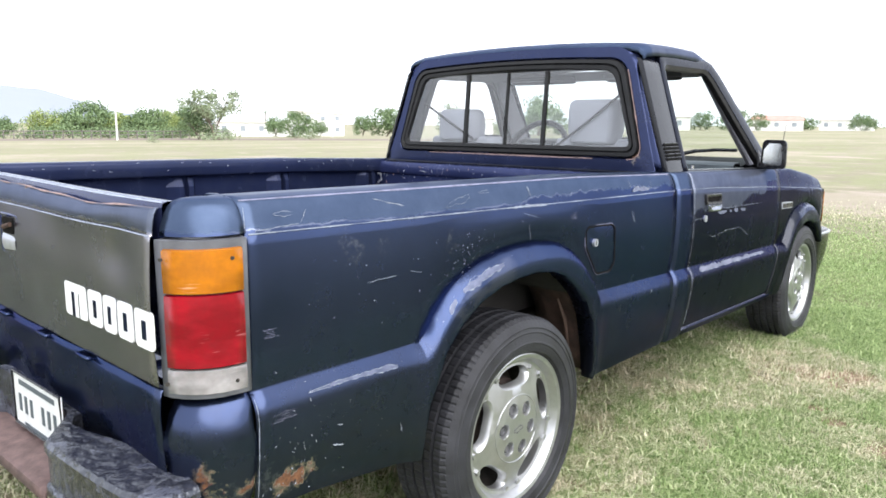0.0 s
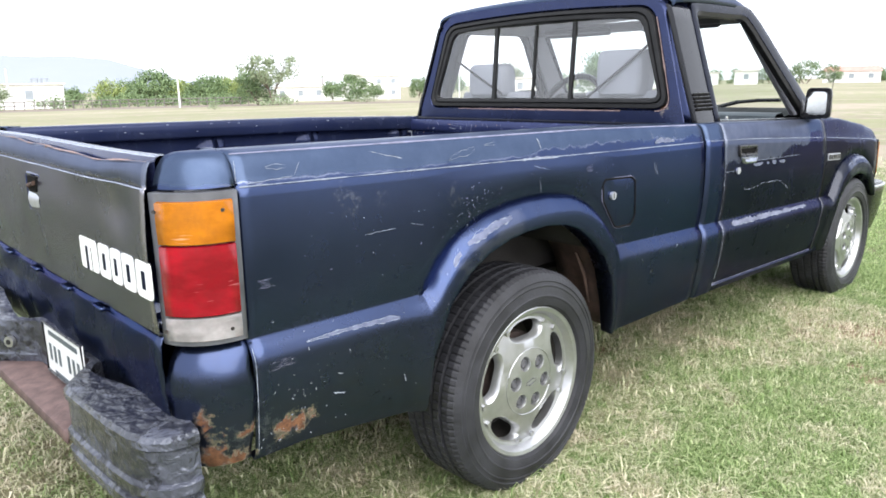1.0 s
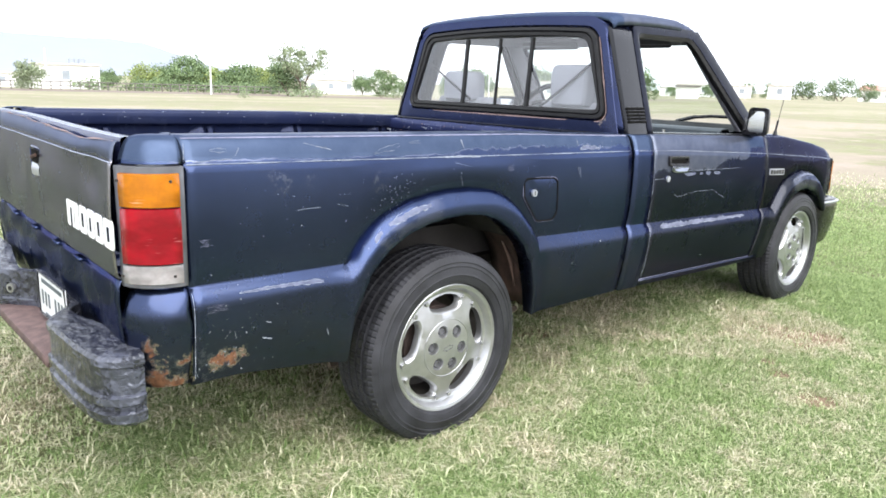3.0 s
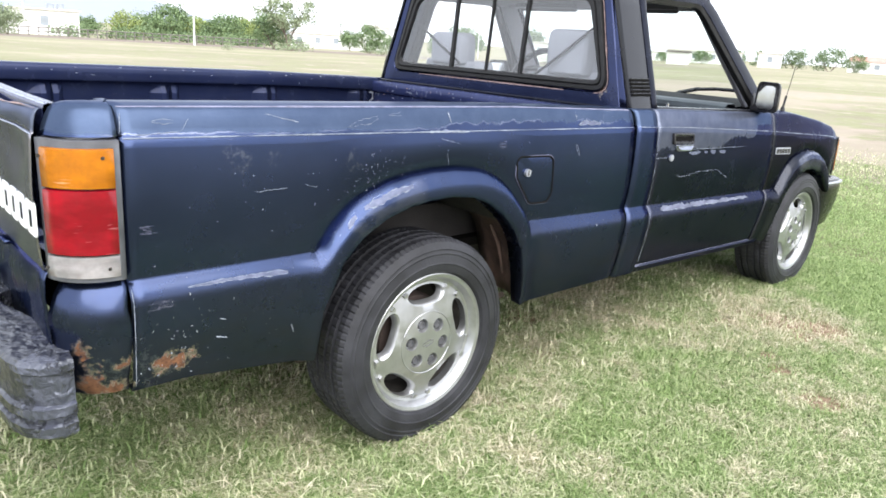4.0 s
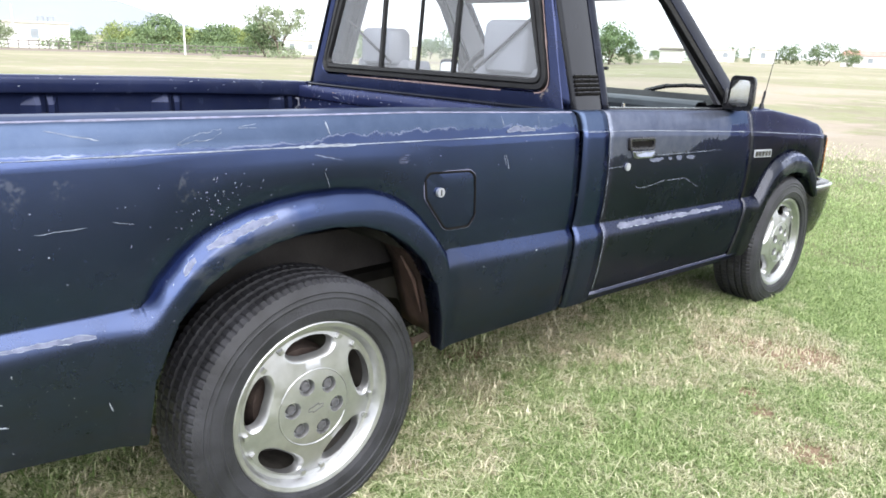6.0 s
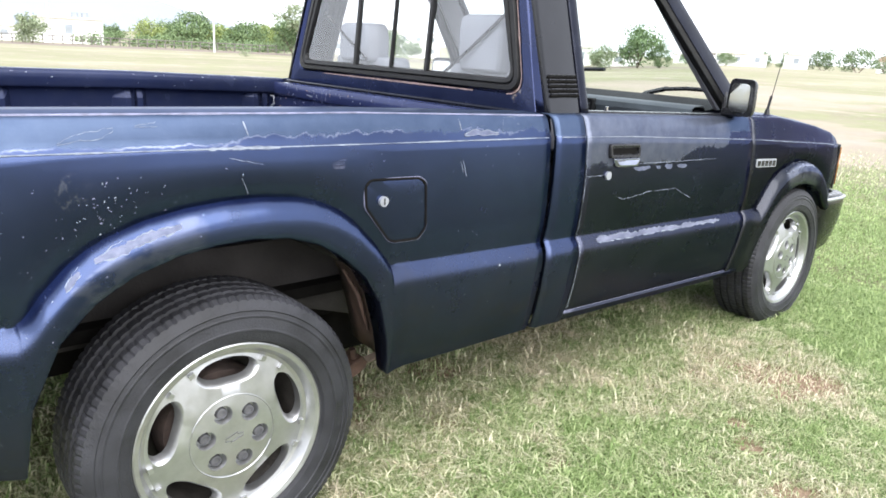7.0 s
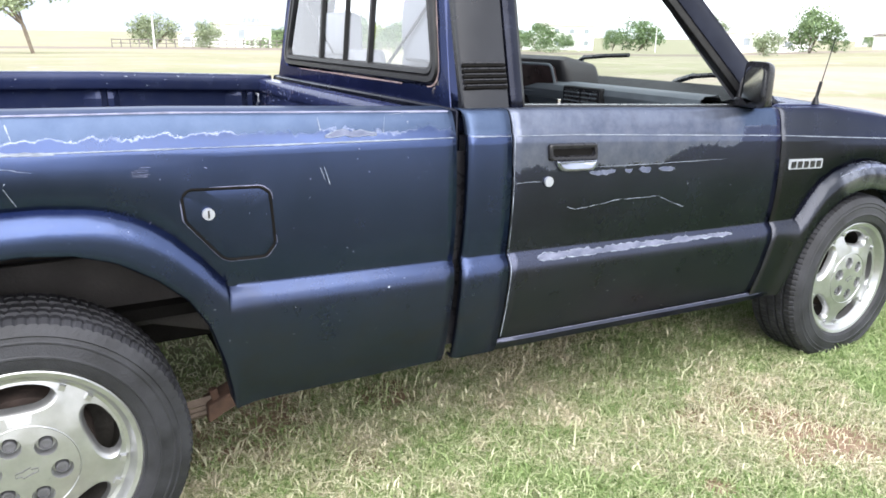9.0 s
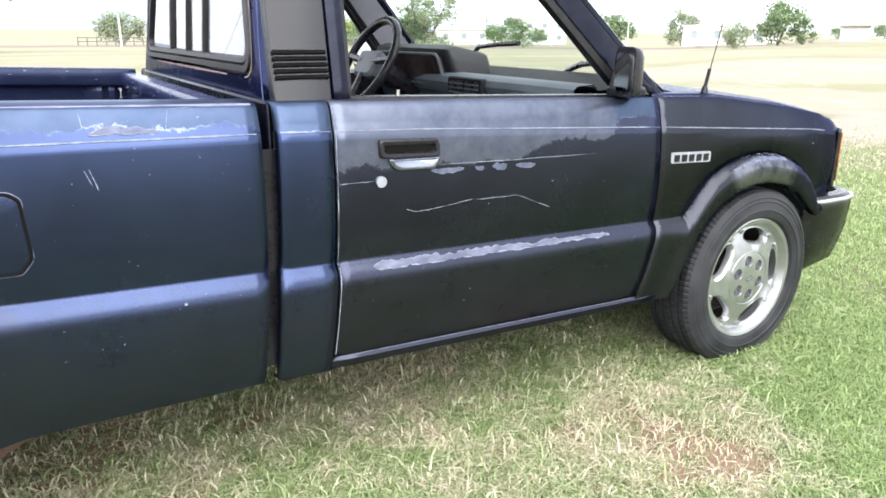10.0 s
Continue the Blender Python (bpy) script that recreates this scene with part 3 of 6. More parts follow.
obj("handle_recess", *loft([rounded([(TAIL(0) - 0.006 + d, 0.065 - i, 0.955 - i), (TAIL(0) - 0.006 + d, -0.065 + i, 0.955 - i), (TAIL(0) - 0.006 + d, -0.065 + i, 0.85 + i), (TAIL(0) - 0.006 + d, 0.065 - i, 0.85 + i)], 0.015) for d, i in ((0.003, 0.0), (0.0, 0.004), (0.004, 0.012))]), PAINT_BULK, gate, "empty handle recess in the tailgate")
obj("handle_hole", *loft([rounded([(TAIL(0) - 0.009 + d, 0.035, 0.945), (TAIL(0) - 0.009 + d, -0.035, 0.945), (TAIL(0) - 0.009 + d, -0.035, 0.905), (TAIL(0) - 0.009 + d, 0.035, 0.905)], 0.01) for d in (0, 0.01)]), UNDER_SHADE, gate)
obj("recess_plate", *grid([[(TAIL(0) - 0.007 + dx, y, z) for y in np.linspace(-0.045, 0.045, 5)] for dx, z in ((0.006, 0.905), (0.0, 0.9), (-0.003, 0.885), (-0.002, 0.868), (0.003, 0.858))]), SILVER, gate, "dull bright plate of the empty handle recess", smooth=60)
obj("latch_rod", *tube([(TAIL(0) - 0.012, 0.02, 0.92), (TAIL(0) - 0.012, -0.03, 0.93)], 0.006, 8), RUSTY, gate)


def logo_shapes():
    """Five heavy white blocks where the maker's mark stands."""
    y0, wid = -0.345, 0.415
    cells = [(0.0, 0.28), (0.30, 0.46), (0.48, 0.62), (0.64, 0.80), (0.82, 1.0)]
    out = []
    for k, (a, b) in enumerate(cells):
        ya, yb = y0 - wid * a, y0 - wid * b
        za, zb = 0.766, 0.84
        pts = rounded([(0, ya, zb), (0, yb, zb), (0, yb, za), (0, ya, za)], 0.012, 3)
        out.append((pts, ya, yb, za, zb))
    return out


for pts, ya, yb, za, zb in logo_shapes():
    loops = [[(TAIL(y) - d - 0.0045, y, z) for x, y, z in pts] for d in (0.0, 0.003)]
    mark = obj("marking_block", *loft(loops), WHITE, gate, "white painted block of the maker's mark")
    w = abs(yb - ya)
    slots = ((0.33, 0.45), (0.62, 0.74)) if w > 0.09 else ((0.4, 0.62),)
    for a, b in slots:
        obj("slot", *box(TAIL(ya) - 0.0095, TAIL(ya) - 0.005, lerp(ya, yb, b), lerp(ya, yb, a), za + (0.0 if w > 0.09 else 0.018), zb - 0.02), PAINT, mark)

# rear valance under the tailgate, and the bed's floor and bulkhead
val = []
for dx, z in ((0.02, 0.69), (0.008, 0.686), (0.003, 0.672), (0.0, 0.655), (-0.003, 0.636), (-0.003, 0.61), (0.0, 0.58), (0.005, 0.54), (0.014, 0.48), (0.026, 0.44), (0.06, 0.42)):
    val.append([(TAIL(y) + dx + 0.011 * noise.noise(Vector((y * 7, z * 14, 3.1))), y, z + 0.004 * noise.noise(Vector((y * 9, z * 6, 7.7)))) for y in np.linspace(-0.756, 0.756, 48)])
obj("rear_valance", *grid(val), PAINT, truck, "dented, scuffed navy rear valance", smooth=60, thick=0.004)
for y in (-0.42, -0.18, 0.1, 0.4):
    obj("gate_hinge", *box(TAIL(y) - 0.014, TAIL(y) + 0.01, y - 0.03, y + 0.03, 0.677, 0.688), PAINT, truck, bevel=0.004)
sheets = []
for xa, xb, hw in ((-0.95, -0.47, 0.742), (-0.47, 0.5, 0.5), (0.5, 0.98, 0.742)):
    k2 = int(hw * 16) * 2
    ys = np.repeat(np.linspace(-hw, hw, k2), 2)[1:-1]
    sheets.append(grid([[(x, y, 0.66 + 0.012 * (1 if (k // 2) % 2 else 0)) for k, y in enumerate(ys)] for x in (xa, xb)]))
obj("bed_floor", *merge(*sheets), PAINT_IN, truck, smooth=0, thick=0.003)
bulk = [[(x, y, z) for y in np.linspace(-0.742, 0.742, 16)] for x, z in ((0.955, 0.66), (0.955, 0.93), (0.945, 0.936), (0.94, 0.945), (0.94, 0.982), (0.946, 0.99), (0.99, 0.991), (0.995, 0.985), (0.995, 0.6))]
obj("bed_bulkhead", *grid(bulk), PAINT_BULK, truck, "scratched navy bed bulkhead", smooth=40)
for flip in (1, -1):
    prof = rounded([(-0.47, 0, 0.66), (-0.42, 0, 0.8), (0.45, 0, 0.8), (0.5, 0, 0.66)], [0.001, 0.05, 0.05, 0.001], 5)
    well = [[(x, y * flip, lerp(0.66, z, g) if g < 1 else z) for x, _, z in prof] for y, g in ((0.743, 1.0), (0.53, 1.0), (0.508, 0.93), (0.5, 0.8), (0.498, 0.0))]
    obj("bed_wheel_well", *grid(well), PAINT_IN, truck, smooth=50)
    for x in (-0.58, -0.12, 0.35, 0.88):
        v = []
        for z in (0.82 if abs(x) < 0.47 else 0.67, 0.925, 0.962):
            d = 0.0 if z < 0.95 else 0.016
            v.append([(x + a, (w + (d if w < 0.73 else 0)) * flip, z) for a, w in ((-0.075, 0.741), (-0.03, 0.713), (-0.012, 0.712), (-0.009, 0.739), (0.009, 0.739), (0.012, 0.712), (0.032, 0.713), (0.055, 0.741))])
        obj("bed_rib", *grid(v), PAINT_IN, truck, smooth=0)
    obj("tie_hook", *tube([(0.93, 0.71 * flip, 0.93), (0.93, 0.69 * flip, 0.93), (0.93, 0.685 * flip, 0.90), (0.93, 0.71 * flip, 0.885)], 0.005, 6), SILVER, truck)

# ---- cab upper ----
TUMBLE = lambda z: -0.772 + (z - 1.0) * 0.335
BACKX = lambda z: 1.034 + max(0.0, z - 1.0) * 0.085


def back_loop(hw0, hw1, z0, z1, r, dx=0.0, crown=0.02, n=6):
    """An outline on the cab's back: half widths below and above, its two heights, corner radius."""
    pts = rounded([(0, -hw0, z0), (0, hw0, z0), (0, hw1, z1), (0, -hw1, z1)], r, n)
    dense = []
    for i in range(len(pts)):
        a, b = Vector(pts[i]), Vector(pts[(i + 1) % len(pts)])
        k = 8 if i % (n + 1) == n else 1
        dense += [a.lerp(b, j / k) for j in range(k)]
    out = []
    for p in dense:
        z = p.z + crown * (1 - (p.y / hw1) ** 2) * max(0.0, (p.z - (z0 + z1) / 2) / ((z1 - z0) / 2)) if abs(p.y) < hw1 else p.z
        out.append((BACKX(z) + dx, p.y, z))
    return out


loops = [back_loop(0.765, 0.60, 0.93, 1.498, [0.03, 0.03, 0.09, 0.09], 0.05), back_loop(0.762, 0.602, 0.93, 1.492, [0.03, 0.03, 0.09, 0.09], 0.02), back_loop(0.748, 0.59, 0.94, 1.474, [0.03, 0.03, 0.085, 0.085], 0.002),
         back_loop(0.675, 0.568, 1.045, 1.443, [0.07, 0.07, 0.07, 0.07], 0.0), back_loop(0.665, 0.56, 1.052, 1.436, [0.065] * 4, 0.012), back_loop(0.655, 0.55, 1.06, 1.43, [0.06] * 4, 0.03)]
obj("cab_back", *grid(loops, True), PAINT_CAB, truck, "navy cab back with rust round the rear window", smooth=40)
rub = [back_loop(0.665, 0.56, 1.052, 1.436, [0.065] * 4, 0.008), back_loop(0.66, 0.555, 1.056, 1.432, [0.06] * 4, -0.006), back_loop(0.645, 0.54, 1.069, 1.42, [0.055] * 4, -0.007), back_loop(0.64, 0.535, 1.073, 1.416, [0.05] * 4, 0.002),
       back_loop(0.636, 0.531, 1.077, 1.412, [0.05] * 4, -0.005), back_loop(0.622, 0.516, 1.089, 1.398, [0.045] * 4, -0.004), back_loop(0.617, 0.511, 1.094, 1.392, [0.04] * 4, 0.012)]
edge = [p for p in back_loop(0.676, 0.569, 1.044, 1.444, [0.07] * 4, -0.0015)]
for keep in (lambda p: p[1] < -0.5 and p[2] < 1.4, lambda p: p[2] < 1.1 and abs(p[1]) < 0.5):
    first = next(k for k in range(len(edge)) if keep(edge[k]) and not keep(edge[k - 1]))
    run = [p for p in list(edge[first:]) + list(edge[:first]) if keep(p)]
    wd = [max(0.0003, 0.002 + 0.003 * noise.noise(Vector((k * 0.6, 2.2, len(run))))) for k in range(len(run) + 1)]
    obj("rust_seam", *ribbon(run, lambda u: wd[int(u * (len(run) - 1))], (-1, 0, 0), 0.0012), LIPRUST, truck, "rust creeping out along the rear window's seal", smooth=0)
rear_window = obj("rear_window", *grid(rub, True), RUBBER, truck, "sliding rear window in a black rubber frame", smooth=30)
for a, b in ((0.66, 0.235), (0.235, 0.005), (0.005, -0.2), (-0.2, -0.66)):
    sl = 0.08
    rows = []
    for z in (1.085, 1.24, 1.405):
        sh = (z - 1.085) / 0.32 * 0.085
        lim = lambda y, z=z: max(-0.625 + (z - 1.09) * 0.33, min(0.625 - (z - 1.09) * 0.33, y))
        rows.append([(BACKX(z) + 0.006, lim(y + 0.0), z) for y in np.linspace(a, b, 6)])
    g = obj("pane", *grid(rows), GLASS, rear_window, smooth=0)
    g.visible_shadow = False
for y, w in ((0.235, 0.008), (0.005, 0.0032), (-0.2, 0.007)):
    obj("divider", *loft([[(BACKX(z) - 0.004, y - w, z), (BACKX(z) - 0.004, y + w, z), (BACKX(z) + 0.012, y + w, z), (BACKX(z) + 0.012, y - w, z)] for z in (1.085, 1.405)]), RUBBER, rear_window)

VISOR = plain("visor_vinyl", (0.06, 0.06, 0.07), 0.7, 0, 0.2, 10, 0.2, 160)
# roof and its drip edge
roof_rows = []
for x, d in ((1.085, 0.03), (1.09, 0.014), (1.115, 0.002), (1.2, -0.006), (1.4, -0.012), (1.6, -0.01), (1.75, 0.006), (1.82, 0.02), (1.86, 0.042)):
    row = []
    for y, z in ((-0.632, 1.448), (-0.628, 1.462), (-0.61, 1.476), (-0.56, 1.487), (-0.4, 1.498), (-0.2, 1.505), (0, 1.507), (0.2, 1.505), (0.4, 1.498), (0.56, 1.487), (0.61, 1.476), (0.628, 1.462), (0.632, 1.448)):
        row.append((x, y * (1 - 0.06 * max(0, (x - 1.6) / 0.26)), z - d + (0.016 if z > 1.45 else 0.0)))
    roof_rows.append(row)
obj("roof", *grid(roof_rows), PAINT, truck, "sun-bleached navy cab roof", smooth=45, thick=0.004)
lin = [[(x, y, z - 0.03) for y, z in ((-0.6, 1.44), (-0.4, 1.475), (0, 1.485), (0.4, 1.475), (0.6, 1.44))] for x in (1.1, 1.4, 1.78)]
obj("headlining", *grid(lin), LINER, truck)
obj("windscreen_header", *box(1.76, 1.84, -0.56, 0.56, 1.405, 1.45), LINER, truck, bevel=0.008)
for y in (-0.29, 0.29):
    obj("sun_visor", *loft([rounded([(1.745 + d, y - 0.21, 1.43), (1.745 + d, y + 0.21, 1.435), (1.775 + d, y + 0.2, 1.392), (1.775 + d, y - 0.2, 1.392)], 0.025, 4) for d in (0.0, 0.014)]), VISOR, truck, "dark folded sun visor above the windscreen", smooth=40)


def side_frame(name, outer, inner, flip, mat, dy=0.0, label="", thick=0.022, n=10):
    """A flat band on the leaning cab side between two outlines of (x, z) points."""
    def fine(pts):
        out = []
        for (a, b), (c, d) in zip(pts[:-1], pts[1:]):
            out += [(lerp(a, c, k / n), lerp(b, d, k / n)) for k in range(n)]
        return out + [pts[-1]]
    o, i = fine(outer), fine(inner)
    rows = []
    for u, e in ((0, 0.012), (0.08, 0.0), (0.5, -0.003), (0.92, 0.0), (1, 0.018)):
        rows.append([(lerp(a[0], b[0], u), (TUMBLE(lerp(a[1], b[1], u)) + dy + e) * flip, lerp(a[1], b[1], u)) for a, b in zip(o, i)])
    return obj(name, *grid(rows), mat, truck, label, smooth=40, thick=thick)


for flip in (1, -1):
    # blue strip behind the vent panel, then the black vent panel with slots
    post = []
    for z in np.linspace(0.985, 1.455, 9):
        y = TUMBLE(z)
        x0 = 1.066 + max(0, z - 1.0) * 0.09
        post.append([(BACKX(z) + 0.03, (y + 0.14) * flip, z), (BACKX(z) + 0.006, (y + 0.055) * flip, z), (BACKX(z) + 0.006, (y + 0.035) * flip, z), (BACKX(z) + 0.016, (y + 0.012) * flip, z), (x0, (y + 0.001) * flip, z), (x0 + 0.14, (y + 0.004) * flip, z)])
    obj("rear_pillar", *grid(post), PAINT_CAB, truck, smooth=50, thick=0.004)
    pan = []
    for z in (0.992, 0.998, 1.02, 1.05, 1.1, 1.2, 1.3, 1.38, 1.425, 1.44):
        y = TUMBLE(z) - 0.006
        x0, x1 = 1.046 + (z - 1.0) * 0.06, 1.188 + (z - 1.0) * 0.07
        e = 0.012 if z in (0.992, 1.44) else 0.0
        pan.append([(x0, (y + 0.018) * flip, z), (x0 + 0.006, (y + e) * flip, z), (lerp(x0, x1, 0.5), (y - 0.003 + e) * flip, z), (x1 - 0.005, (y + e) * flip, z), (x1, (y + 0.015) * flip, z)])
    vp = obj("vent_panel", *grid(pan), GLOSSBLACK, truck, "black plastic pillar panel with ventilation slots", smooth=45, thick=0.003)
    for k in range(5):
        z = 1.05 + k * 0.0135
        y = TUMBLE(z) - 0.0115
        obj("vent_slot", *merge(tube([(1.058, y * flip, z), (1.186, y * flip, z)], 0.0042, 6)), UNDER_SHADE, vp)
        obj("vent_ridge", *tube([(1.06, (y - 0.001) * flip, z + 0.0064), (1.184, (y - 0.001) * flip, z + 0.0064)], 0.0026, 6), BLACK, vp)
    # window frame of the door
    side_frame("door_frame", [(1.196, 0.985), (1.222, 1.40), (1.235, 1.445), (1.27, 1.458), (1.72, 1.462), (1.775, 1.45), (1.84, 1.40), (2.235, 0.972)], [(1.222, 0.985), (1.25, 1.38), (1.256, 1.412), (1.28, 1.428), (1.68, 1.432), (1.72, 1.423), (1.765, 1.385), (2.128, 0.985)], flip, PAINT_FRAME, -0.002, thick=0.02)
    side_frame("window_seal", [(1.222, 0.985), (1.25, 1.38), (1.256, 1.412), (1.28, 1.428), (1.68, 1.432), (1.72, 1.423), (1.765, 1.385), (2.128, 0.985)], [(1.232, 0.985), (1.262, 1.37), (1.268, 1.4), (1.285, 1.414), (1.675, 1.418), (1.71, 1.409), (1.752, 1.375), (2.105, 0.985)], flip, RUBBER, 0.006, thick=0.02)
    belt = [[(x, y * flip, z) for y, z in ((-0.776, TOP(x) - 0.002), (-0.773, TOP(x) + 0.008), (-0.755, TOP(x) + 0.01), (-0.735, TOP(x) + 0.004), (-0.70, TOP(x) - 0.005), (-0.69, TOP(x) - 0.35))] for x in np.linspace(1.2, 2.2, 12)]
    obj("door_ledge", *grid(belt), BLACK, truck, "black window ledge of the door", smooth=40)
    obj("lock_button", *merge(tube([(1.38, -0.735 * flip, 0.99), (1.38, -0.735 * flip, 1.012)], 0.006, 8)), CHROME, truck)
    # sail piece and mirror
    obj("mirror_sail", *loft([[(2.04, (TUMBLE(0.98) - d) * flip, 0.975), (2.2, (TUMBLE(0.97) - d) * flip, 0.972), (2.09, (TUMBLE(1.09) - d) * flip, 1.075)] for d in (0.004, 0.018)]), BLACK, truck, bevel=0.004)
    arm = loft([[(2.07 + a, y * flip, 0.975 + b) for a, b in ((-0.03, 0), (0.05, 0), (0.05, 0.028), (-0.03, 0.03))] for y in (-0.775, -0.86)])
    obj("mirror_foot", *arm, BLACK, truck, bevel=0.008)
    head = []
    for x, s in ((2.03, 0.94), (2.033, 1.0), (2.046, 1.0), (2.062, 0.92), (2.074, 0.75), (2.08, 0.45)):
        head.append([(x + 0.36 * (y + 0.875) - 0.025 * (1.05 - z), (y + 0.022) * flip, z) for _, y, z in rounded([(0, -0.875 - 0.066 * s, 1.045 - 0.066 * s), (0, -0.875 + 0.066 * s, 1.045 - 0.066 * s), (0, -0.875 + 0.06 * s, 1.045 + 0.07 * s), (0, -0.875 - 0.062 * s, 1.045 + 0.07 * s)], 0.026 * s, 5)])
    mh = obj("door_mirror", *loft(head), BLACK, truck, "black door mirror on the truck's door", smooth=40)
    mg = rounded([(0, -0.924, 0.994), (0, -0.822, 0.994), (0, -0.828, 1.098), (0, -0.922, 1.098)], 0.02, 4)
    obj("mirror_glass", *loft([[(2.026 + d + 0.44 * (y + 0.875) - 0.025 * (1.05 - z), (y + 0.022) * flip, z) for _, y, z in mg] for d in (0.012, -0.002)]), MIRROR, mh, smooth=0)

# inner trim that widens the windscreen pillars
for flip in (1, -1):
    obj("pillar_trim", *loft([[(x0, (yy + 0.012) * flip, z), (x1, (yy + 0.03) * flip, z + 0.01), (x1 + 0.004, (yy + 0.012) * flip, z + 0.01), (x0 + 0.004, (yy - 0.004) * flip, z)] for x0, x1, yy, z in ((1.735, 1.84, -0.6, 1.42), (1.93, 2.06, -0.655, 1.2), (2.13, 2.29, -0.71, 0.985))]), LINER, truck, "grey inner trim of the windscreen pillar", smooth=30)

# windscreen, its frame, wipers
ws = []
for u in np.linspace(0, 1, 7):
    z = lerp(1.452, 0.955, u)
    hw = lerp(0.56, 0.70, u)
    ws.append([(lerp(1.845, 2.33, u) + 0.07 * (1 - (y / hw) ** 2), y, z + 0.012 * (1 - (y / hw) ** 2)) for y in np.linspace(-hw, hw, 13)])
wsob = obj("windscreen", *grid(ws), WSHIELD, truck, smooth=60)
wsob.visible_shadow = False
for flip in (1, -1):
    obj("windscreen_pillar", *tube([(1.835, 0.575 * flip, 1.455), (2.32, 0.715 * flip, 0.955)], 0.022, 8), PAINT_FRAME, truck)
for pts in (((2.42, 0.52, 0.97), (2.35, 0.42, 1.045), (2.285, 0.25, 1.093), (2.275, 0.1, 1.105), (2.275, -0.04, 1.112)), ((2.42, -0.10, 0.965), (2.365, -0.22, 1.015), (2.31, -0.36, 1.045), (2.28, -0.48, 1.056), (2.255, -0.6, 1.058))):
    arm = [Vector(p) for p in pts]
    obj("wiper", *merge(tube(arm[:3], 0.009, 6), tube([p + Vector((-0.004, 0, -0.004)) for p in arm[1:]], 0.010, 6)), BLACK, truck, "black windscreen wiper")

# bonnet, cowl, fender tops
HOOD = curve([(2.3, 0.965), (2.55, 0.963), (2.9, 0.922), (3.1, 0.886), (3.2, 0.86), (3.26, 0.835)])
hood = []
for x in (2.42, 2.426, 2.5, 2.6, 2.7, 2.8, 2.9, 3.0, 3.1, 3.18, 3.23, 3.26):
    e = 0.02 if x in (2.42, 3.26) else 0.0
    w = 0.70 - INSET(x) * 0.6
    hood.append([(x + (0.02 if x > 2.6 else 0) * (1 - (y / w) ** 2), y, HOOD(x) - e + 0.022 * (1 - (y / w) ** 2) - (0.012 if abs(abs(y) - w) < 1e-4 else 0)) for y in (-w, -w + 0.012, -0.6, -0.4, -0.2, 0, 0.2, 0.4, 0.6, w - 0.012, w)])
obj("bonnet", *grid(hood), PAINT_DOOR, truck, "faded navy bonnet", smooth=40, thick=0.004)
cowl = [[(x, y, z) for y in np.linspace(-0.72, 0.72, 9)] for x, z in ((2.28, 0.945), (2.34, 0.95), (2.43, 0.952), (2.44, 0.9))]
obj("cowl", *grid(cowl), BLACK, truck)
for flip in (1, -1):
    ft = []
    for x in np.linspace(2.225, 3.25, 28):
        w = 0.704 - INSET(x) * 0.6
        t = TOP(x)
        ft.append([(x, (-0.775 + INSET(x)) * flip, t), (x, (-0.752 + INSET(x) * 0.8) * flip, t + 0.006), (x, -w * flip, HOOD(x) + 0.002), (x, (-w + 0.004) * flip, HOOD(x) - 0.03)])
    obj("fender_top", *grid(ft), PAINT_DOOR, truck, smooth=50, thick=0.004)
ant = obj("antenna", *merge(tube([(2.518, -0.733, 0.955), (2.518, -0.733, 0.985)], lambda u: 0.016 - 0.008 * u, 10), tube([(2.518, -0.733, 0.98), (2.53, -0.735, 1.04)], 0.006, 8), tube([(2.53, -0.735, 1.03), (2.565, -0.74, 1.19)], 0.0018, 6)), BLACK, truck, "thin black whip antenna on the fender")

# front end
front = [[(x + 0.03 * (1 - (y / 0.75) ** 2), y, z) for y in np.linspace(-0.73, 0.73, 11)] for x, z in ((3.22, 0.85), (3.26, 0.83), (3.272, 0.6), (3.25, 0.5))]
obj("front_panel", *grid(front), BLACK, truck)
for flip in (1, -1):
    pl = [(3.225, -0.79), (3.252, -0.784), (3.276, -0.762), (3.29, -0.725), (3.298, -0.64)]
    rows = [[(x, y * flip, z) for x, y in pl] for z in (0.585, 0.6, 0.7, 0.79, 0.805)]
    cl = obj("corner_lamp_housing", *grid(rows), BLACK, truck, thick=0.004)
    rows = [[(x + 0.004, (y - 0.004) * flip, z) for x, y in pl[1:]] for z in (0.605, 0.7, 0.79)]
    obj("corner_lamp", *grid(rows), AMBER, cl, "amber front corner lamp", thick=0.003)
FBUMP = plain("front_bumper_black", (0.007, 0.008, 0.008), 0.24, 0, 0.4, 12, 0.1, spec=0.45)
fb = []
plan = [(3.06, -0.80), (3.15, -0.82), (3.27, -0.824), (3.34, -0.812), (3.385, -0.775), (3.415, -0.67), (3.435, -0.3), (3.44, 0), (3.435, 0.3), (3.415, 0.67), (3.385, 0.775), (3.34, 0.812), (3.27, 0.824), (3.15, 0.82), (3.06, 0.80)]
for s, z in ((0.9, 0.56), (0.975, 0.556), (1.0, 0.542), (1.0, 0.505), (0.985, 0.42), (0.96, 0.36), (0.92, 0.29), (0.88, 0.275)):
    fb.append([(lerp(3.0, x, s), y * (0.5 + 0.5 * s), z - (0.02 if z < 0.5 and x < 3.2 else 0)) for x, y in plan])
obj("front_bumper", *grid(fb), FBUMP, truck, "black front bumper with a pale worn top edge", smooth=40, thick=0.006)
obj("bumper_trim", *tube([(x + 0.002, y * 1.003, 0.541) for x, y in plan], 0.009, 8), ALLOY, truck)


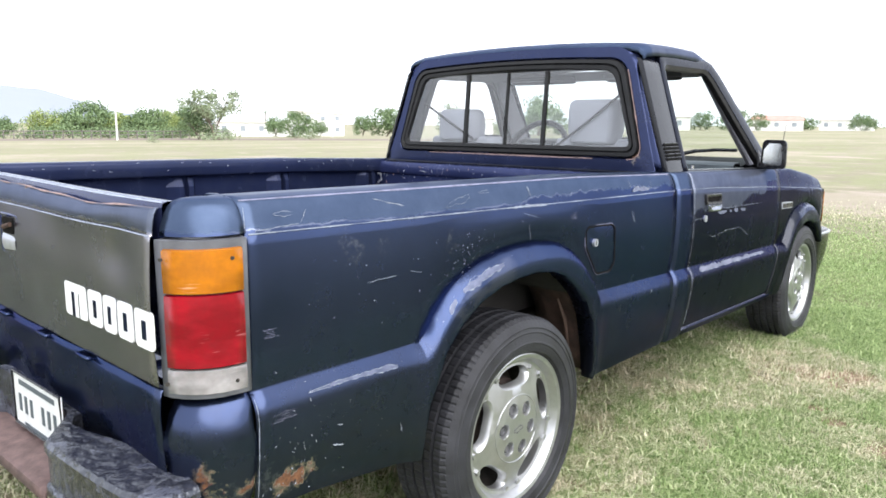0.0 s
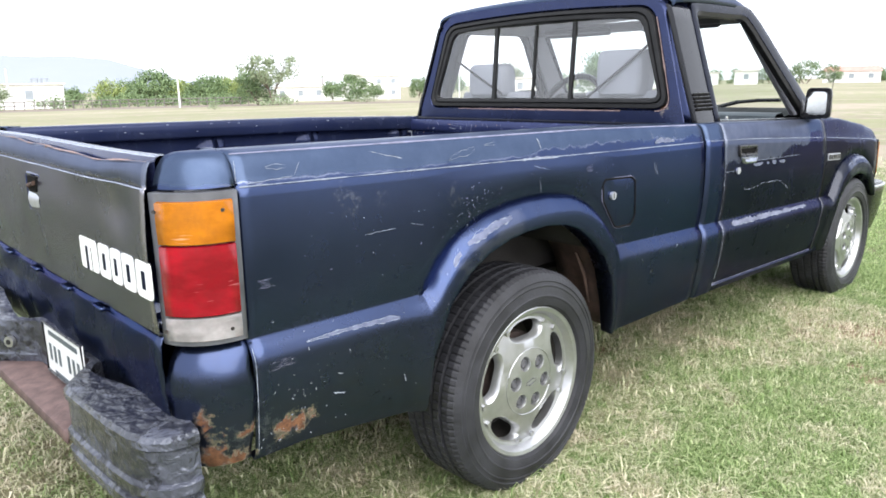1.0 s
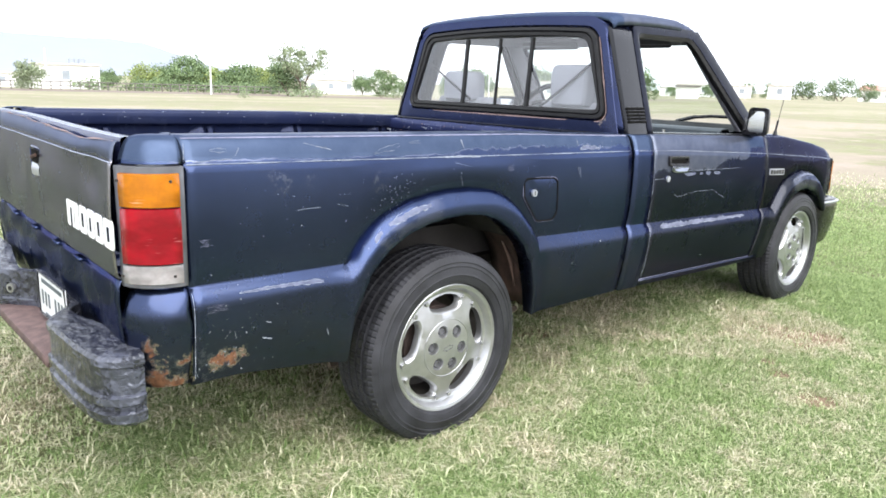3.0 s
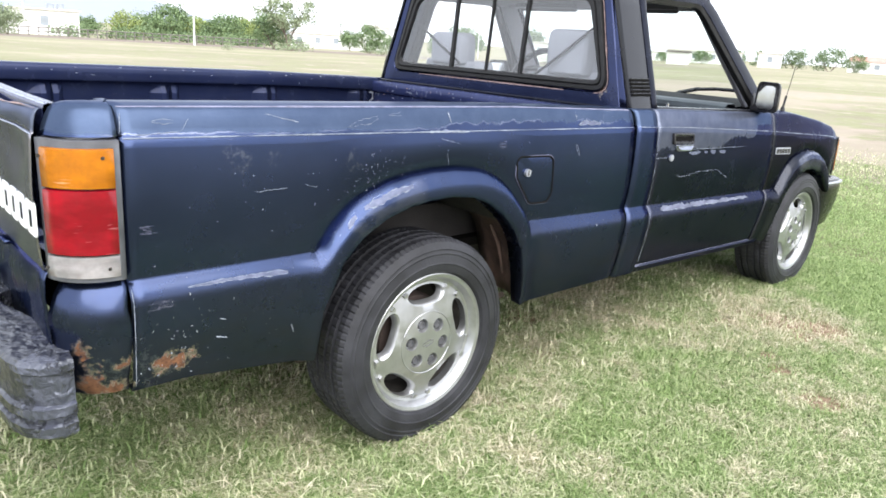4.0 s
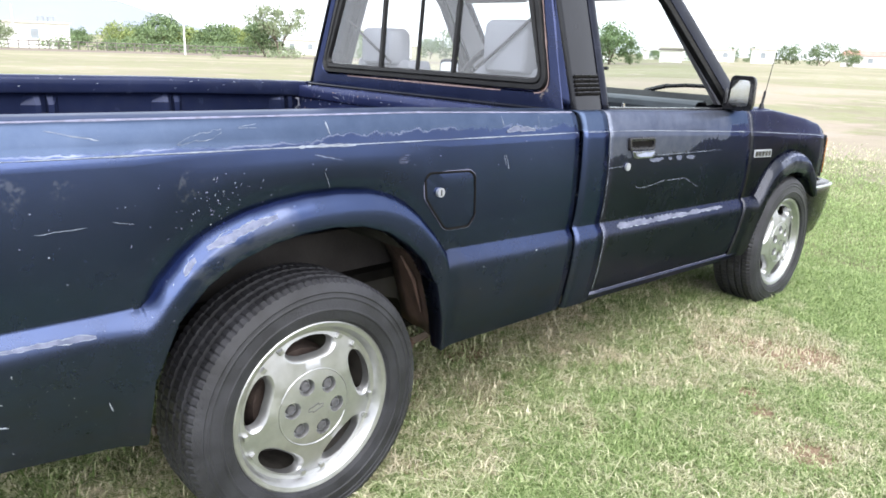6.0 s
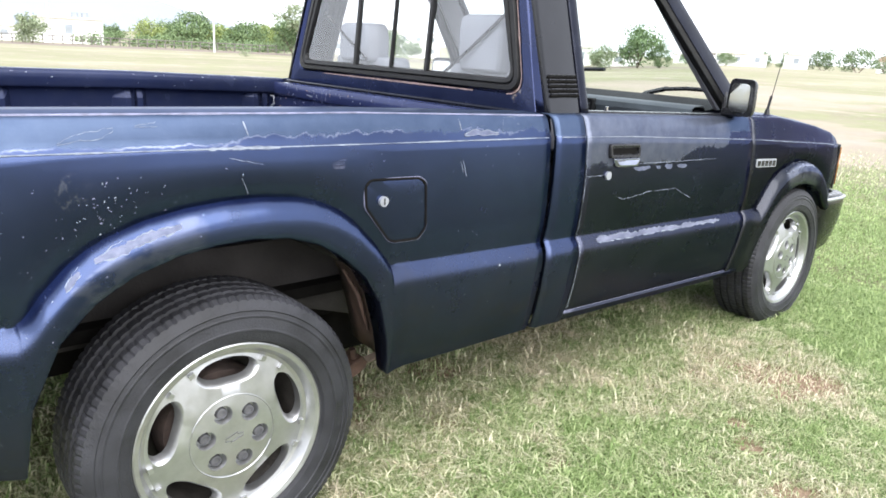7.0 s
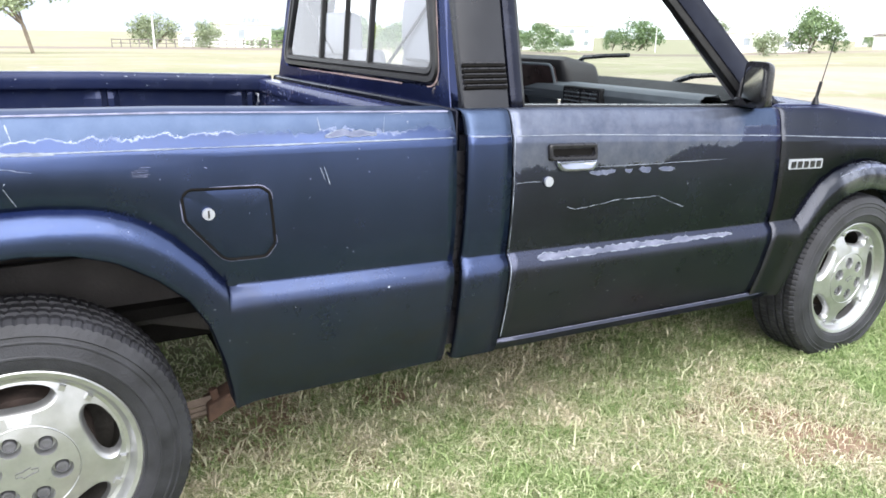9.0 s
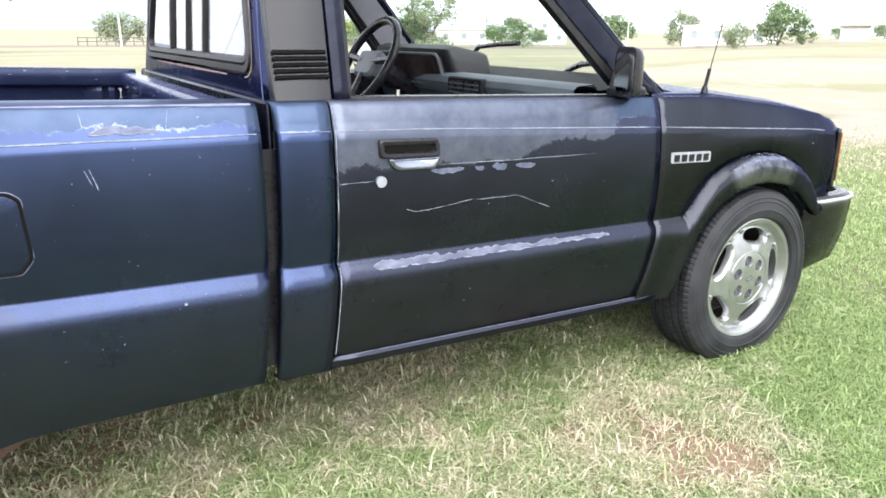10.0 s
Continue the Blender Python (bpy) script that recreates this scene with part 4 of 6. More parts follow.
# ---- wheels ----
DRUM = plain("brown_brake_drum", (0.05, 0.035, 0.03), 0.85, 0.1, 0.6, 25, 0.5)
NUT = plain("lug_nut_grey", (0.1, 0.1, 0.11), 0.5, 0.3, 0.3, 60)
def tyre_mesh(c, n=400):
    """Tyre with shoulder blocks and four grooves round the tread."""
    prof = [(0.216, -0.19, 0), (0.225, -0.205, 0), (0.26, -0.213, 0), (0.295, -0.205, 0), (0.312, -0.19, 1), (0.3205, -0.175, 1), (0.3205, -0.15, 1), (0.313, -0.148, 0), (0.313, -0.14, 0), (0.322, -0.138, 2), (0.322, -0.112, 2), (0.314, -0.11, 0), (0.314, -0.10, 0), (0.322, -0.098, 3), (0.322, -0.07, 3),
            (0.314, -0.068, 0), (0.314, -0.06, 0), (0.322, -0.058, 2), (0.322, -0.035, 2), (0.313, -0.033, 0), (0.313, -0.025, 0), (0.3205, -0.023, 1), (0.3205, 0.0, 1), (0.313, 0.014, 1), (0.302, 0.022, 0), (0.297, 0.0245, 0), (0.294, 0.0225, 0), (0.287, 0.0245, 0), (0.285, 0.0262, 0), (0.282, 0.0262, 0), (0.280, 0.025, 0), (0.258, 0.029, 0), (0.256, 0.0303, 0), (0.2525, 0.0303, 0), (0.2505, 0.028, 0), (0.236, 0.026, 0), (0.228, 0.0235, 0), (0.224, 0.016, 0), (0.217, 0.012, 0), (0.214, 0.0, 0)]
    loops = []
    for r, o, k in prof:
        loop = []
        for j in range(n):
            a = 2 * math.pi * (j + (0.25 if k == 2 else 0)) / n
            q = r * (1.017 if r > 0.305 else 1.0) - (0.003 if (k == 1 and j % 4 == 0) or (k in (2, 3) and (j + k) % 5 == 1) else 0.0)
            o2 = o * 0.9 if o < 0 else o
            loop.append((c[0] + q * math.cos(a), c[1] - o2, c[2] + max(q * math.sin(a), -c[2] + 0.004)))
        loops.append(loop)
    return grid(loops, True)


def ring(r, n, c=(0.0, 0.0), ph=0.0):
    return [(c[0] + r * math.cos(ph + 2 * math.pi * k / n), c[1] + r * math.sin(ph + 2 * math.pi * k / n)) for k in range(n)]


def window_outline(a):
    """One of the five openings near the rim: wide outside, rounded inside."""
    pts = []
    for da, r in ((-25.5, 0.168), (-16, 0.1805), (0, 0.183), (16, 0.1805), (25.5, 0.168), (25.5, 0.147), (17, 0.129), (0, 0.122), (-17, 0.129), (-25.5, 0.147)):
        t = a + radians(da)
        pts.append(Vector((r * math.cos(t), r * math.sin(t))))
    out = []
    m = len(pts)
    for i in range(m):
        p0, p1, p2, p3 = pts[i - 1], pts[i], pts[(i + 1) % m], pts[(i + 2) % m]
        for k in range(3):
            u = k / 3
            out.append(tuple(0.5 * ((2 * p1) + (p2 - p0) * u + (2 * p0 - 5 * p1 + 4 * p2 - p3) * u * u + (3 * p1 - p0 - 3 * p2 + p3) * u ** 3)))
    return out


def face_height(r):
    return float(np.interp(r, [0, 0.03, 0.075, 0.1, 0.13, 0.165, 0.188], [0.012, 0.012, 0.009, 0.004, 0.003, -0.006, -0.012]))


def rim_mesh(c, turn):
    bm = bmesh.new()
    lug_at = [(0.064 * math.cos(turn + 0.37 + 2 * math.pi * k / 6), 0.064 * math.sin(turn + 0.37 + 2 * math.pi * k / 6)) for k in range(6)]
    walls = []

    def outline(lp):
        vs = [bm.verts.new((x, y, 0)) for x, y in lp]
        return vs, [bm.edges.new((vs[i], vs[(i + 1) % len(vs)])) for i in range(len(vs))]

    hub_v, hub_e = outline(ring(0.098, 60))
    edges = list(hub_e) + outline(ring(0.188, 90))[1]
    for k in range(5):
        vs, es = outline(window_outline(turn + 2 * math.pi * k / 5))
        edges += es
        walls.append((vs, False))
    bmesh.ops.triangle_fill(bm, use_beauty=True, use_dissolve=False, edges=edges)
    edges = list(hub_e)
    for q in lug_at:
        vs, es = outline(ring(0.0215, 18, q))
        edges += es
        walls.append((vs, True))
    bmesh.ops.triangle_fill(bm, use_beauty=True, use_dissolve=False, edges=edges)
    for v in bm.verts:
        v.co.z = face_height(math.hypot(v.co.x, v.co.y)) + (0.003 if math.hypot(v.co.x, v.co.y) < 0.0985 else 0)
    for vs, lug in walls:
        cx = sum((v.co for v in vs), Vector()) / len(vs)
        out = Vector((cx.x, cx.y)).normalized() * (0.0 if lug else 0.01)
        prev = vs
        for s, d in (((0.93, 0.004), (0.86, 0.02)) if lug else ((0.965, 0.002), (0.9, 0.01), (0.85, 0.026))):
            ring_v = [bm.verts.new((cx.x + out.x * (1 - s) * 4 + (v.co.x - cx.x) * s, cx.y + out.y * (1 - s) * 4 + (v.co.y - cx.y) * s, v.co.z - d)) for v in vs]
            for i in range(len(vs)):
                j = (i + 1) % len(vs)
                bm.faces.new((prev[i], prev[j], ring_v[j], ring_v[i]))
            prev = ring_v
        if lug:
            bm.faces.new(prev)
    verts = [(c[0] + v.co.x, c[1] - v.co.z, c[2] + v.co.y) for v in bm.verts]
    bm.verts.index_update()
    faces = [tuple(v.index for v in f.verts) for f in bm.faces]
    bm.free()
    lip = lathe([(0.19, -0.02), (0.188, -0.012), (0.196, -0.009), (0.203, 0.006), (0.208, 0.013), (0.218, 0.016), (0.225, 0.012), (0.226, 0.0), (0.216, -0.02)], c, 72)
    return merge((verts, faces), lip), lug_at


for wx, wy, wz, turn in ((0.0, -0.835, 0.318, radians(90)), (2.752, -0.812, 0.305, radians(78)), (0.0, 0.835, 0.318, 0.4), (2.752, 0.812, 0.305, 1.0)):
    c = (0.0, 0.0, 0.0)
    e = new("wheel")
    e.parent = truck
    e.location = (wx, wy, wz)
    if wy > 0:
        e.rotation_euler = (0, 0, math.pi)
    e["label"] = "alloy wheel with five oval openings and a worn tyre"
    v, f = tyre_mesh((0, 0, wz))
    obj("tyre", [(x, y, z - wz) for x, y, z in v], f, TYRE, e, smooth=22)
    (v, f), lugs = rim_mesh(c, turn)
    rimob = obj("rim", v, f, ALLOY, e, "silver cast alloy rim", smooth=32)
    for lx, lz in lugs:
        obj("lug_nut", *loft([[(lx + r * math.cos(a), -o, lz + r * math.sin(a)) for a in (math.pi / 6 * k for k in range(12))] for r, o in ((0.0135, -0.012), (0.0135, 0.004), (0.0115, 0.007), (0.008, 0.0075), (0.0075, 0.005))]), NUT, e)
    for k in range(5):
        for da in (-9, 9):
            a = turn + 2 * math.pi * (k + 0.5) / 5 + radians(da)
            q = Vector((math.cos(a), 0, math.sin(a)))
            t_ = Vector((-math.sin(a), 0, math.cos(a)))
            base = q * 0.181
            obj("rim_notch", *loft([[tuple(base + q * i + t_ * j + Vector((0, o, 0))) for i, j in ((-0.005, -0.006), (0.006, -0.0065), (0.006, 0.0065), (-0.005, 0.006))] for o in (0.014, 0.003, 0.001)]), ALLOY, e)
    obj("barrel", *lathe([(0.10, -0.15), (0.175, -0.13), (0.186, -0.03), (0.19, -0.021)], c, 48), STEEL, e, "dark dusty inside of the wheel")
    obj("brake_drum", *merge(lathe([(0.0, -0.06), (0.13, -0.06), (0.135, -0.08), (0.135, -0.12)], c, 40)), DRUM, e)
    obj("hub_emblem", *tube([(x, -0.0152, z) for x, z in ((-0.021, -0.006), (-0.008, -0.006), (-0.008, -0.011), (0.009, -0.004), (0.02, -0.002), (0.021, 0.006), (0.008, 0.006), (0.008, 0.011), (-0.009, 0.004), (-0.02, 0.002))], 0.0009, 5, True), NUT, e)
    obj("hub_ring", *tube([(0.099 * math.cos(a), -0.0075, 0.099 * math.sin(a)) for a in (2 * math.pi * k / 48 for k in range(48))], 0.0017, 6, True), ALLOY, e, smooth=60)

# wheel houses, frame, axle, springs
# wheel-house mud darkened to near black, with the arch's shade painted in
MUD_SHADE = plain("mud_and_shade_wheel_house", (0.013, 0.0115, 0.011), 0.9, 0, 0.6, 11, 0.6, 60)
ARCHRUST = plain("brown_arch_liner", (0.085, 0.052, 0.042), 0.85, 0, 0.6, 16, 0.7, 60)
LEAF = plain("dusty_leaf_steel", (0.13, 0.1, 0.08), 0.8, 0.1, 0.4, 20, 0.5)
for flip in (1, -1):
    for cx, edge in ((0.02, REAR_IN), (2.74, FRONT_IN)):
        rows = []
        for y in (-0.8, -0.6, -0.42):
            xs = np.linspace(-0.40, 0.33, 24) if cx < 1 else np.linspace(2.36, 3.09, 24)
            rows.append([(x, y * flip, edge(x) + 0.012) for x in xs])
        obj("wheel_house", *grid(rows), MUD_SHADE, truck, smooth=60, thick=0.006)
    obj("chassis_rail", *box(-0.88, 3.0, (0.44 if flip > 0 else -0.5), (0.5 if flip > 0 else -0.44), 0.4, 0.5), UNDER_SHADE, truck, bevel=0.006)
    spring = [(x, -0.585 * flip, 0.235 + 0.04 * (x / 0.62) ** 2) for x in np.linspace(-0.3, 0.62, 12)]
    obj("leaf_spring", *merge(*[tube([(x, y, z - 0.014 * k) for x, y, z in spring][k:12 - k], 0.014, 4) for k in range(3)]), LEAF, truck, "dusty leaf spring beside the rear wheel")
for flip in (1, -1):
    br = obj("frame_bracket", *loft([[(x, (-0.52 - d) * flip, z) for x, z in ((-0.5, 0.47), (0.30, 0.47), (0.62, 0.37), (0.66, 0.37), (0.66, 0.6), (0.3, 0.66), (-0.5, 0.66))] for d in (0.0, 0.012)]), DUSTY, truck, "dusty brown frame plate inside the wheel arch", smooth=0)
    obj("plate_flange", *box(0.585, 0.605, -0.56 if flip > 0 else 0.53, -0.53 if flip > 0 else 0.56, 0.38, 0.6), RUSTY, br)
    obj("frame_hole", *tube([(0.53, -0.5325 * flip, 0.41), (0.53, -0.536 * flip, 0.41)], 0.015, 12), BLACK, br)
    obj("inner_arch", *grid([[(x, -0.5 * flip, z) for z in (0.6 if abs(x) < 0.36 else 0.5, REAR_IN(x) + 0.012)] for x in np.linspace(-0.39, 0.42, 14)]), MUD_SHADE, truck)
    liner = []
    for x in np.linspace(0.318, 0.44, 12):
        dent = 0.008 * noise.noise(Vector((x * 30, 4.4, flip)))
        liner.append([(x + 0.012 + dx + dent, y * flip, REAR_IN(x) + 0.006) for y, dx in ((-0.815, 0.0), (-0.76, 0.004), (-0.73, 0.016), (-0.66, 0.02), (-0.6, 0.035))])
    obj("arch_panel", *grid(liner), ARCHRUST, truck, "rust-brown liner inside the rear wheel arch", smooth=50, thick=0.004)
    obj("liner_rib", *tube([(0.352, -0.742 * flip, 0.622), (0.4, -0.742 * flip, 0.545), (0.432, -0.742 * flip, 0.44)], lambda u: 0.003 + 0.02 * u * (1 - u), 6), ARCHRUST, truck, smooth=60)
for flip in (1, -1):
    sh = obj("spring_shackle", *loft([[(x, (-0.585 - d) * flip, z) for x, z in ((0.40, 0.205), (0.44, 0.225), (0.50, 0.25), (0.525, 0.275), (0.505, 0.30), (0.45, 0.275), (0.40, 0.255))] for d in (-0.035, 0.035)]), RUSTY, truck, "rusty spring clamp behind the wheel", bevel=0.004)
    for px, pz in ((0.425, 0.262), (0.485, 0.292)):
        obj("clamp_nut", *tube([(px, -0.6 * flip, pz), (px - 0.006, -0.6 * flip, pz + 0.03)], 0.011, 6), RUSTY, sh)
obj("rear_axle", *merge(tube([(0, -0.7, 0.318), (0, 0.7, 0.318)], 0.045, 12), tube([(0.12, 0, 0.318), (-0.12, 0, 0.318)], 0.13, 12)), UNDER_SHADE, truck)
obj("exhaust_pipe", *tube([(2.2, -0.3, 0.3), (0.6, -0.3, 0.3), (0.3, -0.35, 0.48), (-0.3, -0.35, 0.5), (-0.7, -0.35, 0.46)], 0.025, 8), UNDER_SHADE, truck)
# added box, unseen as such, that keeps the view under the bed dark
obj("fuel_tank", *box(0.5, 1.12, -0.42, 0.05, 0.22, 0.48), UNDER_SHADE, truck, "dark dusty fuel tank under the bed", bevel=0.03)
obj("underbody", *box(-0.93, 3.1, -0.58, 0.58, 0.5, 0.53), UNDER_SHADE, truck)

# ---- rear bumper: two ribbed pads, a low step between them, the number plate ----
SAG = lambda y: 0.528 - 0.004 * (y + 0.86)
bumper = new("rear_bumper")
bumper.parent = truck
bumper["label"] = "battered black rear step bumper with flaking top"
half = [(-0.95, -0.30), (-0.95, -0.332), (-1.015, -0.35), (-1.036, -0.39), (-1.03, -0.45), (-1.012, -0.52), (-0.998, -0.585), (-0.985, -0.63), (-0.985, -0.80), (-0.992, -0.85), (-1.02, -0.858), (-1.055, -0.848), (-1.085, -0.818), (-1.1, -0.77), (-1.108, -0.68), (-1.112, -0.56), (-1.112, -0.46), (-1.108, -0.43), (-1.098, -0.415), (-1.02, -0.325), (-1.012, -0.31)]
INNER = curve([(0.0, 0.0), (0.30, 0.11), (0.31, 0.12), (0.43, 0.255), (0.6, 0.55), (0.86, 0.86)])
outline_b = half + [(x, INNER(-y)) for x, y in reversed(half)]
loops = []
for g, z in ((-0.022, 0.002), (-0.008, 0.0), (0.0, -0.008), (0.001, -0.022), (-0.006, -0.03), (-0.006, -0.096), (0.002, -0.101), (0.002, -0.12), (-0.006, -0.126), (-0.006, -0.138), (0.002, -0.143), (0.0, -0.166), (-0.012, -0.178), (-0.03, -0.18)):
    loop = []
    for k, (x, y) in enumerate(outline_b):
        s_ = 1 if y > 0 else -1
        xx = x - g if x < -1.04 else x
        yy = y + g * s_ if abs(y) > 0.75 else y
        loop.append((xx + 0.008 * (yy + 0.6), yy, SAG(yy) + z))
    loops.append(loop)
v, f = loft(loops, False)
n = len(outline_b)
# close top and bottom along the bar
h = len(half)
for row in (0, len(loops) - 1):
    o = row * n
    f.append(tuple(range(o, o + h)))
    f.append(tuple(range(o + h, o + n)))
    f.append((o, o + h - 1, o + h, o + n - 1))
obj("bumper_beam", v, f, BUMPER, bumper, "worn black bumper beam with ribbed ends", smooth=30)
for flip in (1, -1):
    c0 = Vector((-1.06, 0.19 if flip > 0 else -0.37, SAG(0) - 0.06))
    nn = Vector((-0.86, -0.5 * flip, 0))
    obj("bumper_bolt", *tube([c0, c0 + nn * 0.012], 0.016, 12), ALLOY, bumper)
    obj("bolt_eye", *tube([c0 + nn * 0.012, c0 + nn * 0.0135], 0.008, 10), BLACK, bumper)
step_v = []
for x, z in ((-0.995, -0.10), (-1.0, -0.122), (-1.085, -0.127), (-1.10, -0.131), (-1.104, -0.15)):
    step_v.append([(x, y, SAG(y) + z) for y in np.linspace(-0.40, 0.24, 9)])
STEPRUST = plain("rust_brown_step", (0.13, 0.085, 0.08), 0.8, 0.1, 0.4, 30, 0.5)
stepob = obj("bumper_step", *grid(step_v), STEPRUST, bumper, "rust-brown step plate with holes", smooth=40, thick=0.006)
for x, y in ((-1.065, -0.178), (-1.063, -0.062), (-1.063, 0.047)):
    obj("step_hole", *tube([(x, y, SAG(y) - 0.129), (x, y, SAG(y) - 0.124)], 0.011, 12), UNDER_SHADE, bumper)
obj("plate_frame", *tube([(-1.024, y, SAG(y) + z) for y, z in ((-0.305, -0.1), (-0.01, -0.1), (-0.01, 0.036), (-0.305, 0.036))], 0.004, 6, True), BLACK, bumper)
# number plate with plain bars
pl = lambda y, z, d=0.0: (-1.02 - d, y - 0.068, SAG(y) - 0.062 + z)
plate = obj("number_plate", *loft([[pl(y, z, d) for y, z in ((-0.24, -0.045), (0.06, -0.045), (0.06, 0.1), (-0.24, 0.1))] for d in (0.0, 0.003)]), PLATE, bumper, "white number plate with dark bars", bevel=0.001)
for y0, y1, z0, z1 in [(-0.2, 0.02, 0.07, 0.083)] + [(-0.205 + 0.036 * k, -0.205 + 0.036 * k + 0.016, 0.0, 0.045) for k in range(7) if k != 3] + [(-0.18, 0.0, -0.035, -0.025)]:
    obj("plate_bar", *loft([[pl(y, z, d) for y, z in ((y0, z0), (y1, z0), (y1, z1), (y0, z1))] for d in (0.0035, 0.0045)]), INK, plate, smooth=0)

# ---- side details ----
SECTIONS = {}


def SIDE(x, z):
    """How far out the truck's right side stands at x and z."""
    k = round(x, 3)
    if k not in SECTIONS:
        rows = side_rows(k, lower_edge(k))[1:]
        SECTIONS[k] = ([r[1] for r in rows], [r[0] for r in rows])
    return float(np.interp(z, *SECTIONS[k]))


fo = [(0.358, 0.866), (0.508, 0.860), (0.527, 0.846), (0.534, 0.732), (0.512, 0.704), (0.435, 0.706), (0.418, 0.713), (0.348, 0.80), (0.344, 0.852)]
groove = rounded([(x, 0, z) for x, z in fo], 0.008, 3)
fuel = obj("fuel_flap", *loft([[(0.436 + (x - 0.436) * s, SIDE(0.43, z) - d, 0.786 + (z - 0.786) * s) for x, _, z in groove] for s, d in ((0.965, -0.002), (0.962, 0.0024), (0.94, 0.0028), (0.5, 0.0031))]), PAINT, truck, "hinged fuel filler flap with a lock", smooth=25)
obj("flap_gap", *tube([(x, SIDE(0.43, z) - 0.0025, z) for x, _, z in groove], 0.0034, 6, True), UNDER_SHADE, fuel)
# pale ring paints the sky's reflection on the lip round the flap
obj("flap_lip_glint", *tube([(0.436 + (x - 0.436) * 1.045, SIDE(0.43, z) - 0.001, 0.786 + (z - 0.786) * 1.045) for x, _, z in groove], 0.0014, 6, True), PEEL_GLINT, fuel)
obj("fuel_lock", *tube([(0.394, SIDE(0.39, 0.815) - 0.003, 0.813), (0.394, SIDE(0.39, 0.815) - 0.012, 0.813)], 0.0125, 14), SILVER, fuel)
obj("key_slot", *box(0.392, 0.396, SIDE(0.39, 0.815) - 0.0128, SIDE(0.39, 0.815) - 0.0122, 0.805, 0.821), RUBBER, fuel)
# door handle, lock, badge
hy = lambda z: SIDE(1.36, z)
hb = obj("door_handle", *loft([rounded([(1.272 + i, hy(0.9) - d, 0.908 - i), (1.437 - i, hy(0.9) - d, 0.902 - i), (1.439 - i, hy(0.86) - d, 0.856 + i), (1.274 + i, hy(0.86) - d, 0.862 + i)], 0.008, 3) for i, d in ((0, 0.0), (0.001, 0.009), (0.005, 0.012), (0.011, 0.011), (0.013, 0.003))]), BLACK, truck, "black pull door handle", smooth=30)
obj("handle_recess", *loft([rounded([(1.288, hy(0.88) - d, 0.893), (1.422, hy(0.88) - d, 0.888), (1.422, hy(0.87) - d, 0.870), (1.288, hy(0.87) - d, 0.875)], 0.005, 3) for d in (0.0035, 0.0045)]), UNDER_SHADE, hb)
obj("handle_bezel", *loft([rounded([(1.294 + i, hy(0.85) - d, 0.861 - i * 0.3), (1.438 - i, hy(0.85) - d, 0.857 - i * 0.3), (1.43 - i, hy(0.84) - d, 0.826 + i), (1.31 + i, hy(0.84) - d, 0.83 + i)], [0.004, 0.004, 0.013, 0.018], 5) for i, d in ((0.0, 0.0), (0.0005, 0.008), (0.004, 0.013), (0.009, 0.0145), (0.013, 0.012))]), plain("handle_lip_silver", (0.26, 0.28, 0.34), 0.2, 0.9), hb, "chromed lower lip of the door handle", smooth=50)
obj("door_lock", *tube([(1.276, hy(0.808) - 0.001, 0.808), (1.276, hy(0.808) - 0.009, 0.808)], 0.0135, 14), SILVER, truck)
badge = obj("model_badge", *loft([rounded([(2.268, SIDE(2.27, 0.8) - d, 0.800), (2.452, SIDE(2.45, 0.8) - d, 0.791), (2.452, SIDE(2.45, 0.77) - d, 0.757), (2.268, SIDE(2.27, 0.77) - d, 0.766)], 0.006, 3) for d in (0, 0.004)]), SILVER, truck, "silver model badge with dark bars")
for k in range(5):
    x = 2.282 + 0.034 * k
    obj("badge_bar", *box(x, x + 0.022, SIDE(x, 0.78) - 0.0062, SIDE(x, 0.78) - 0.0042, 0.769 - 0.0015 * k, 0.791 - 0.0015 * k), BLACK, badge)


def sliver(x0, z0, x1, z1, w=0.0012, wob=0.004, n=10, seed=1, mat=None, label=""):
    rnd = random.Random(seed)
    pts = []
    for k in range(n + 1):
        u = k / n
        x, z = lerp(x0, x1, u), lerp(z0, z1, u) + rnd.uniform(-wob, wob) * (0 < k < n)
        pts.append((x, SIDE(x, z), z))
    wd = [w * rnd.uniform(0.25, 1.0) for _ in range(n + 1)]
    return obj("scratch", *ribbon(pts, lambda u: wd[int(round(u * n))] * (1 if 0 < u < 1 else 0.1)), mat or SCRATCH, truck, label, smooth=0)


# long scratches and the rubbed strip on the door
for k, (x0, z0, x1, z1) in enumerate(((1.345, 0.732, 1.375, 0.722), (1.375, 0.722, 1.46, 0.728), (1.46, 0.728, 1.54, 0.737), (1.55, 0.734, 1.685, 0.732), (1.685, 0.732, 1.80, 0.684), (1.17, 0.811, 1.262, 0.811), (1.40, 0.836, 1.96, 0.822))):
    sliver(x0, z0, x1, z1, 0.0009, 0.0009, 8, k)
rnd = random.Random(7)
top_z, low_z = [], []
for k in range(181):
    u = k / 180
    x = lerp(1.252, 2.03, u)
    c = CREASE(x) - 0.017
    full = min(1.0, u / 0.03, (1 - u) / 0.02) ** 0.6
    rag = 0.006 * noise.noise(Vector((x * 14, 2.2, 0))) + 0.005 * noise.noise(Vector((x * 52, 5.2, 0))) + 0.003 * noise.noise(Vector((x * 130, 8.2, 0)))
    rag2 = 0.004 * noise.noise(Vector((x * 24, 12.2, 0))) + 0.003 * noise.noise(Vector((x * 90, 15.2, 0)))
    top_z.append((x, c + (0.010 - 0.004 * u + rag) * full))
    low_z.append((x, c - max(0.001, 0.009 - 0.007 * u + rag2) * full))
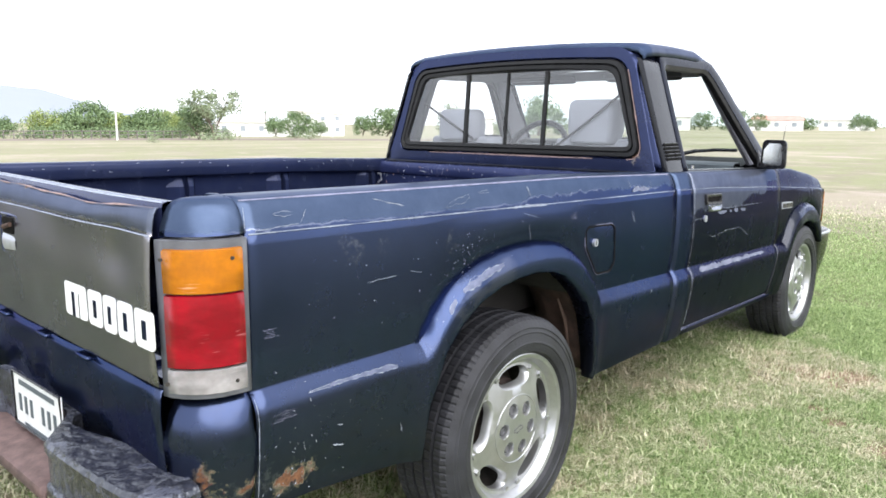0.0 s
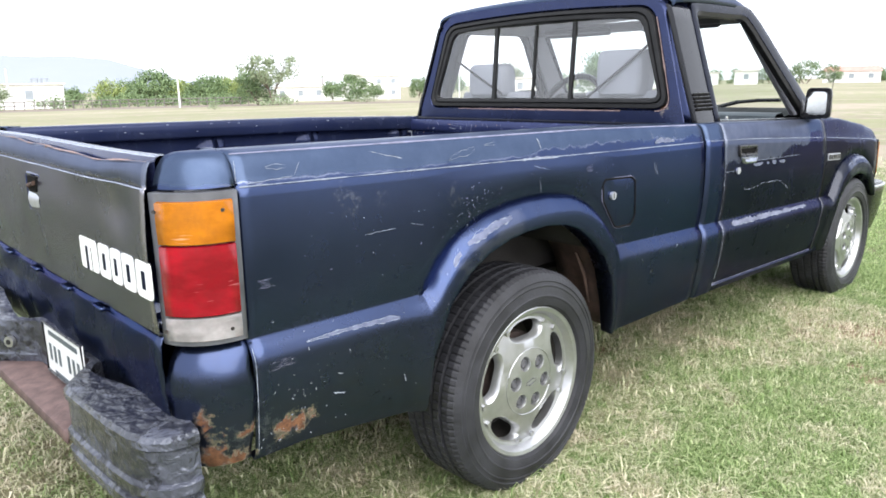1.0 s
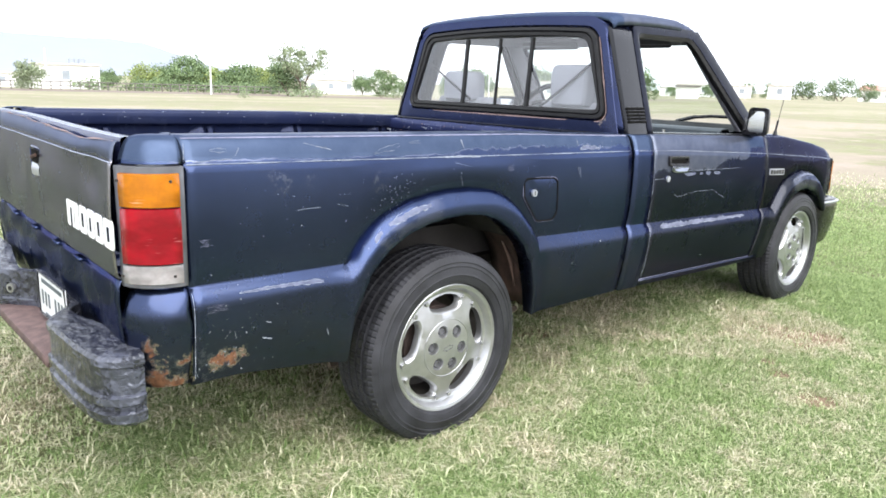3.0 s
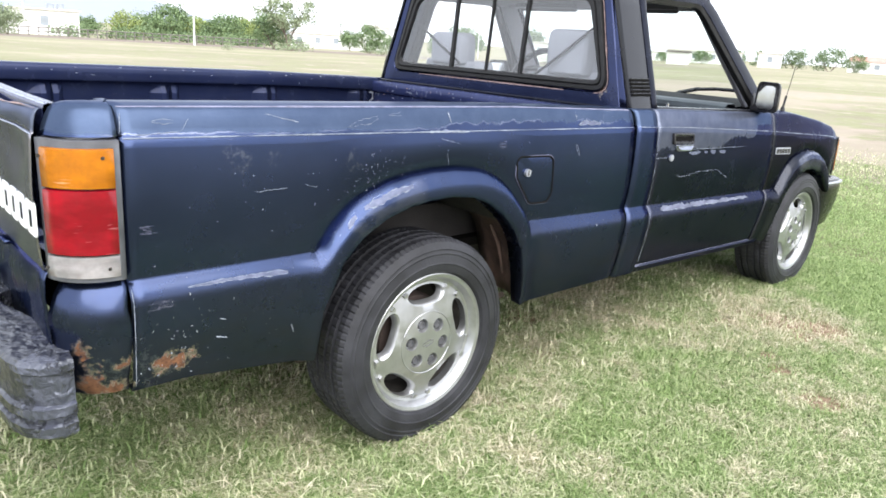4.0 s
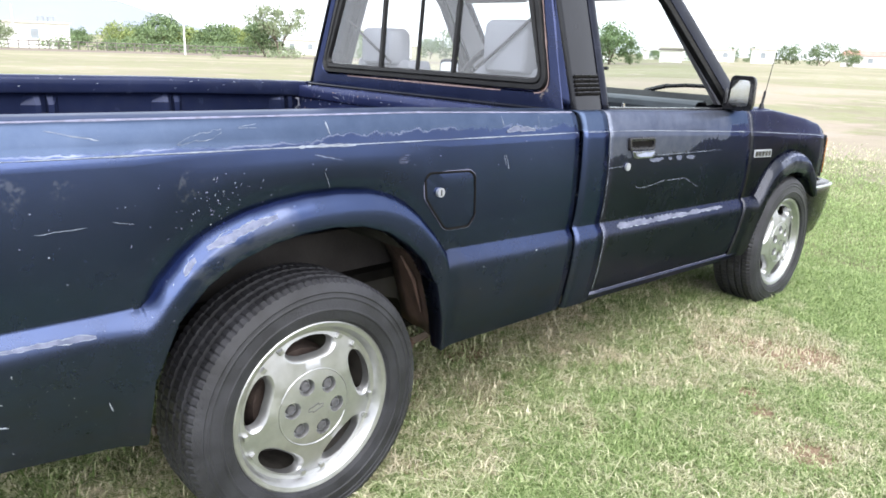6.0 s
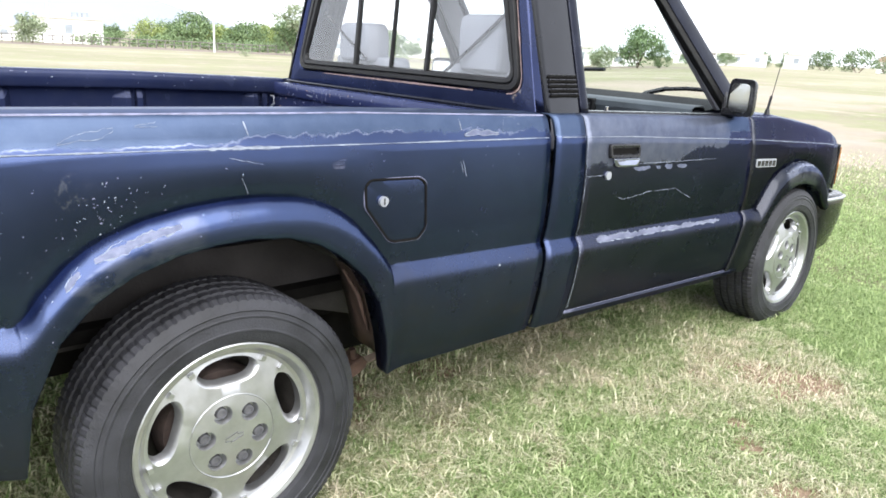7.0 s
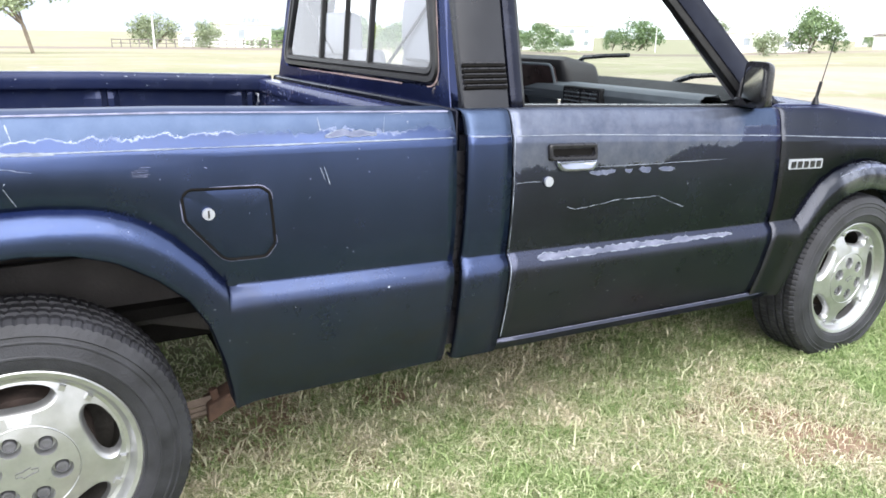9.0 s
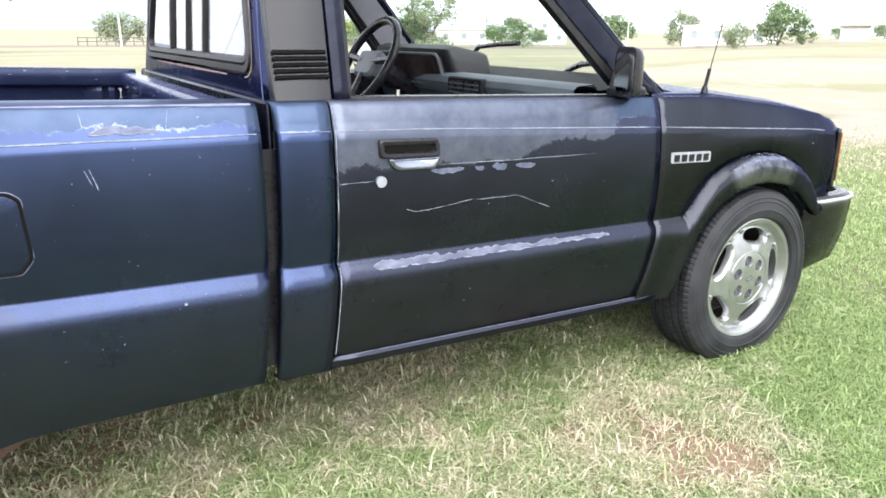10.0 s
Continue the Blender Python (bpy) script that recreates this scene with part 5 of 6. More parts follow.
sheet = [[(x, SIDE(x, lerp(z, z2, q)) - 0.0034, lerp(z, z2, q)) for (x, z), (_, z2) in zip(top_z, low_z)] for q in (0, 0.25, 0.5, 0.75, 1)]
RUBBED = Mat("rubbed_lacquer")
RUBBED.put(Base_Color=RUBBED.mix(RUBBED.ramp(RUBBED.noise(38, 7, 0.7, stretch=(0.4, 1, 1)), (0.4, 0.0), (0.64, 1.0)), (0.05, 0.058, 0.1), (0.125, 0.135, 0.195)), Roughness=0.5)
obj("rubbed_strip", *grid(sheet), RUBBED.m, truck, "rubbed and peeled strip along the door", smooth=0)
for edge, sd in ((top_z, 9.1), (low_z, 4.3)):
    wd = [max(0.0002, 0.0009 + 0.0026 * noise.noise(Vector((k * 0.21, sd, 0)))) for k in range(182)]
    obj("worn_edge", *ribbon([(x, SIDE(x, z) - 0.0003, z) for x, z in edge], lambda u: wd[int(u * 180)]), SCRATCH, truck, smooth=0)
for k in range(150):
    x, z = rnd.uniform(-0.85, 2.1), rnd.uniform(0.42, 0.93)
    if lower_edge(x) + 0.02 > z:
        continue
    a = rnd.uniform(-0.5, 0.5) + (1.2 if rnd.random() < 0.3 else 0)
    ln = rnd.choice((0.0015, 0.002, 0.002, 0.003, 0.003, 0.004, 0.007))
    sliver(x, z, x + ln * math.cos(a), z + ln * math.sin(a), rnd.uniform(0.0005, 0.0013), 0.0006, 4, 100 + k, rnd.choice((None, PEEL_GLINT)))
# chips thrown up round the rear arch
for k in range(70):
    x, z = rnd.gauss(-0.2, 0.085), rnd.gauss(0.865, 0.035)
    if z < arch_edge(x) + 0.008 or z > 0.94:
        continue
    a, ln = rnd.uniform(0, 3.1), rnd.choice((0.0015, 0.002, 0.003, 0.004, 0.006))
    sliver(x, z, x + ln * math.cos(a), z + ln * math.sin(a), rnd.uniform(0.0007, 0.0018), 0.0008, 4, 1000 + k, rnd.choice((None, PEEL_GLINT)))
# single scratches that can be told apart
for k, (x0, z0, x1, z1, w) in enumerate(((-0.577, 0.839, -0.486, 0.841, 0.0007), (-0.44, 0.845, -0.40, 0.835, 0.0004), (-0.535, 1.017, -0.444, 0.995, 0.0011), (-0.555, 0.794, -0.552, 0.796, 0.0022), (-0.813, 0.693, -0.811, 0.694, 0.002),
                                         (0.01, 0.939, 0.086, 0.921, 0.0007), (0.035, 0.897, 0.053, 0.859, 0.0007), (0.052, 1.01, 0.059, 0.98, 0.0016), (0.648, 1.0, 0.651, 0.971, 0.0012), (0.643, 0.893, 0.655, 0.86, 0.0009), (0.652, 0.895, 0.665, 0.851, 0.001), (0.802, 0.592, 0.806, 0.588, 0.004),
                                         (-0.683, 0.503, -0.65, 0.491, 0.0018), (-0.672, 0.546, -0.655, 0.541, 0.0016), (-0.476, 0.487, -0.468, 0.462, 0.0016), (-0.44, 0.452, -0.43, 0.43, 0.001), (-0.79, 0.487, -0.785, 0.485, 0.002), (0.802, 0.958, 0.812, 1.0, 0.0006), (0.812, 1.0, 0.95, 1.0, 0.0005), (-0.85, 0.978, -0.74, 0.985, 0.0008), (-0.74, 0.985, -0.72, 1.01, 0.0007))):
    sliver(x0, z0, x1, z1, w, 0.0012 if abs(x1 - x0) > 0.02 else 0.0004, 10, 300 + k)
# hatched rubs
for k, (x0, z0, ln) in enumerate(((-0.852, 0.77, 0.05), (-0.845, 0.6, 0.075), (0.25, 0.9, 0.05))):
    for q in range(7):
        o = rnd.uniform(0, 0.4) * ln
        sliver(x0 + o, z0 + 0.003 * q + rnd.uniform(-0.001, 0.001), x0 + o + ln * rnd.uniform(0.4, 0.8), z0 + 0.003 * q + rnd.uniform(-0.003, 0.001), 0.00045, 0.0006, 8, 700 + 10 * k + q, PEEL_GLINT)
for k in range(60):
    x, z = rnd.gauss(-0.82, 0.1), rnd.uniform(0.42, 0.66)
    if x > -0.42 or x < -0.868:
        continue
    a = rnd.uniform(0, 3.14)
    ln = rnd.choice((0.002, 0.003, 0.004, 0.008))
    sliver(x, z, max(x + ln * math.cos(a), -0.869), z + ln * math.sin(a), rnd.uniform(0.0006, 0.0016), 0.0012, 4, 500 + k)
# flaking patches on the shoulder, the flare and the upper band: a pale ragged rim round a dull field
FLAKED = Mat("flaked_lacquer")
FLAKED.put(Base_Color=FLAKED.mix(FLAKED.ramp(FLAKED.noise(42, 7, 0.7), (0.38, 0.0), (0.64, 1.0)), (0.06, 0.072, 0.125), (0.125, 0.14, 0.21)), Roughness=0.42, Metallic=0.3)


def flake(pts, seed, rim=0.0011, mat=None):
    """A ragged patch of lifted lacquer along points of (x, z, half height)."""
    up, dn = [], []
    for k in range(len(pts) - 1):
        (xa, za, ha), (xb, zb, hb) = pts[k], pts[k + 1]
        n = max(3, int(math.hypot(xb - xa, zb - za) / 0.004))
        for q in range(n):
            u = q / n
            x, z, h = lerp(xa, xb, u), lerp(za, zb, u), lerp(ha, hb, u)
            r1 = noise.noise(Vector((x * 40, z * 40, seed))) * 0.6 + noise.noise(Vector((x * 120, z * 120, seed + 9))) * 0.45
            r2 = noise.noise(Vector((x * 40, z * 40, seed + 20))) * 0.6 + noise.noise(Vector((x * 120, z * 120, seed + 29))) * 0.45
            up.append((x, z + h * max(0.1, 1 + r1)))
            dn.append((x, z - h * max(0.1, 1 + r2)))
    body = grid([[(x, SIDE(x, lerp(z, z2, q)) - 0.003, lerp(z, z2, q)) for (x, z), (_, z2) in zip(up, dn)] for q in (0, 0.33, 0.67, 1)])
    patch_ = obj("flaked_patch", *body, mat or FLAKED.m, truck, smooth=60)
    for line in (up, dn):
        m_ = len(line) - 1
        wd = [max(0.00015, rim * (0.55 + 1.3 * noise.noise(Vector((k * 0.23, seed, 3))))) for k in range(m_ + 2)]
        obj("flake_rim", *ribbon([(x, SIDE(x, z) - 0.0002, z) for x, z in line], lambda u: wd[int(u * m_)]), SCRATCH, patch_, smooth=0)


flake(((-0.745, 0.638, 0.001), (-0.68, 0.638, 0.003), (-0.6, 0.637, 0.0035), (-0.53, 0.634, 0.006), (-0.485, 0.63, 0.002)), 1, 0.0009)
flake(((-0.315, 0.722, 0.003), (-0.30, 0.742, 0.009), (-0.285, 0.757, 0.005)), 2)
flake(((-0.262, 0.768, 0.004), (-0.225, 0.783, 0.009), (-0.18, 0.797, 0.008), (-0.13, 0.809, 0.007), (-0.095, 0.815, 0.003)), 3, 0.0014)
flake(((-0.30, 0.98, 0.002), (-0.27, 0.988, 0.006), (-0.23, 0.995, 0.007), (-0.2, 1.002, 0.003)), 4, 0.0007, PAINT)
flake(((-0.165, 1.006, 0.001), (-0.12, 1.008, 0.004)), 5, 0.0007, PAINT)
flake(((-0.80, 1.006, 0.001), (-0.775, 1.005, 0.006), (-0.75, 1.004, 0.001)), 6, 0.0007, PAINT)
flake(((0.66, 0.958, 0.002), (0.70, 0.963, 0.007), (0.75, 0.961, 0.006), (0.79, 0.957, 0.002)), 7, 0.001)
flake(((-0.03, 0.958, 0.001), (0.05, 0.957, 0.003), (0.13, 0.954, 0.001)), 8, 0.0016)
for k, (x0, z0, ln, h) in enumerate(((1.415, 0.822, 0.1, 0.006), (1.545, 0.82, 0.03, 0.005), (1.60, 0.818, 0.05, 0.008), (1.675, 0.814, 0.07, 0.007))):
    flake(((x0, z0, 0.001), (x0 + 0.25 * ln, z0 - 0.003, h), (x0 + 0.75 * ln, z0 - 0.004, h * 0.9), (x0 + ln, z0 - 0.002, 0.001)), 40 + k, 0.0005)
flake(((2.56, 0.722, 0.002), (2.63, 0.742, 0.008), (2.71, 0.75, 0.009), (2.79, 0.746, 0.008), (2.86, 0.73, 0.003)), 10, 0.001)
sliver(-0.866, 0.42, -0.868, 0.655, 0.0009, 0.001, 24, 801)
sliver(-0.869, 0.985, -0.862, 1.025, 0.001, 0.0005, 12, 804)
# knocks and scuffs on the bed's bulkhead, and chips along the far rail
for k in range(150):
    y, z = rnd.uniform(-0.73, 0.73), rnd.uniform(0.86, 0.978)
    x = 0.9385 if z > 0.945 else 0.9535
    a = rnd.choice((rnd.uniform(1.2, 1.9), rnd.uniform(-0.3, 0.3), rnd.uniform(0, 3.1)))
    ln = rnd.choice((0.004, 0.006, 0.01, 0.016, 0.03))
    p0, p1 = Vector((x, y, z)), Vector((x, y + ln * math.cos(a), min(z + ln * math.sin(a), 0.98)))
    obj("bulkhead_scuff", *ribbon([p0, p0.lerp(p1, 0.5) + Vector((0, rnd.uniform(-0.002, 0.002), 0)), p1], lambda u: rnd.uniform(0.0008, 0.0026), (-1, 0, 0), 0.0016), rnd.choice((SCRATCH, SCRATCH, PEEL_GLINT, LIPRUST)), truck, smooth=0)
for k in range(22):
    x = rnd.uniform(-0.85, 0.95)
    z = TOP(x) - rnd.choice((rnd.uniform(0.008, 0.05), 0.006))
    p0 = Vector((x, 0.703, z))
    p1 = p0 + Vector((rnd.uniform(0.003, 0.014), 0, rnd.uniform(-0.003, 0.003)))
    obj("rail_chip", *ribbon([p0, p0.lerp(p1, 0.5), p1], lambda u: rnd.uniform(0.0006, 0.0015), (0, -1, 0), 0.0026), rnd.choice((SCRATCH, PEEL_GLINT)), truck, smooth=0)
# worn bright upper edge of the bed's near side
wd = [max(0.0004, 0.0022 + 0.0012 * noise.noise(Vector((k * 0.15, 6.3, 0)))) for k in range(162)]
obj("worn_edge", *ribbon([(x, -0.8065, lerp(UPLINE(x), TOP(x), 0.965)) for x in np.linspace(-0.865, 0.985, 160)], lambda u: wd[int(u * 160)], (0, -0.8, 0.6), 0.0026), PEEL_GLINT, truck, smooth=0)
# pale worn line along the upper crease, and on the door's edges
for a, b in ((-0.865, 0.985), (1.045, 1.155), (1.17, 2.215), (2.235, 3.1)):
    n = int((b - a) / 0.012)
    wd = [max(0.0002, 0.0011 + 0.0013 * noise.noise(Vector((a + k * 0.11, 3.3, 0))) + 0.0006 * noise.noise(Vector((k * 0.7, 1.3, a)))) for k in range(n + 2)]
    pts = [(x, SIDE(x, UPLINE(x)) - 0.0001, UPLINE(x)) for x in np.linspace(a, b, n + 1)]
    obj("worn_edge", *ribbon(pts, lambda u: wd[int(u * n)]), SCRATCH, truck, smooth=0)
edge_x = curve([(0.33, -0.022), (0.6, -0.002), (1, 0.002)])
pts = [(1.166 + edge_x(z), SIDE(1.17, z) - 0.0003, z) for z in np.linspace(0.385, 0.99, 40)]
wd = [max(0.0002, 0.0006 + 0.0009 * noise.noise(Vector((k * 0.35, 7.3, 0)))) for k in range(42)]
obj("worn_edge", *ribbon(pts, lambda u: wd[int(u * 39)]), SCRATCH, truck, smooth=0)
pts = [(x, -0.826, door_low(x) - 0.002) for x in np.linspace(1.16, 2.16, 20)]
obj("door_edge_wear", *ribbon(pts, lambda u: 0.0008), PEEL_GLINT, truck, smooth=0)


# ---- cab interior ----
def seat(y, name_label, up=0.0):
    s = new("seat")
    s.parent = truck
    s["label"] = name_label
    prof = [(1.24, 0.62), (1.20, 0.80), (1.16, 1.0), (1.15, 1.12)]
    back = []
    for k, (x, z) in enumerate(prof):
        w = (0.25, 0.25, 0.23, 0.2)[k]
        back.append([(x + dx, y + dy, z) for _, dx, dy in ((0, 0.0, -w + 0.03), (0, 0.0, w - 0.03), (0, 0.03, w), (0, 0.1, w), (0, 0.13, w - 0.04), (0, 0.13, -w + 0.04), (0, 0.1, -w), (0, 0.03, -w))])
    obj("backrest", *loft(back), SEAT, s, smooth=50, bevel=0.015)
    hr = []
    for z, g in ((1.10, 0.9), (1.12, 1.0), (1.2, 1.0), (1.235, 0.95), (1.25, 0.8)):
        hr.append([(1.155 + dx * g, y + dy * g, z + up * (z > 1.11)) for dx, dy in ((-0.04, -0.10), (-0.045, 0), (-0.04, 0.10), (0.0, 0.125), (0.06, 0.115), (0.07, 0), (0.06, -0.115), (0.0, -0.125))])
    obj("headrest", *loft(hr), SEAT, s, smooth=50, bevel=0.01)
    obj("cushion", *box(1.26, 1.78, y - 0.25, y + 0.25, 0.55, 0.68), SEAT, s, bevel=0.04)


seat(-0.385, "grey vinyl front seat with tall headrest", 0.035)
seat(0.36, "grey vinyl front seat with tall headrest")
for p, q in (((1.115, -0.54, 1.31), (1.09, -0.22, 1.07)), ((1.115, 0.57, 1.29), (1.09, 0.22, 1.11))):
    obj("seat_belt", *ribbon([p, Vector(p).lerp(Vector(q), 0.5) + Vector((0, 0, -0.004)), q], lambda u: 0.006, (-1, 0, 0)), BLACK, truck, "dark seat belt strap", thick=0.002)
def dash_sheet(pts):
    return grid([[(x, y, z) for y in np.linspace(-0.68, 0.68, 9)] for x, z in pts])


dash = obj("dashboard", *dash_sheet(((2.12, 0.80), (2.06, 0.86), (2.03, 0.92), (2.028, 0.925), (2.012, 0.93), (1.998, 0.965), (2.003, 0.986), (2.02, 0.996), (2.08, 1.0), (2.092, 0.994))), DASH, truck, "slate grey dashboard with vents", smooth=35)
obj("dash_tray", *dash_sheet(((2.088, 0.992), (2.10, 0.98), (2.2, 0.992), (2.28, 1.012), (2.32, 1.014), (2.4, 0.962))), DASHDARK, dash, "dark padded tray along the windscreen", smooth=35)
obj("dash_seam", *tube([(2.026, y, 0.926) for y in (-0.66, -0.3, 0.0)], 0.004, 5), BLACK, dash)
bin_ = loft([rounded([(2.0 + dx, 0.62 - e, z), (2.05 + dx, 0.06 + e, z), (2.22, 0.06 + e, z2), (2.2, 0.62 - e, z2)], 0.03) for dx, e, z, z2 in ((0.02, 0.0, 0.93, 0.95), (-0.02, 0.0, 1.04, 1.02), (-0.03, 0.02, 1.085, 1.055), (0.0, 0.04, 1.10, 1.065))])
binn = obj("instrument_binnacle", *bin_, plain("binnacle_black", (0.014, 0.014, 0.016), 0.55, 0, 0.3, 10, 0.2, 200), truck, "black instrument binnacle", smooth=40)
FACE = [(1.985, 0.57, 0.95), (2.035, 0.10, 0.95), (2.008, 0.115, 1.066), (1.962, 0.555, 1.066)]
face_in = rounded(FACE, 0.022, 4)
obj("instrument_panel", *loft([[(x + d, y, z) for x, y, z in face_in] for d in (0.004, -0.012)]), plain("dial_face", (0.035, 0.024, 0.024), 0.16, 0, 0.4, 14), binn, "glossy dark instrument window")
obj("panel_rim", *tube([(x - 0.012, y, z) for x, y, z in face_in], 0.006, 6, True), DASH, binn)
vent = obj("dash_vent", *loft([rounded([(x, 0.01 - i, 0.99 - i), (x, -0.215 + i, 0.99 - i), (x, -0.215 + i, 0.902 + i), (x, 0.01 - i, 0.902 + i)], 0.01, 3) for x, i in ((2.03, 0.0), (1.985, 0.0), (1.981, 0.004), (1.984, 0.008))]), DASHDARK, dash, "twin dash air vent with slats", smooth=35)
for y in (-0.052, -0.155):
    obj("vent_opening", *box(1.980, 1.9835, y - 0.045, y + 0.045, 0.914, 0.978), BLACK, vent)
    for k in range(4):
        obj("vent_vane", *box(1.974, 1.982, y - 0.044, y + 0.044, 0.918 + 0.016 * k, 0.9225 + 0.016 * k), DASH, vent)
# steering wheel
sw = new("steering_wheel")
sw.parent = truck
sw["label"] = "black three-spoke steering wheel"
C, ax = Vector((1.82, 0.36, 1.03)), Vector((-0.87, 0, 0.5)).normalized()
eu, ev = Vector((0, 1, 0)), ax.cross(Vector((0, 1, 0)))
obj("wheel_rim", *tube([C + 0.185 * (eu * math.cos(a) + ev * math.sin(a)) for a in (2 * math.pi * k / 40 for k in range(40))], 0.017, 10, True), BLACK, sw, smooth=60)
obj("wheel_pad", *loft([rounded([C + ax * d + s * (eu * p + ev * q) for p, q in ((-0.09, -0.05), (0.09, -0.05), (0.08, 0.06), (-0.08, 0.06))], 0.02) for d, s in ((-0.03, 0.9), (0.0, 1.0), (0.012, 0.85))]), plain("wheel_pad_grey", (0.16, 0.17, 0.19), 0.55), sw, smooth=40)
for a in (0.1, math.pi - 0.1, -math.pi / 2):
    d = eu * math.cos(a) - ev * math.sin(a)
    obj("spoke", *tube([C + d * 0.05, C + d * 0.18], 0.016, 6), BLACK, sw)
obj("steering_column", *tube([C - ax * 0.02, C - ax * 0.3], 0.045, 10), BLACK, sw)
obj("cab_floor", *box(1.06, 2.4, -0.74, 0.74, 0.5, 0.53), UNDER_SHADE, truck)
obj("cab_firewall", *box(2.4, 2.42, -0.7, 0.7, 0.5, 0.93), UNDER_SHADE, truck)
obj("cab_rear_trim", *box(1.05, 1.06, -0.72, 0.72, 0.55, 1.05), DASHDARK, truck)

# ---- the ground: one sheet to the horizon, sinking gently to the left of the field ----
def ground_z(x, y):
    d = math.hypot(x, y)
    az = math.degrees(math.atan2(y, x))
    s = min(1.0, max(0.0, (az - 28) / 16)) if az < 120 else max(0.0, 1 - (az - 120) / 30)
    s = s * s * (3 - 2 * s)
    return -0.0119 * s * max(0.0, d - 8) if d < 400 else -0.0119 * s * 392


rad = [0, 0.5, 1, 1.5, 2, 2.5, 3, 3.5, 4, 5, 6, 7, 8, 10, 12, 15, 19, 24, 30, 38, 48, 60, 80, 100, 130, 170, 230, 320, 400, 600, 1000, 1800, 3000]
gv = [(0.8 + 0.0, -0.5, 0.0)]
N = 96
for r in rad[1:]:
    for k in range(N):
        a = 2 * math.pi * k / N
        x, y = 0.8 + r * math.cos(a), -0.5 + r * math.sin(a)
        gv.append((x, y, ground_z(x, y) + (0.012 * noise.noise(Vector((x * 1.5, y * 1.5, 0))) if r < 40 else 0)))
gf = [(0, 1 + k, 1 + (k + 1) % N) for k in range(N)]
for i in range(len(rad) - 2):
    for k in range(N):
        a, b = 1 + i * N + k, 1 + i * N + (k + 1) % N
        gf.append((a, b, b + N, a + N))
GM = Mat("field_ground")
co = GM.co
b1, b2, b3 = GM.noise(0.9, 6, 0.65), GM.noise(0.06, 5, 0.6), GM.noise(30, 6, 0.7)
band = GM.noise(0.035, 4, 0.55, stretch=(1, 2.5, 1))
green = GM.mix(b3, (0.045, 0.058, 0.024), (0.17, 0.21, 0.095))
straw = GM.mix(b3, (0.11, 0.085, 0.055), (0.36, 0.31, 0.21))
gcol = GM.mix(GM.ramp(b1, (0.36, 0.1), (0.66, 0.85)), green, straw)
dist = GM.node("VectorMath")
dist.operation = "LENGTH"
GM.link(co, dist.inputs[0])
far = GM.step(dist.outputs["Value"], 3.6, 10)
farcol = GM.mix(GM.ramp(band, (0.4, 0.0), (0.5, 0.4), (0.58, 1.0)), (0.235, 0.205, 0.16), (0.36, 0.305, 0.26))
farcol = GM.mix(GM.math("MULTIPLY", GM.ramp(GM.noise(0.55, 7, 0.75, stretch=(1, 1.8, 1)), (0.44, 0.0), (0.54, 1.0)), 0.65), farcol, GM.mix(GM.noise(3, 5, 0.7), (0.155, 0.195, 0.085), (0.34, 0.325, 0.21)))
streak = GM.ramp(GM.noise(0.16, 7, 0.72, 0.5, stretch=(1.6, 0.8, 1)), (0.36, 0.0), (0.5, 0.4), (0.62, 1.0))
farcol = GM.mix(GM.math("MULTIPLY", streak, 0.5), farcol, GM.mix(GM.noise(1.3, 6, 0.75), (0.12, 0.16, 0.065), (0.29, 0.29, 0.15)))
scab = GM.ramp(GM.noise(0.3, 8, 0.75, 0.6, stretch=(1.4, 0.9, 1)), (0.56, 0.0), (0.64, 1.0))
farcol = GM.mix(GM.math("MULTIPLY", scab, 0.85), farcol, GM.mix(GM.noise(2.2, 6, 0.75), (0.3, 0.245, 0.21), (0.46, 0.4, 0.355)))
gcol = GM.mix(far, gcol, farcol)
SOIL = ((2.06, -1.1, 0.19), (2.04, -0.95, 0.12), (2.15, -1.26, 0.15), (1.82, -0.93, 0.1), (1.95, -1.25, 0.08), (1.5, -1.34, 0.075), (1.34, -1.57, 0.1), (0.33, -0.84, 0.06), (0.78, -0.68, 0.09), (0.92, -1.05, 0.06), (1.03, -0.35, 0.14), (0.5, -0.35, 0.3), (1.62, -1.24, 0.06))
for px, py, r in SOIL:
    gcol = GM.mix(GM.math("MULTIPLY", GM.near((px, py, 0), r * 1.3, 0.3, GM.noise(9, 7, 0.75)), 0.85), gcol, GM.mix(b3, (0.14, 0.085, 0.06), (0.42, 0.3, 0.22)))
for p, r in (((11, 1.2, 0), 2.5), ((13.5, 4.8, 0), 3), ((8.8, 2.7, 0), 1.6), ((22, 13, 0), 7), ((30, 14, 0), 7), ((-12, 26, 0), 5), ((-14, 34, 0), 4)):
    gcol = GM.mix(GM.math("MULTIPLY", GM.near(p, r, 12, GM.noise(0.2, 5, 0.7)), 0.6), gcol, GM.mix(GM.noise(1.7, 6, 0.75), (0.27, 0.22, 0.18), (0.42, 0.36, 0.31)))
dd = dist.outputs["Value"]
track = GM.math("MULTIPLY", GM.math("MULTIPLY", GM.step(dd, 88, 92), GM.step(dd, 118, 112)), GM.step(GM.axis(1), 40, 60))
gcol = GM.mix(GM.math("MULTIPLY", track, 0.85), gcol, GM.mix(GM.noise(0.5, 6, 0.7), (0.13, 0.105, 0.095), (0.25, 0.205, 0.185)))
GM.put(Base_Color=gcol, Roughness=0.95, Specular_IOR_Level=0.1).bump(b3, 0.8, 0.03)
ground = tagged(obj("ground", gv, gf, GM.m, smooth=60), "dry patchy grass field", "ground", kind="structure")

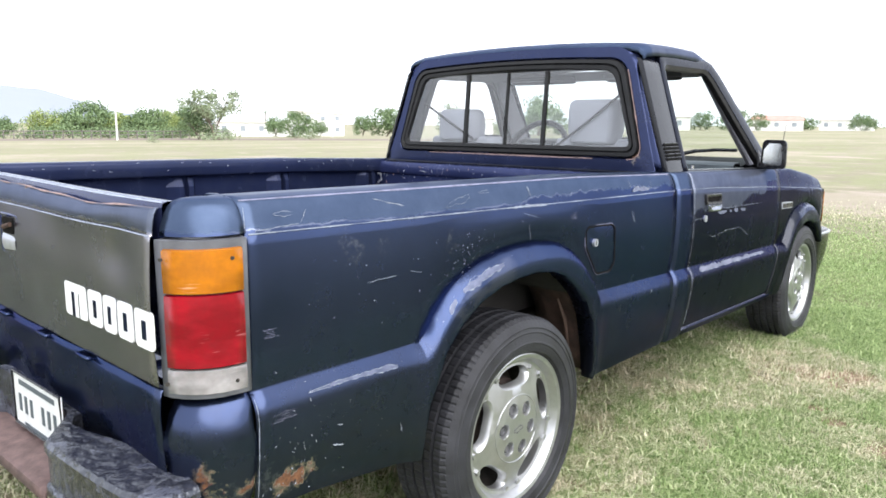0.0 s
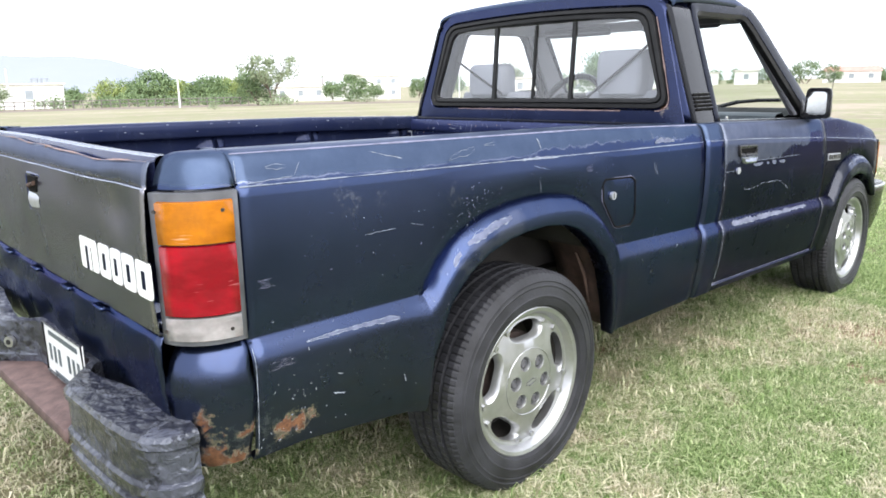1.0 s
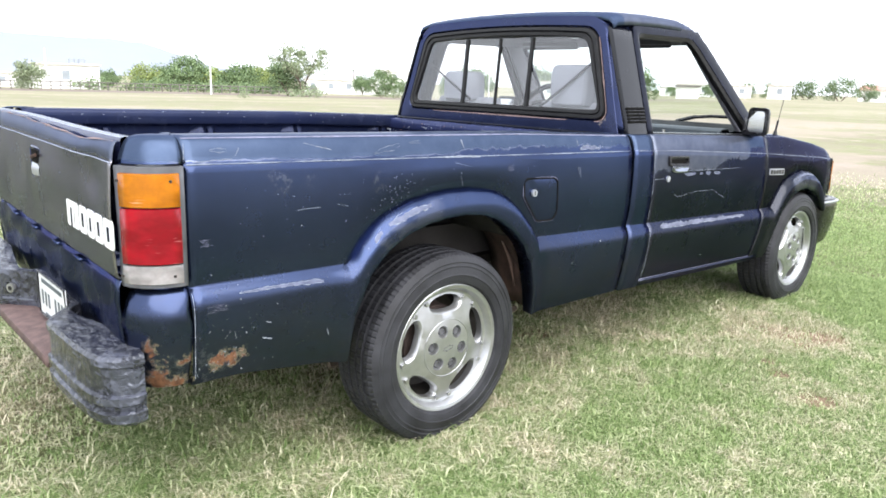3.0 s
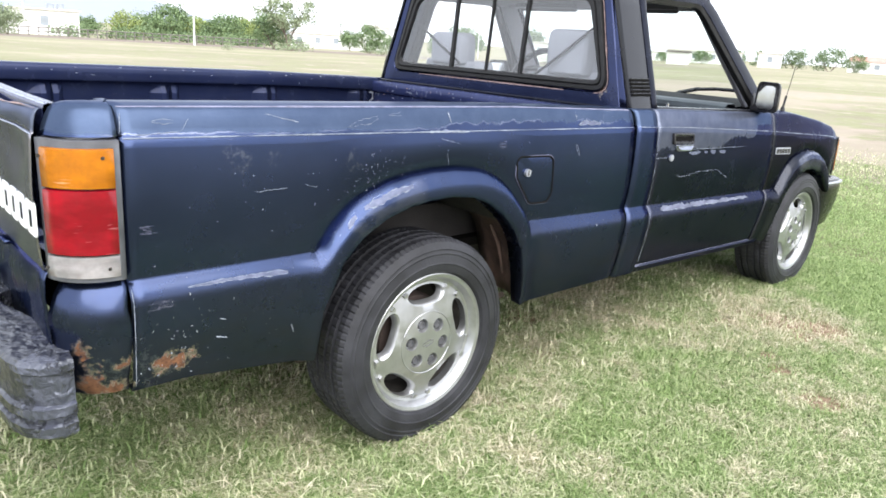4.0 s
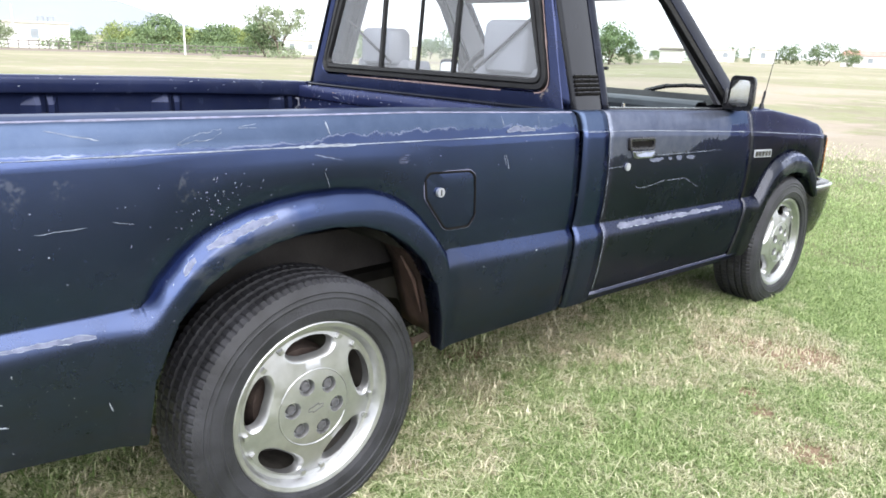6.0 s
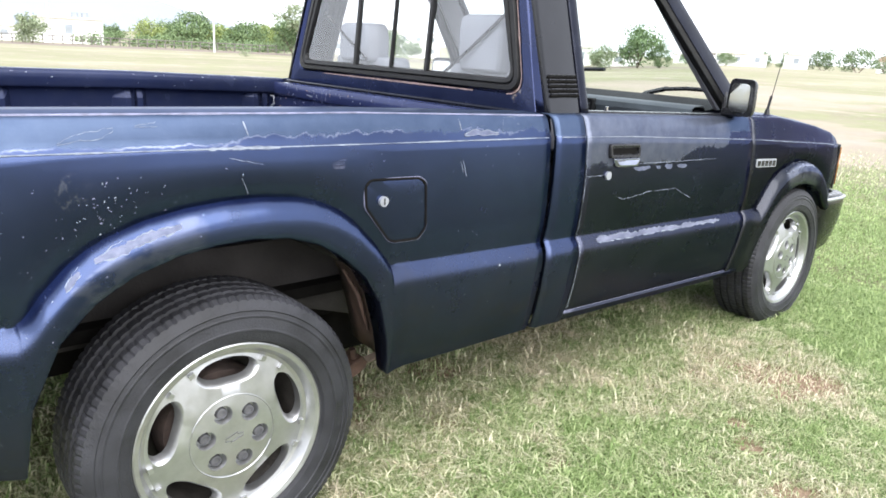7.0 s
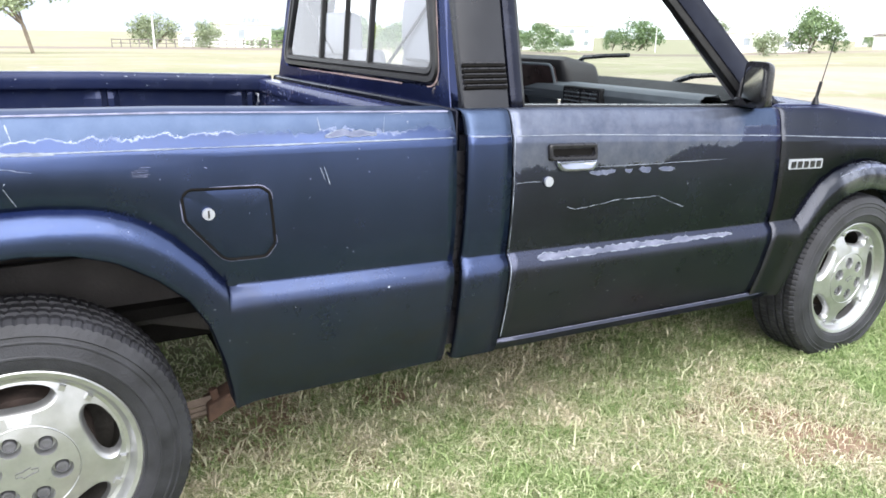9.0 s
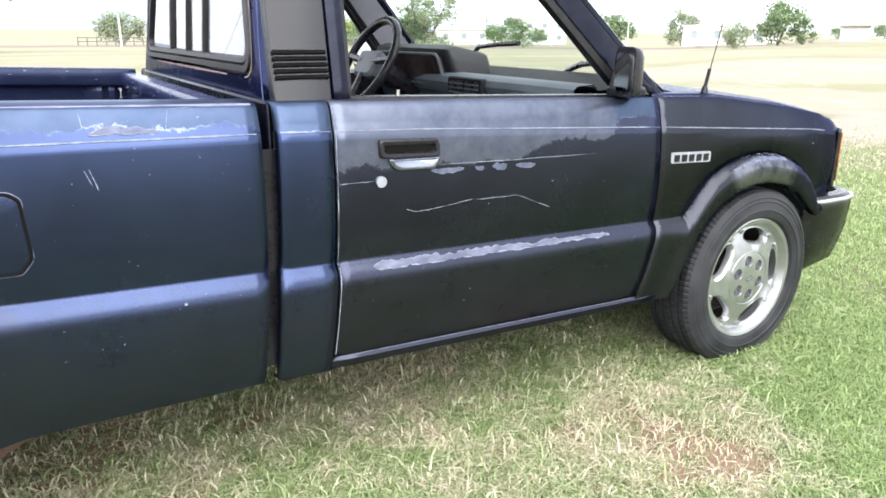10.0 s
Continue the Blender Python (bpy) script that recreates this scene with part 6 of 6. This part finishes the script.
# ---- grass blades near the truck ----
def grass(count, x0, x1, y0, y1, name, hmin, hmax, seed, dens=None, wid=0.0022):
    rng = np.random.default_rng(seed)
    m = min(0.5, (y1 - y0) * 0.2)
    count = int(count * (x1 - x0 + 2 * m) * (y1 - y0 + 2 * m) / ((x1 - x0) * (y1 - y0)))
    x, y = rng.uniform(x0 - m, x1 + m, count), rng.uniform(y0 - m, y1 + m, count)
    # the cover frays out unevenly at its borders
    inside = np.minimum(np.minimum(x - x0, x1 - x), np.minimum(y - y0, y1 - y))
    inside += m * 0.5 * np.sin(3.1 * x + 2.0 * np.sin(2.3 * y + seed)) * np.sin(2.7 * y + 1.7 * np.sin(3.7 * x))
    keep = rng.uniform(0, 1, count) < np.clip(inside / m + 0.6, 0, 1)
    x, y = x[keep], y[keep]
    count = len(x)
    if dens is not None:
        keep = rng.uniform(0, 1, count) < dens(x, y)
        x, y = x[keep], y[keep]
    n = len(x)
    h = rng.uniform(hmin, hmax, n) * (0.6 + 0.8 * rng.uniform(0, 1, n) ** 2)
    a, lean = rng.uniform(0, 2 * np.pi, n), rng.uniform(0.5, 3.0, n)
    b = a + np.pi / 2
    w = wid * rng.uniform(0.6, 1.5, n)
    dx, dy = np.cos(a), np.sin(a)
    sx, sy = np.cos(b + rng.uniform(-1, 1, n)), np.sin(b)
    z0 = np.full(n, -0.012)
    v = np.empty((n, 5, 3), dtype=np.float32)
    mx, my, mz = x + dx * h * lean * 0.3, y + dy * h * lean * 0.3, h * 0.62
    tx, ty, tz = x + dx * h * lean, y + dy * h * lean, h * np.cos(np.minimum(lean, 1.5) * 0.8)
    v[:, 0] = np.stack([x - sx * w, y - sy * w, z0], 1)
    v[:, 1] = np.stack([x + sx * w, y + sy * w, z0], 1)
    v[:, 2] = np.stack([mx + sx * w * 0.8, my + sy * w * 0.8, mz], 1)
    v[:, 3] = np.stack([mx - sx * w * 0.8, my - sy * w * 0.8, mz], 1)
    v[:, 4] = np.stack([tx, ty, tz], 1)
    base = (np.arange(n) * 5)[:, None]
    loops = np.concatenate([base + np.array([[0, 1, 2, 3]]), base + np.array([[3, 2, 4]])], 1).astype(np.int32).ravel()
    me = bpy.data.meshes.new(name)
    me.vertices.add(n * 5)
    me.vertices.foreach_set("co", v.ravel())
    me.loops.add(n * 7)
    me.loops.foreach_set("vertex_index", loops)
    me.polygons.add(n * 2)
    st = np.stack([np.arange(n) * 7, np.arange(n) * 7 + 4], 1).ravel().astype(np.int32)
    me.polygons.foreach_set("loop_start", st)
    me.update(calc_edges=True)
    me.materials.append(BLADE)
    return new(name, me)


BM = Mat("grass_blades")
geo = BM.node("NewGeometry")
rnd_i = geo.outputs["Random Per Island"]
patch = BM.noise(0.9, 6, 0.65)
pf = BM.math("ADD", BM.ramp(patch, (0.36, 0.12), (0.66, 0.8)), BM.math("MULTIPLY", BM.math("SUBTRACT", rnd_i, 0.5), 0.9))
pf = BM.math("ADD", pf, BM.math("MULTIPLY", BM.math("SUBTRACT", BM.noise(6.5, 7, 0.75), 0.5), 2.6))
wob = BM.noise(4, 5, 0.7)
for px, py, r in ((2.1, -1.1, 0.42), (-1.9, -0.2, 1.0), (-1.7, 1.5, 1.2)):
    pf = BM.math("ADD", pf, BM.math("MULTIPLY", BM.near((px, py, 0), r, 0.5, wob), 0.3 if px > 0 else 0.08))
for px, py, r in ((1.2, -1.2, 0.32), (1.72, -1.4, 0.3), (2.9, -1.6, 0.7), (0.6, -1.3, 0.3)):
    pf = BM.math("SUBTRACT", pf, BM.math("MULTIPLY", BM.near((px, py, 0), r, 0.5, wob), 0.3))
pf = BM.math("SUBTRACT", pf, BM.math("MULTIPLY", BM.near((5.6, -1.2, 0), 3.2, 1.5, wob), 0.5))
pf = BM.math("SUBTRACT", pf, BM.math("MULTIPLY", BM.near((4.6, -1.6, 0), 2.2, 1.0, wob), 0.3))
pf = BM.math("MAXIMUM", BM.math("MINIMUM", BM.math("SUBTRACT", pf, 0.1), 1.0), 0.0)
gg = BM.mix(rnd_i, (0.145, 0.225, 0.07), (0.49, 0.6, 0.285))
ss = BM.mix(rnd_i, (0.45, 0.385, 0.26), (0.88, 0.8, 0.64))
BM.put(Base_Color=BM.mix(pf, gg, ss), Roughness=0.7, Specular_IOR_Level=0.25)
tl = BM.node("BsdfTranslucent")
BM.link(BM.mix(pf, gg, ss), tl.inputs[0])
ms = BM.t.nodes.new("ShaderNodeMixShader")
ms.inputs[0].default_value = 0.4
BM.link(BM.b.outputs[0], ms.inputs[1])
BM.link(tl.outputs[0], ms.inputs[2])
BM.link(ms.outputs[0], BM.out.inputs[0])
BLADE = BM.m


def bare(x, y):
    d = np.ones_like(x)
    for px, py, r in SOIL:
        d = np.minimum(d, 0.13 + 0.87 * np.clip(((x - px) ** 2 + (y - py) ** 2) / r ** 2, 0, 1) ** 2)
    return d


tagged(grass(330000, -1.6, 3.6, -2.1, -0.3, "short_grass", 0.013, 0.031, 3, bare, 0.0017), "short patchy grass, part green and part straw", "grass", kind="stuff")
def around(r0, r1, r2, r3):
    """Cover that comes in between r0 and r1 from the walk's middle and dies out between r2 and r3."""
    def f(x, y):
        d = np.hypot(x + 0.5, y + 2.3)
        return np.clip((d - r0) / (r1 - r0), 0, 1) * np.clip((r3 - d) / (r3 - r2), 0, 1) ** 1.5
    return f


def thin(cx, cy, r0, r1):
    """Full cover within r0 of a point, none past r1."""
    return lambda x, y: np.clip((r1 - np.hypot(x - cx, y - cy)) / (r1 - r0), 0, 1) ** 1.5


tagged(grass(170000, -3.6, 0.4, -1.9, 4.5, "grass_behind", 0.014, 0.036, 4, thin(-1.0, 0.2, 1.6, 4.4), 0.0025), "short dry grass behind the truck", "grass", kind="stuff")
tagged(grass(150000, -11.0, 3.0, -2.0, 10.0, "grass_field", 0.02, 0.045, 21, around(4.0, 5.5, 6.0, 12.0), 0.004), "thin dry field grass past the truck", "grass", kind="stuff")
tagged(grass(150000, 3.0, 7.0, -3.4, 1.6, "grass_ahead", 0.014, 0.034, 5, thin(3.4, -1.0, 1.8, 4.2), 0.0022), "short green grass before the truck", "grass", kind="stuff")
tagged(grass(170000, 3.5, 12.0, -6.0, 7.0, "grass_ahead", 0.02, 0.045, 9, around(5.0, 6.5, 7.0, 12.5), 0.0038), "short green grass ahead of the truck", "grass", kind="stuff")
tagged(grass(22000, -1.3, 3.2, -0.3, 2.6, "grass_under", 0.02, 0.045, 8, bare, 0.003), "shaded grass beneath the truck", "grass", kind="stuff")
tagged(grass(85000, -1.2, 3.5, -1.2, -0.45, "grass_beside", 0.022, 0.048, 12, bare, 0.0018), "uneven grass along the truck", "grass", kind="stuff")
tagged(grass(5000, -1.2, 3.4, -0.98, -0.2, "tall_grass", 0.03, 0.065, 6, None, 0.0018), "taller grass wisps along the truck", "grass", kind="stuff")


# ---- distance: hill, trees, houses, fence ----
def polar(az, d):
    x, y = -0.8 + d * math.cos(radians(az)), -2.3 + d * math.sin(radians(az))
    return x, y, ground_z(x, y)


LEAF = Mat("leaves")
lr = LEAF.node("NewGeometry").outputs["Random Per Island"]
LEAF.put(Base_Color=LEAF.mix(lr, (0.07, 0.12, 0.05), (0.2, 0.28, 0.125)), Roughness=0.6)
LEAFM = LEAF.m
LEAF2 = Mat("pale_leaves")
lr = LEAF2.node("NewGeometry").outputs["Random Per Island"]
LEAF2.put(Base_Color=LEAF2.mix(lr, (0.12, 0.16, 0.085), (0.29, 0.34, 0.2)), Roughness=0.6)
LEAFM2 = LEAF2.m
LEAF3 = Mat("yellow_green_leaves")
lr = LEAF3.node("NewGeometry").outputs["Random Per Island"]
LEAF3.put(Base_Color=LEAF3.mix(lr, (0.13, 0.18, 0.05), (0.34, 0.4, 0.14)), Roughness=0.6)
LEAFM3 = LEAF3.m
BARK = plain("bark", (0.16, 0.13, 0.1), 0.9, 0, 0.4, 6, 0.6, 30)
WALLM = plain("white_wall", (0.8, 0.8, 0.78), 0.85, 0, 0.06, 0.6, 0.1)
ROOFM = plain("roof_slab", (0.55, 0.5, 0.46), 0.85, 0, 0.15, 0.7, 0.1)
PINK = plain("red_roof", (0.5, 0.26, 0.22), 0.85, 0, 0.2, 0.7, 0.1)
WINM = plain("dark_window", (0.28, 0.31, 0.34), 0.3, 0, 0.2, 0.7)
POLEM = plain("pale_pole", (0.7, 0.7, 0.68), 0.7, 0, 0.1, 2)
FENCEM = plain("grey_fence", (0.17, 0.155, 0.145), 0.85, 0, 0.3, 0.8)
LEAFCOUNT = [0]


def tree(az, d, height, width, label, seed, crown_low=0.3, leaves=900, mat=None, lean=0.0, name="tree", sparse=0.0, fork=2, lobes_n=14):
    rng = random.Random(seed)
    bx, by, bz = polar(az, d)
    t = thing(name, label, name, "trees round the field" if name == "tree" else "bushes in the field", (bx, by, bz))
    limbs = []
    tips = []
    tr = height * 0.022
    for q in range(fork):
        a = rng.uniform(0, 6.28)
        p0 = Vector((0, 0, -0.1))
        p1 = Vector((math.cos(a) * width * 0.06, math.sin(a) * width * 0.06, height * crown_low))
        p2 = p1 + Vector((math.cos(a) * width * 0.12 + lean, math.sin(a) * width * 0.12, height * 0.25))
        limbs.append(tube([p0, p1, p2], lambda u: tr * (1 - 0.55 * u), 6))
        for k in range(5):
            b = a + rng.uniform(-1.8, 1.8)
            e = p2 + Vector((math.cos(b) * width * rng.uniform(0.15, 0.4), math.sin(b) * width * rng.uniform(0.15, 0.4), height * rng.uniform(0.02, 0.38)))
            limbs.append(tube([p2 if k % 2 else p1, p2.lerp(e, 0.5) + Vector((0, 0, height * 0.03)), e], lambda u: tr * 0.45 * (1 - 0.8 * u), 5))
            tips.append(e)
    obj("trunk", *merge(*limbs), BARK, t)
    # crown: leaf clumps scattered over many small lobes
    lobes = [(e, width * rng.uniform(0.1, 0.2)) for e in tips]
    for k in range(int(lobes_n * (1 - sparse))):
        r, a = width * 0.42 * math.sqrt(rng.random()), rng.uniform(0, 6.28)
        zz = height * lerp(crown_low + (0.12 if crown_low > 0.1 else 0.05), 0.93, rng.random() ** 0.8)
        r *= 1.0 if zz < height * 0.75 else 0.65
        lobes.append((Vector((r * math.cos(a) + lean, r * math.sin(a), zz)), width * rng.uniform(0.09, 0.17) * (1.0 if sparse else 1.3)))
    v, f = [], []
    size = max(height, width) * (0.02 if sparse else 0.023)
    for k in range(leaves):
        c, r = lobes[k % len(lobes)]
        u = Vector((rng.gauss(0, 1), rng.gauss(0, 1), rng.gauss(0, 0.8))).normalized() * r * rng.random() ** 0.4
        p = c + u
        if p.z < height * crown_low * 0.5:
            continue
        n1 = Vector((rng.gauss(0, 1), rng.gauss(0, 1), rng.gauss(0, 1))).normalized()
        n2 = n1.orthogonal().normalized()
        n3 = n1.cross(n2)
        s = size * rng.uniform(0.6, 1.5)
        i = len(v)
        v += [tuple(p + n2 * s), tuple(p + n3 * s * 0.6), tuple(p - n2 * s), tuple(p - n3 * s * 0.6)]
        f.append((i, i + 1, i + 2, i + 3))
    obj("crown", v, f, mat or LEAFM, t, smooth=0)
    return t


tree(59.2, 100, 6.2, 7.2, "broad spreading tree with a sparse pale crown", 11, 0.3, 2600, LEAFM2, sparse=0.2)
tree(88.5, 62, 6.5, 7.5, "forked tree with an open airy crown", 12, 0.3, 2200, LEAFM2, sparse=0.4)
for k, (az, h, w) in enumerate(((72.8, 4.2, 5.5), (70.2, 5, 7), (68.8, 5.6, 8.5), (67.4, 6.2, 8.5), (66.0, 5.6, 8), (64.8, 5.2, 8), (63.5, 5.4, 8), (62.2, 5.6, 8), (61.0, 5.8, 8))):
    tree(az, 150 + (k % 3) * 9, h * (0.78, 0.92, 0.84, 1.02, 0.74)[k % 5], w, "green leafy tree in a row behind the field fence", 30 + k, 0.03, 4200, (LEAFM, LEAFM3, LEAFM)[k % 3], lobes_n=46)
tree(60.3, 103, 4.6, 5.2, "dense dark green tree beside the forked one", 48, 0.08, 4200, LEAFM, lobes_n=44)
for k, az in enumerate((58.6, 61.4, 63.0, 65.0, 66.9, 69.4, 71.0, 73.6)):
    tree(az, 117 + 3 * (k % 3), 1.3 + 0.3 * (k % 2), 5.0 + (k % 3), "low dark brush along the field fence", 400 + k, 0.02, 900, LEAFM, name="bush", lobes_n=24)
for az, d, h, w, sd, m in ((81.3, 120, 4.6, 6.5, 50, LEAFM2), (77.6, 110, 3.4, 4.5, 51, LEAFM2), (53.2, 120, 4.2, 5.5, 52, LEAFM), (54.6, 150, 4.0, 5, 53, LEAFM), (46.2, 190, 7.0, 10.5, 54, LEAFM), (48.0, 190, 5.0, 6, 55, LEAFM), (51.4, 150, 3.2, 4, 59, LEAFM),
                           (41.1, 150, 7.0, 6.6, 56, LEAFM2), (37.3, 80, 2.4, 3.2, 57, LEAFM2), (34.6, 95, 4.9, 6.0, 58, LEAFM), (33.0, 95, 3.0, 3, 60, LEAFM)):
    tree(az, d, h, w, "leafy green tree beyond the dry field", sd, 0.06, 3600, m, lobes_n=30)
for k, (az, d, h, w) in enumerate(((28.6, 170, 3.6, 5), (26.0, 200, 5.5, 5.5), (24.6, 210, 6, 6), (22.3, 190, 6.5, 7.5), (20.2, 185, 7, 8), (18.6, 190, 6, 6), (15.5, 230, 5, 8), (31.3, 180, 3, 4), (17.2, 230, 5, 6), (12, 230, 6, 9))):
    tree(az, d, h * 0.72, w * 0.85, "round green tree by the far houses", 70 + k, 0.02, 2600, lobes_n=34)
for az, d, h, w in ((63.6, 70, 0.7, 1.6), (59.3, 92, 0.7, 5.0), (52.3, 105, 1.2, 3.0), (39.8, 100, 1.2, 2.4)):
    tree(az, d, h, w, "low green bush in the dry field", int(az * 10), 0.02, 500, LEAFM2, name="bush")


def house(az, d, w, h, depth, label, roof=None, wins=3, storeys=1, flatroof=True, turn=0.0):
    x, y, z = polar(az, d)
    t = thing("house", label, "house", "houses round the field", (x, y, z))
    t.rotation_euler = (0, 0, radians(az - 90 + turn))
    obj("wall", *box(-w / 2, w / 2, 0, depth, -0.3, h), WALLM, t, smooth=0)
    if flatroof:
        obj("roof", *box(-w / 2 - 0.3, w / 2 + 0.3, -0.35, depth + 0.3, h, h + 0.25), roof or ROOFM, t, smooth=0)
    else:
        v = [(-w / 2 - 0.3, -0.3, h), (w / 2 + 0.3, -0.3, h), (w / 2 + 0.3, depth + 0.3, h), (-w / 2 - 0.3, depth + 0.3, h), (-w / 2 + 0.5, depth / 2, h + 1.2), (w / 2 - 0.5, depth / 2, h + 1.2)]
        obj("roof", v, [(0, 1, 5, 4), (2, 3, 4, 5), (1, 2, 5), (3, 0, 4), (0, 3, 2, 1)], roof or PINK, t, smooth=0)
    for s in range(storeys):
        zz = h / storeys * s
        for k in range(wins):
            cx = lerp(-w / 2, w / 2, (k + 0.5) / wins)
            wn_ = obj("window", *box(cx - 0.55, cx + 0.55, -0.06, 0.02, zz + h / storeys * 0.38, zz + h / storeys * 0.78), WINM, t, smooth=0)
            obj("sill", *box(cx - 0.65, cx + 0.65, -0.14, 0.0, zz + h / storeys * 0.34, zz + h / storeys * 0.38), WALLM, wn_, smooth=0)
    return t


house(51.0, 190, 11, 5.6, 8, "white two-storey house with a flat overhanging roof", storeys=2, wins=3, turn=12)
house(52.6, 196, 7, 6.2, 5, "white two-storey house with a flat roof", storeys=2, wins=2)
house(56.3, 170, 16, 3.0, 8, "low white house behind the trees", wins=4)
house(75.3, 130, 9.5, 3.6, 9, "long white building with boxes on its roof", wins=1)
house(78.5, 140, 6, 2.2, 5, "low white building by the field", wins=2)
house(39.5, 140, 7.5, 3.2, 6, "white single-storey house with a small window", wins=2)
house(36.0, 120, 6, 1.8, 4, "low white wall-like house", wins=1)
house(30.2, 130, 3.6, 1.9, 3, "small shelter with a flat grey roof", wins=0, roof=FENCEM)
house(28.4, 190, 17, 2.7, 5, "long low pale building past the field", wins=4)
house(24.0, 185, 5, 3.0, 6, "small white house among trees", wins=1)
house(17.4, 200, 12, 2.6, 6, "low house with a red roof", wins=3, flatroof=False)
house(31.0, 230, 9, 2.2, 6, "pale low house past the field", wins=2)
house(13.0, 240, 14, 2.8, 6, "pale low house at the field's edge", wins=4)
for az, d, h in ((65.9, 95, 3.6), (76.5, 128, 6.0), (50.4, 150, 4.6), (81.2, 100, 3.8), (44.9, 160, 5.2), (26.2, 170, 3.4)):
    x, y, z = polar(az, d)
    p = thing("utility_pole", "slim pale utility pole beyond the field", "pole", "poles round the field", (x, y, z))
    obj("post", *tube([(0, 0, -0.2), (0, 0, h)], lambda u: 0.13 - 0.04 * u, 8), POLEM, p)
for az in (74.3, 74.9):
    x, y, z = polar(az, 134)
    b = thing("roof_tank", "dark water tank on the white building's roof", "tank", "", (x, y, z + 3.85))
    obj("body", *tube([(0, 0, 0), (0, 0, 0.85)], 0.55, 10), WINM, b)
# palm
x, y, z = polar(55.3, 175)
palm = thing("palm_tree", "thin palm tree above the low white house", "palm", "", (x, y, z))
obj("trunk", *tube([(0, 0, 0), (0.1, 0, 5.5)], lambda u: 0.2 - 0.08 * u, 7), BARK, palm)
fr = []
for k in range(14):
    a = k * 2.4
    fr.append(ribbon([(0.1, 0, 5.5), (0.1 + 0.5 * math.cos(a), 0.5 * math.sin(a), 5.9 - 0.03 * k), (0.1 + 0.8 * math.cos(a), 0.8 * math.sin(a), 5.5 - 0.06 * k)], lambda u: 0.09 * (1.1 - u), (0, 0, 1)))
obj("crown", *merge(*fr), LEAFM, palm, smooth=0)
# fence along the far side of the field
for k in range(44):
    a0, a1 = lerp(84, 58, k / 44), lerp(84, 58, (k + 1) / 44)
    d0 = 112
    p, q = Vector(polar(a0, d0)), Vector(polar(a1, d0))
    v, f = merge(tube([p + Vector((0, 0, -0.1)), p + Vector((0, 0, 1.15))], 0.07, 5), tube([p + Vector((0, 0, 1.05)), q + Vector((0, 0, 1.05))], 0.06, 4), tube([p + Vector((0, 0, 0.55)), q + Vector((0, 0, 0.55))], 0.05, 4))
    tagged(obj("fence_panel", v, f, FENCEM), "weathered grey rail fence section", "fence", "field fence")
# far hill: the air's haze is put into its pale blue base colour
HILLM = Mat("haze_tinted_hill")
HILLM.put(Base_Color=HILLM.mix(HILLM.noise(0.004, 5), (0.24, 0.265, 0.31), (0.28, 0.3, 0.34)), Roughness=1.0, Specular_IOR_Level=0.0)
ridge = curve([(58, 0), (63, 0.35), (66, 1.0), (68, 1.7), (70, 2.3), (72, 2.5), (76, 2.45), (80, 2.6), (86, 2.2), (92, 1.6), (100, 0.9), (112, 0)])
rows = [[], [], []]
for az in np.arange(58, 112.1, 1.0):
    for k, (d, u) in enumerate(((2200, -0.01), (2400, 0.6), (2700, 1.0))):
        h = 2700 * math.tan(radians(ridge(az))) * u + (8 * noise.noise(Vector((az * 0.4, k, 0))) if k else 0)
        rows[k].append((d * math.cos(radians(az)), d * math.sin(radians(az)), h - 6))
tagged(obj("backdrop", *grid(rows), HILLM.m, smooth=60), "far hill on the horizon, its haze painted in pale blue", "hill", kind="structure")
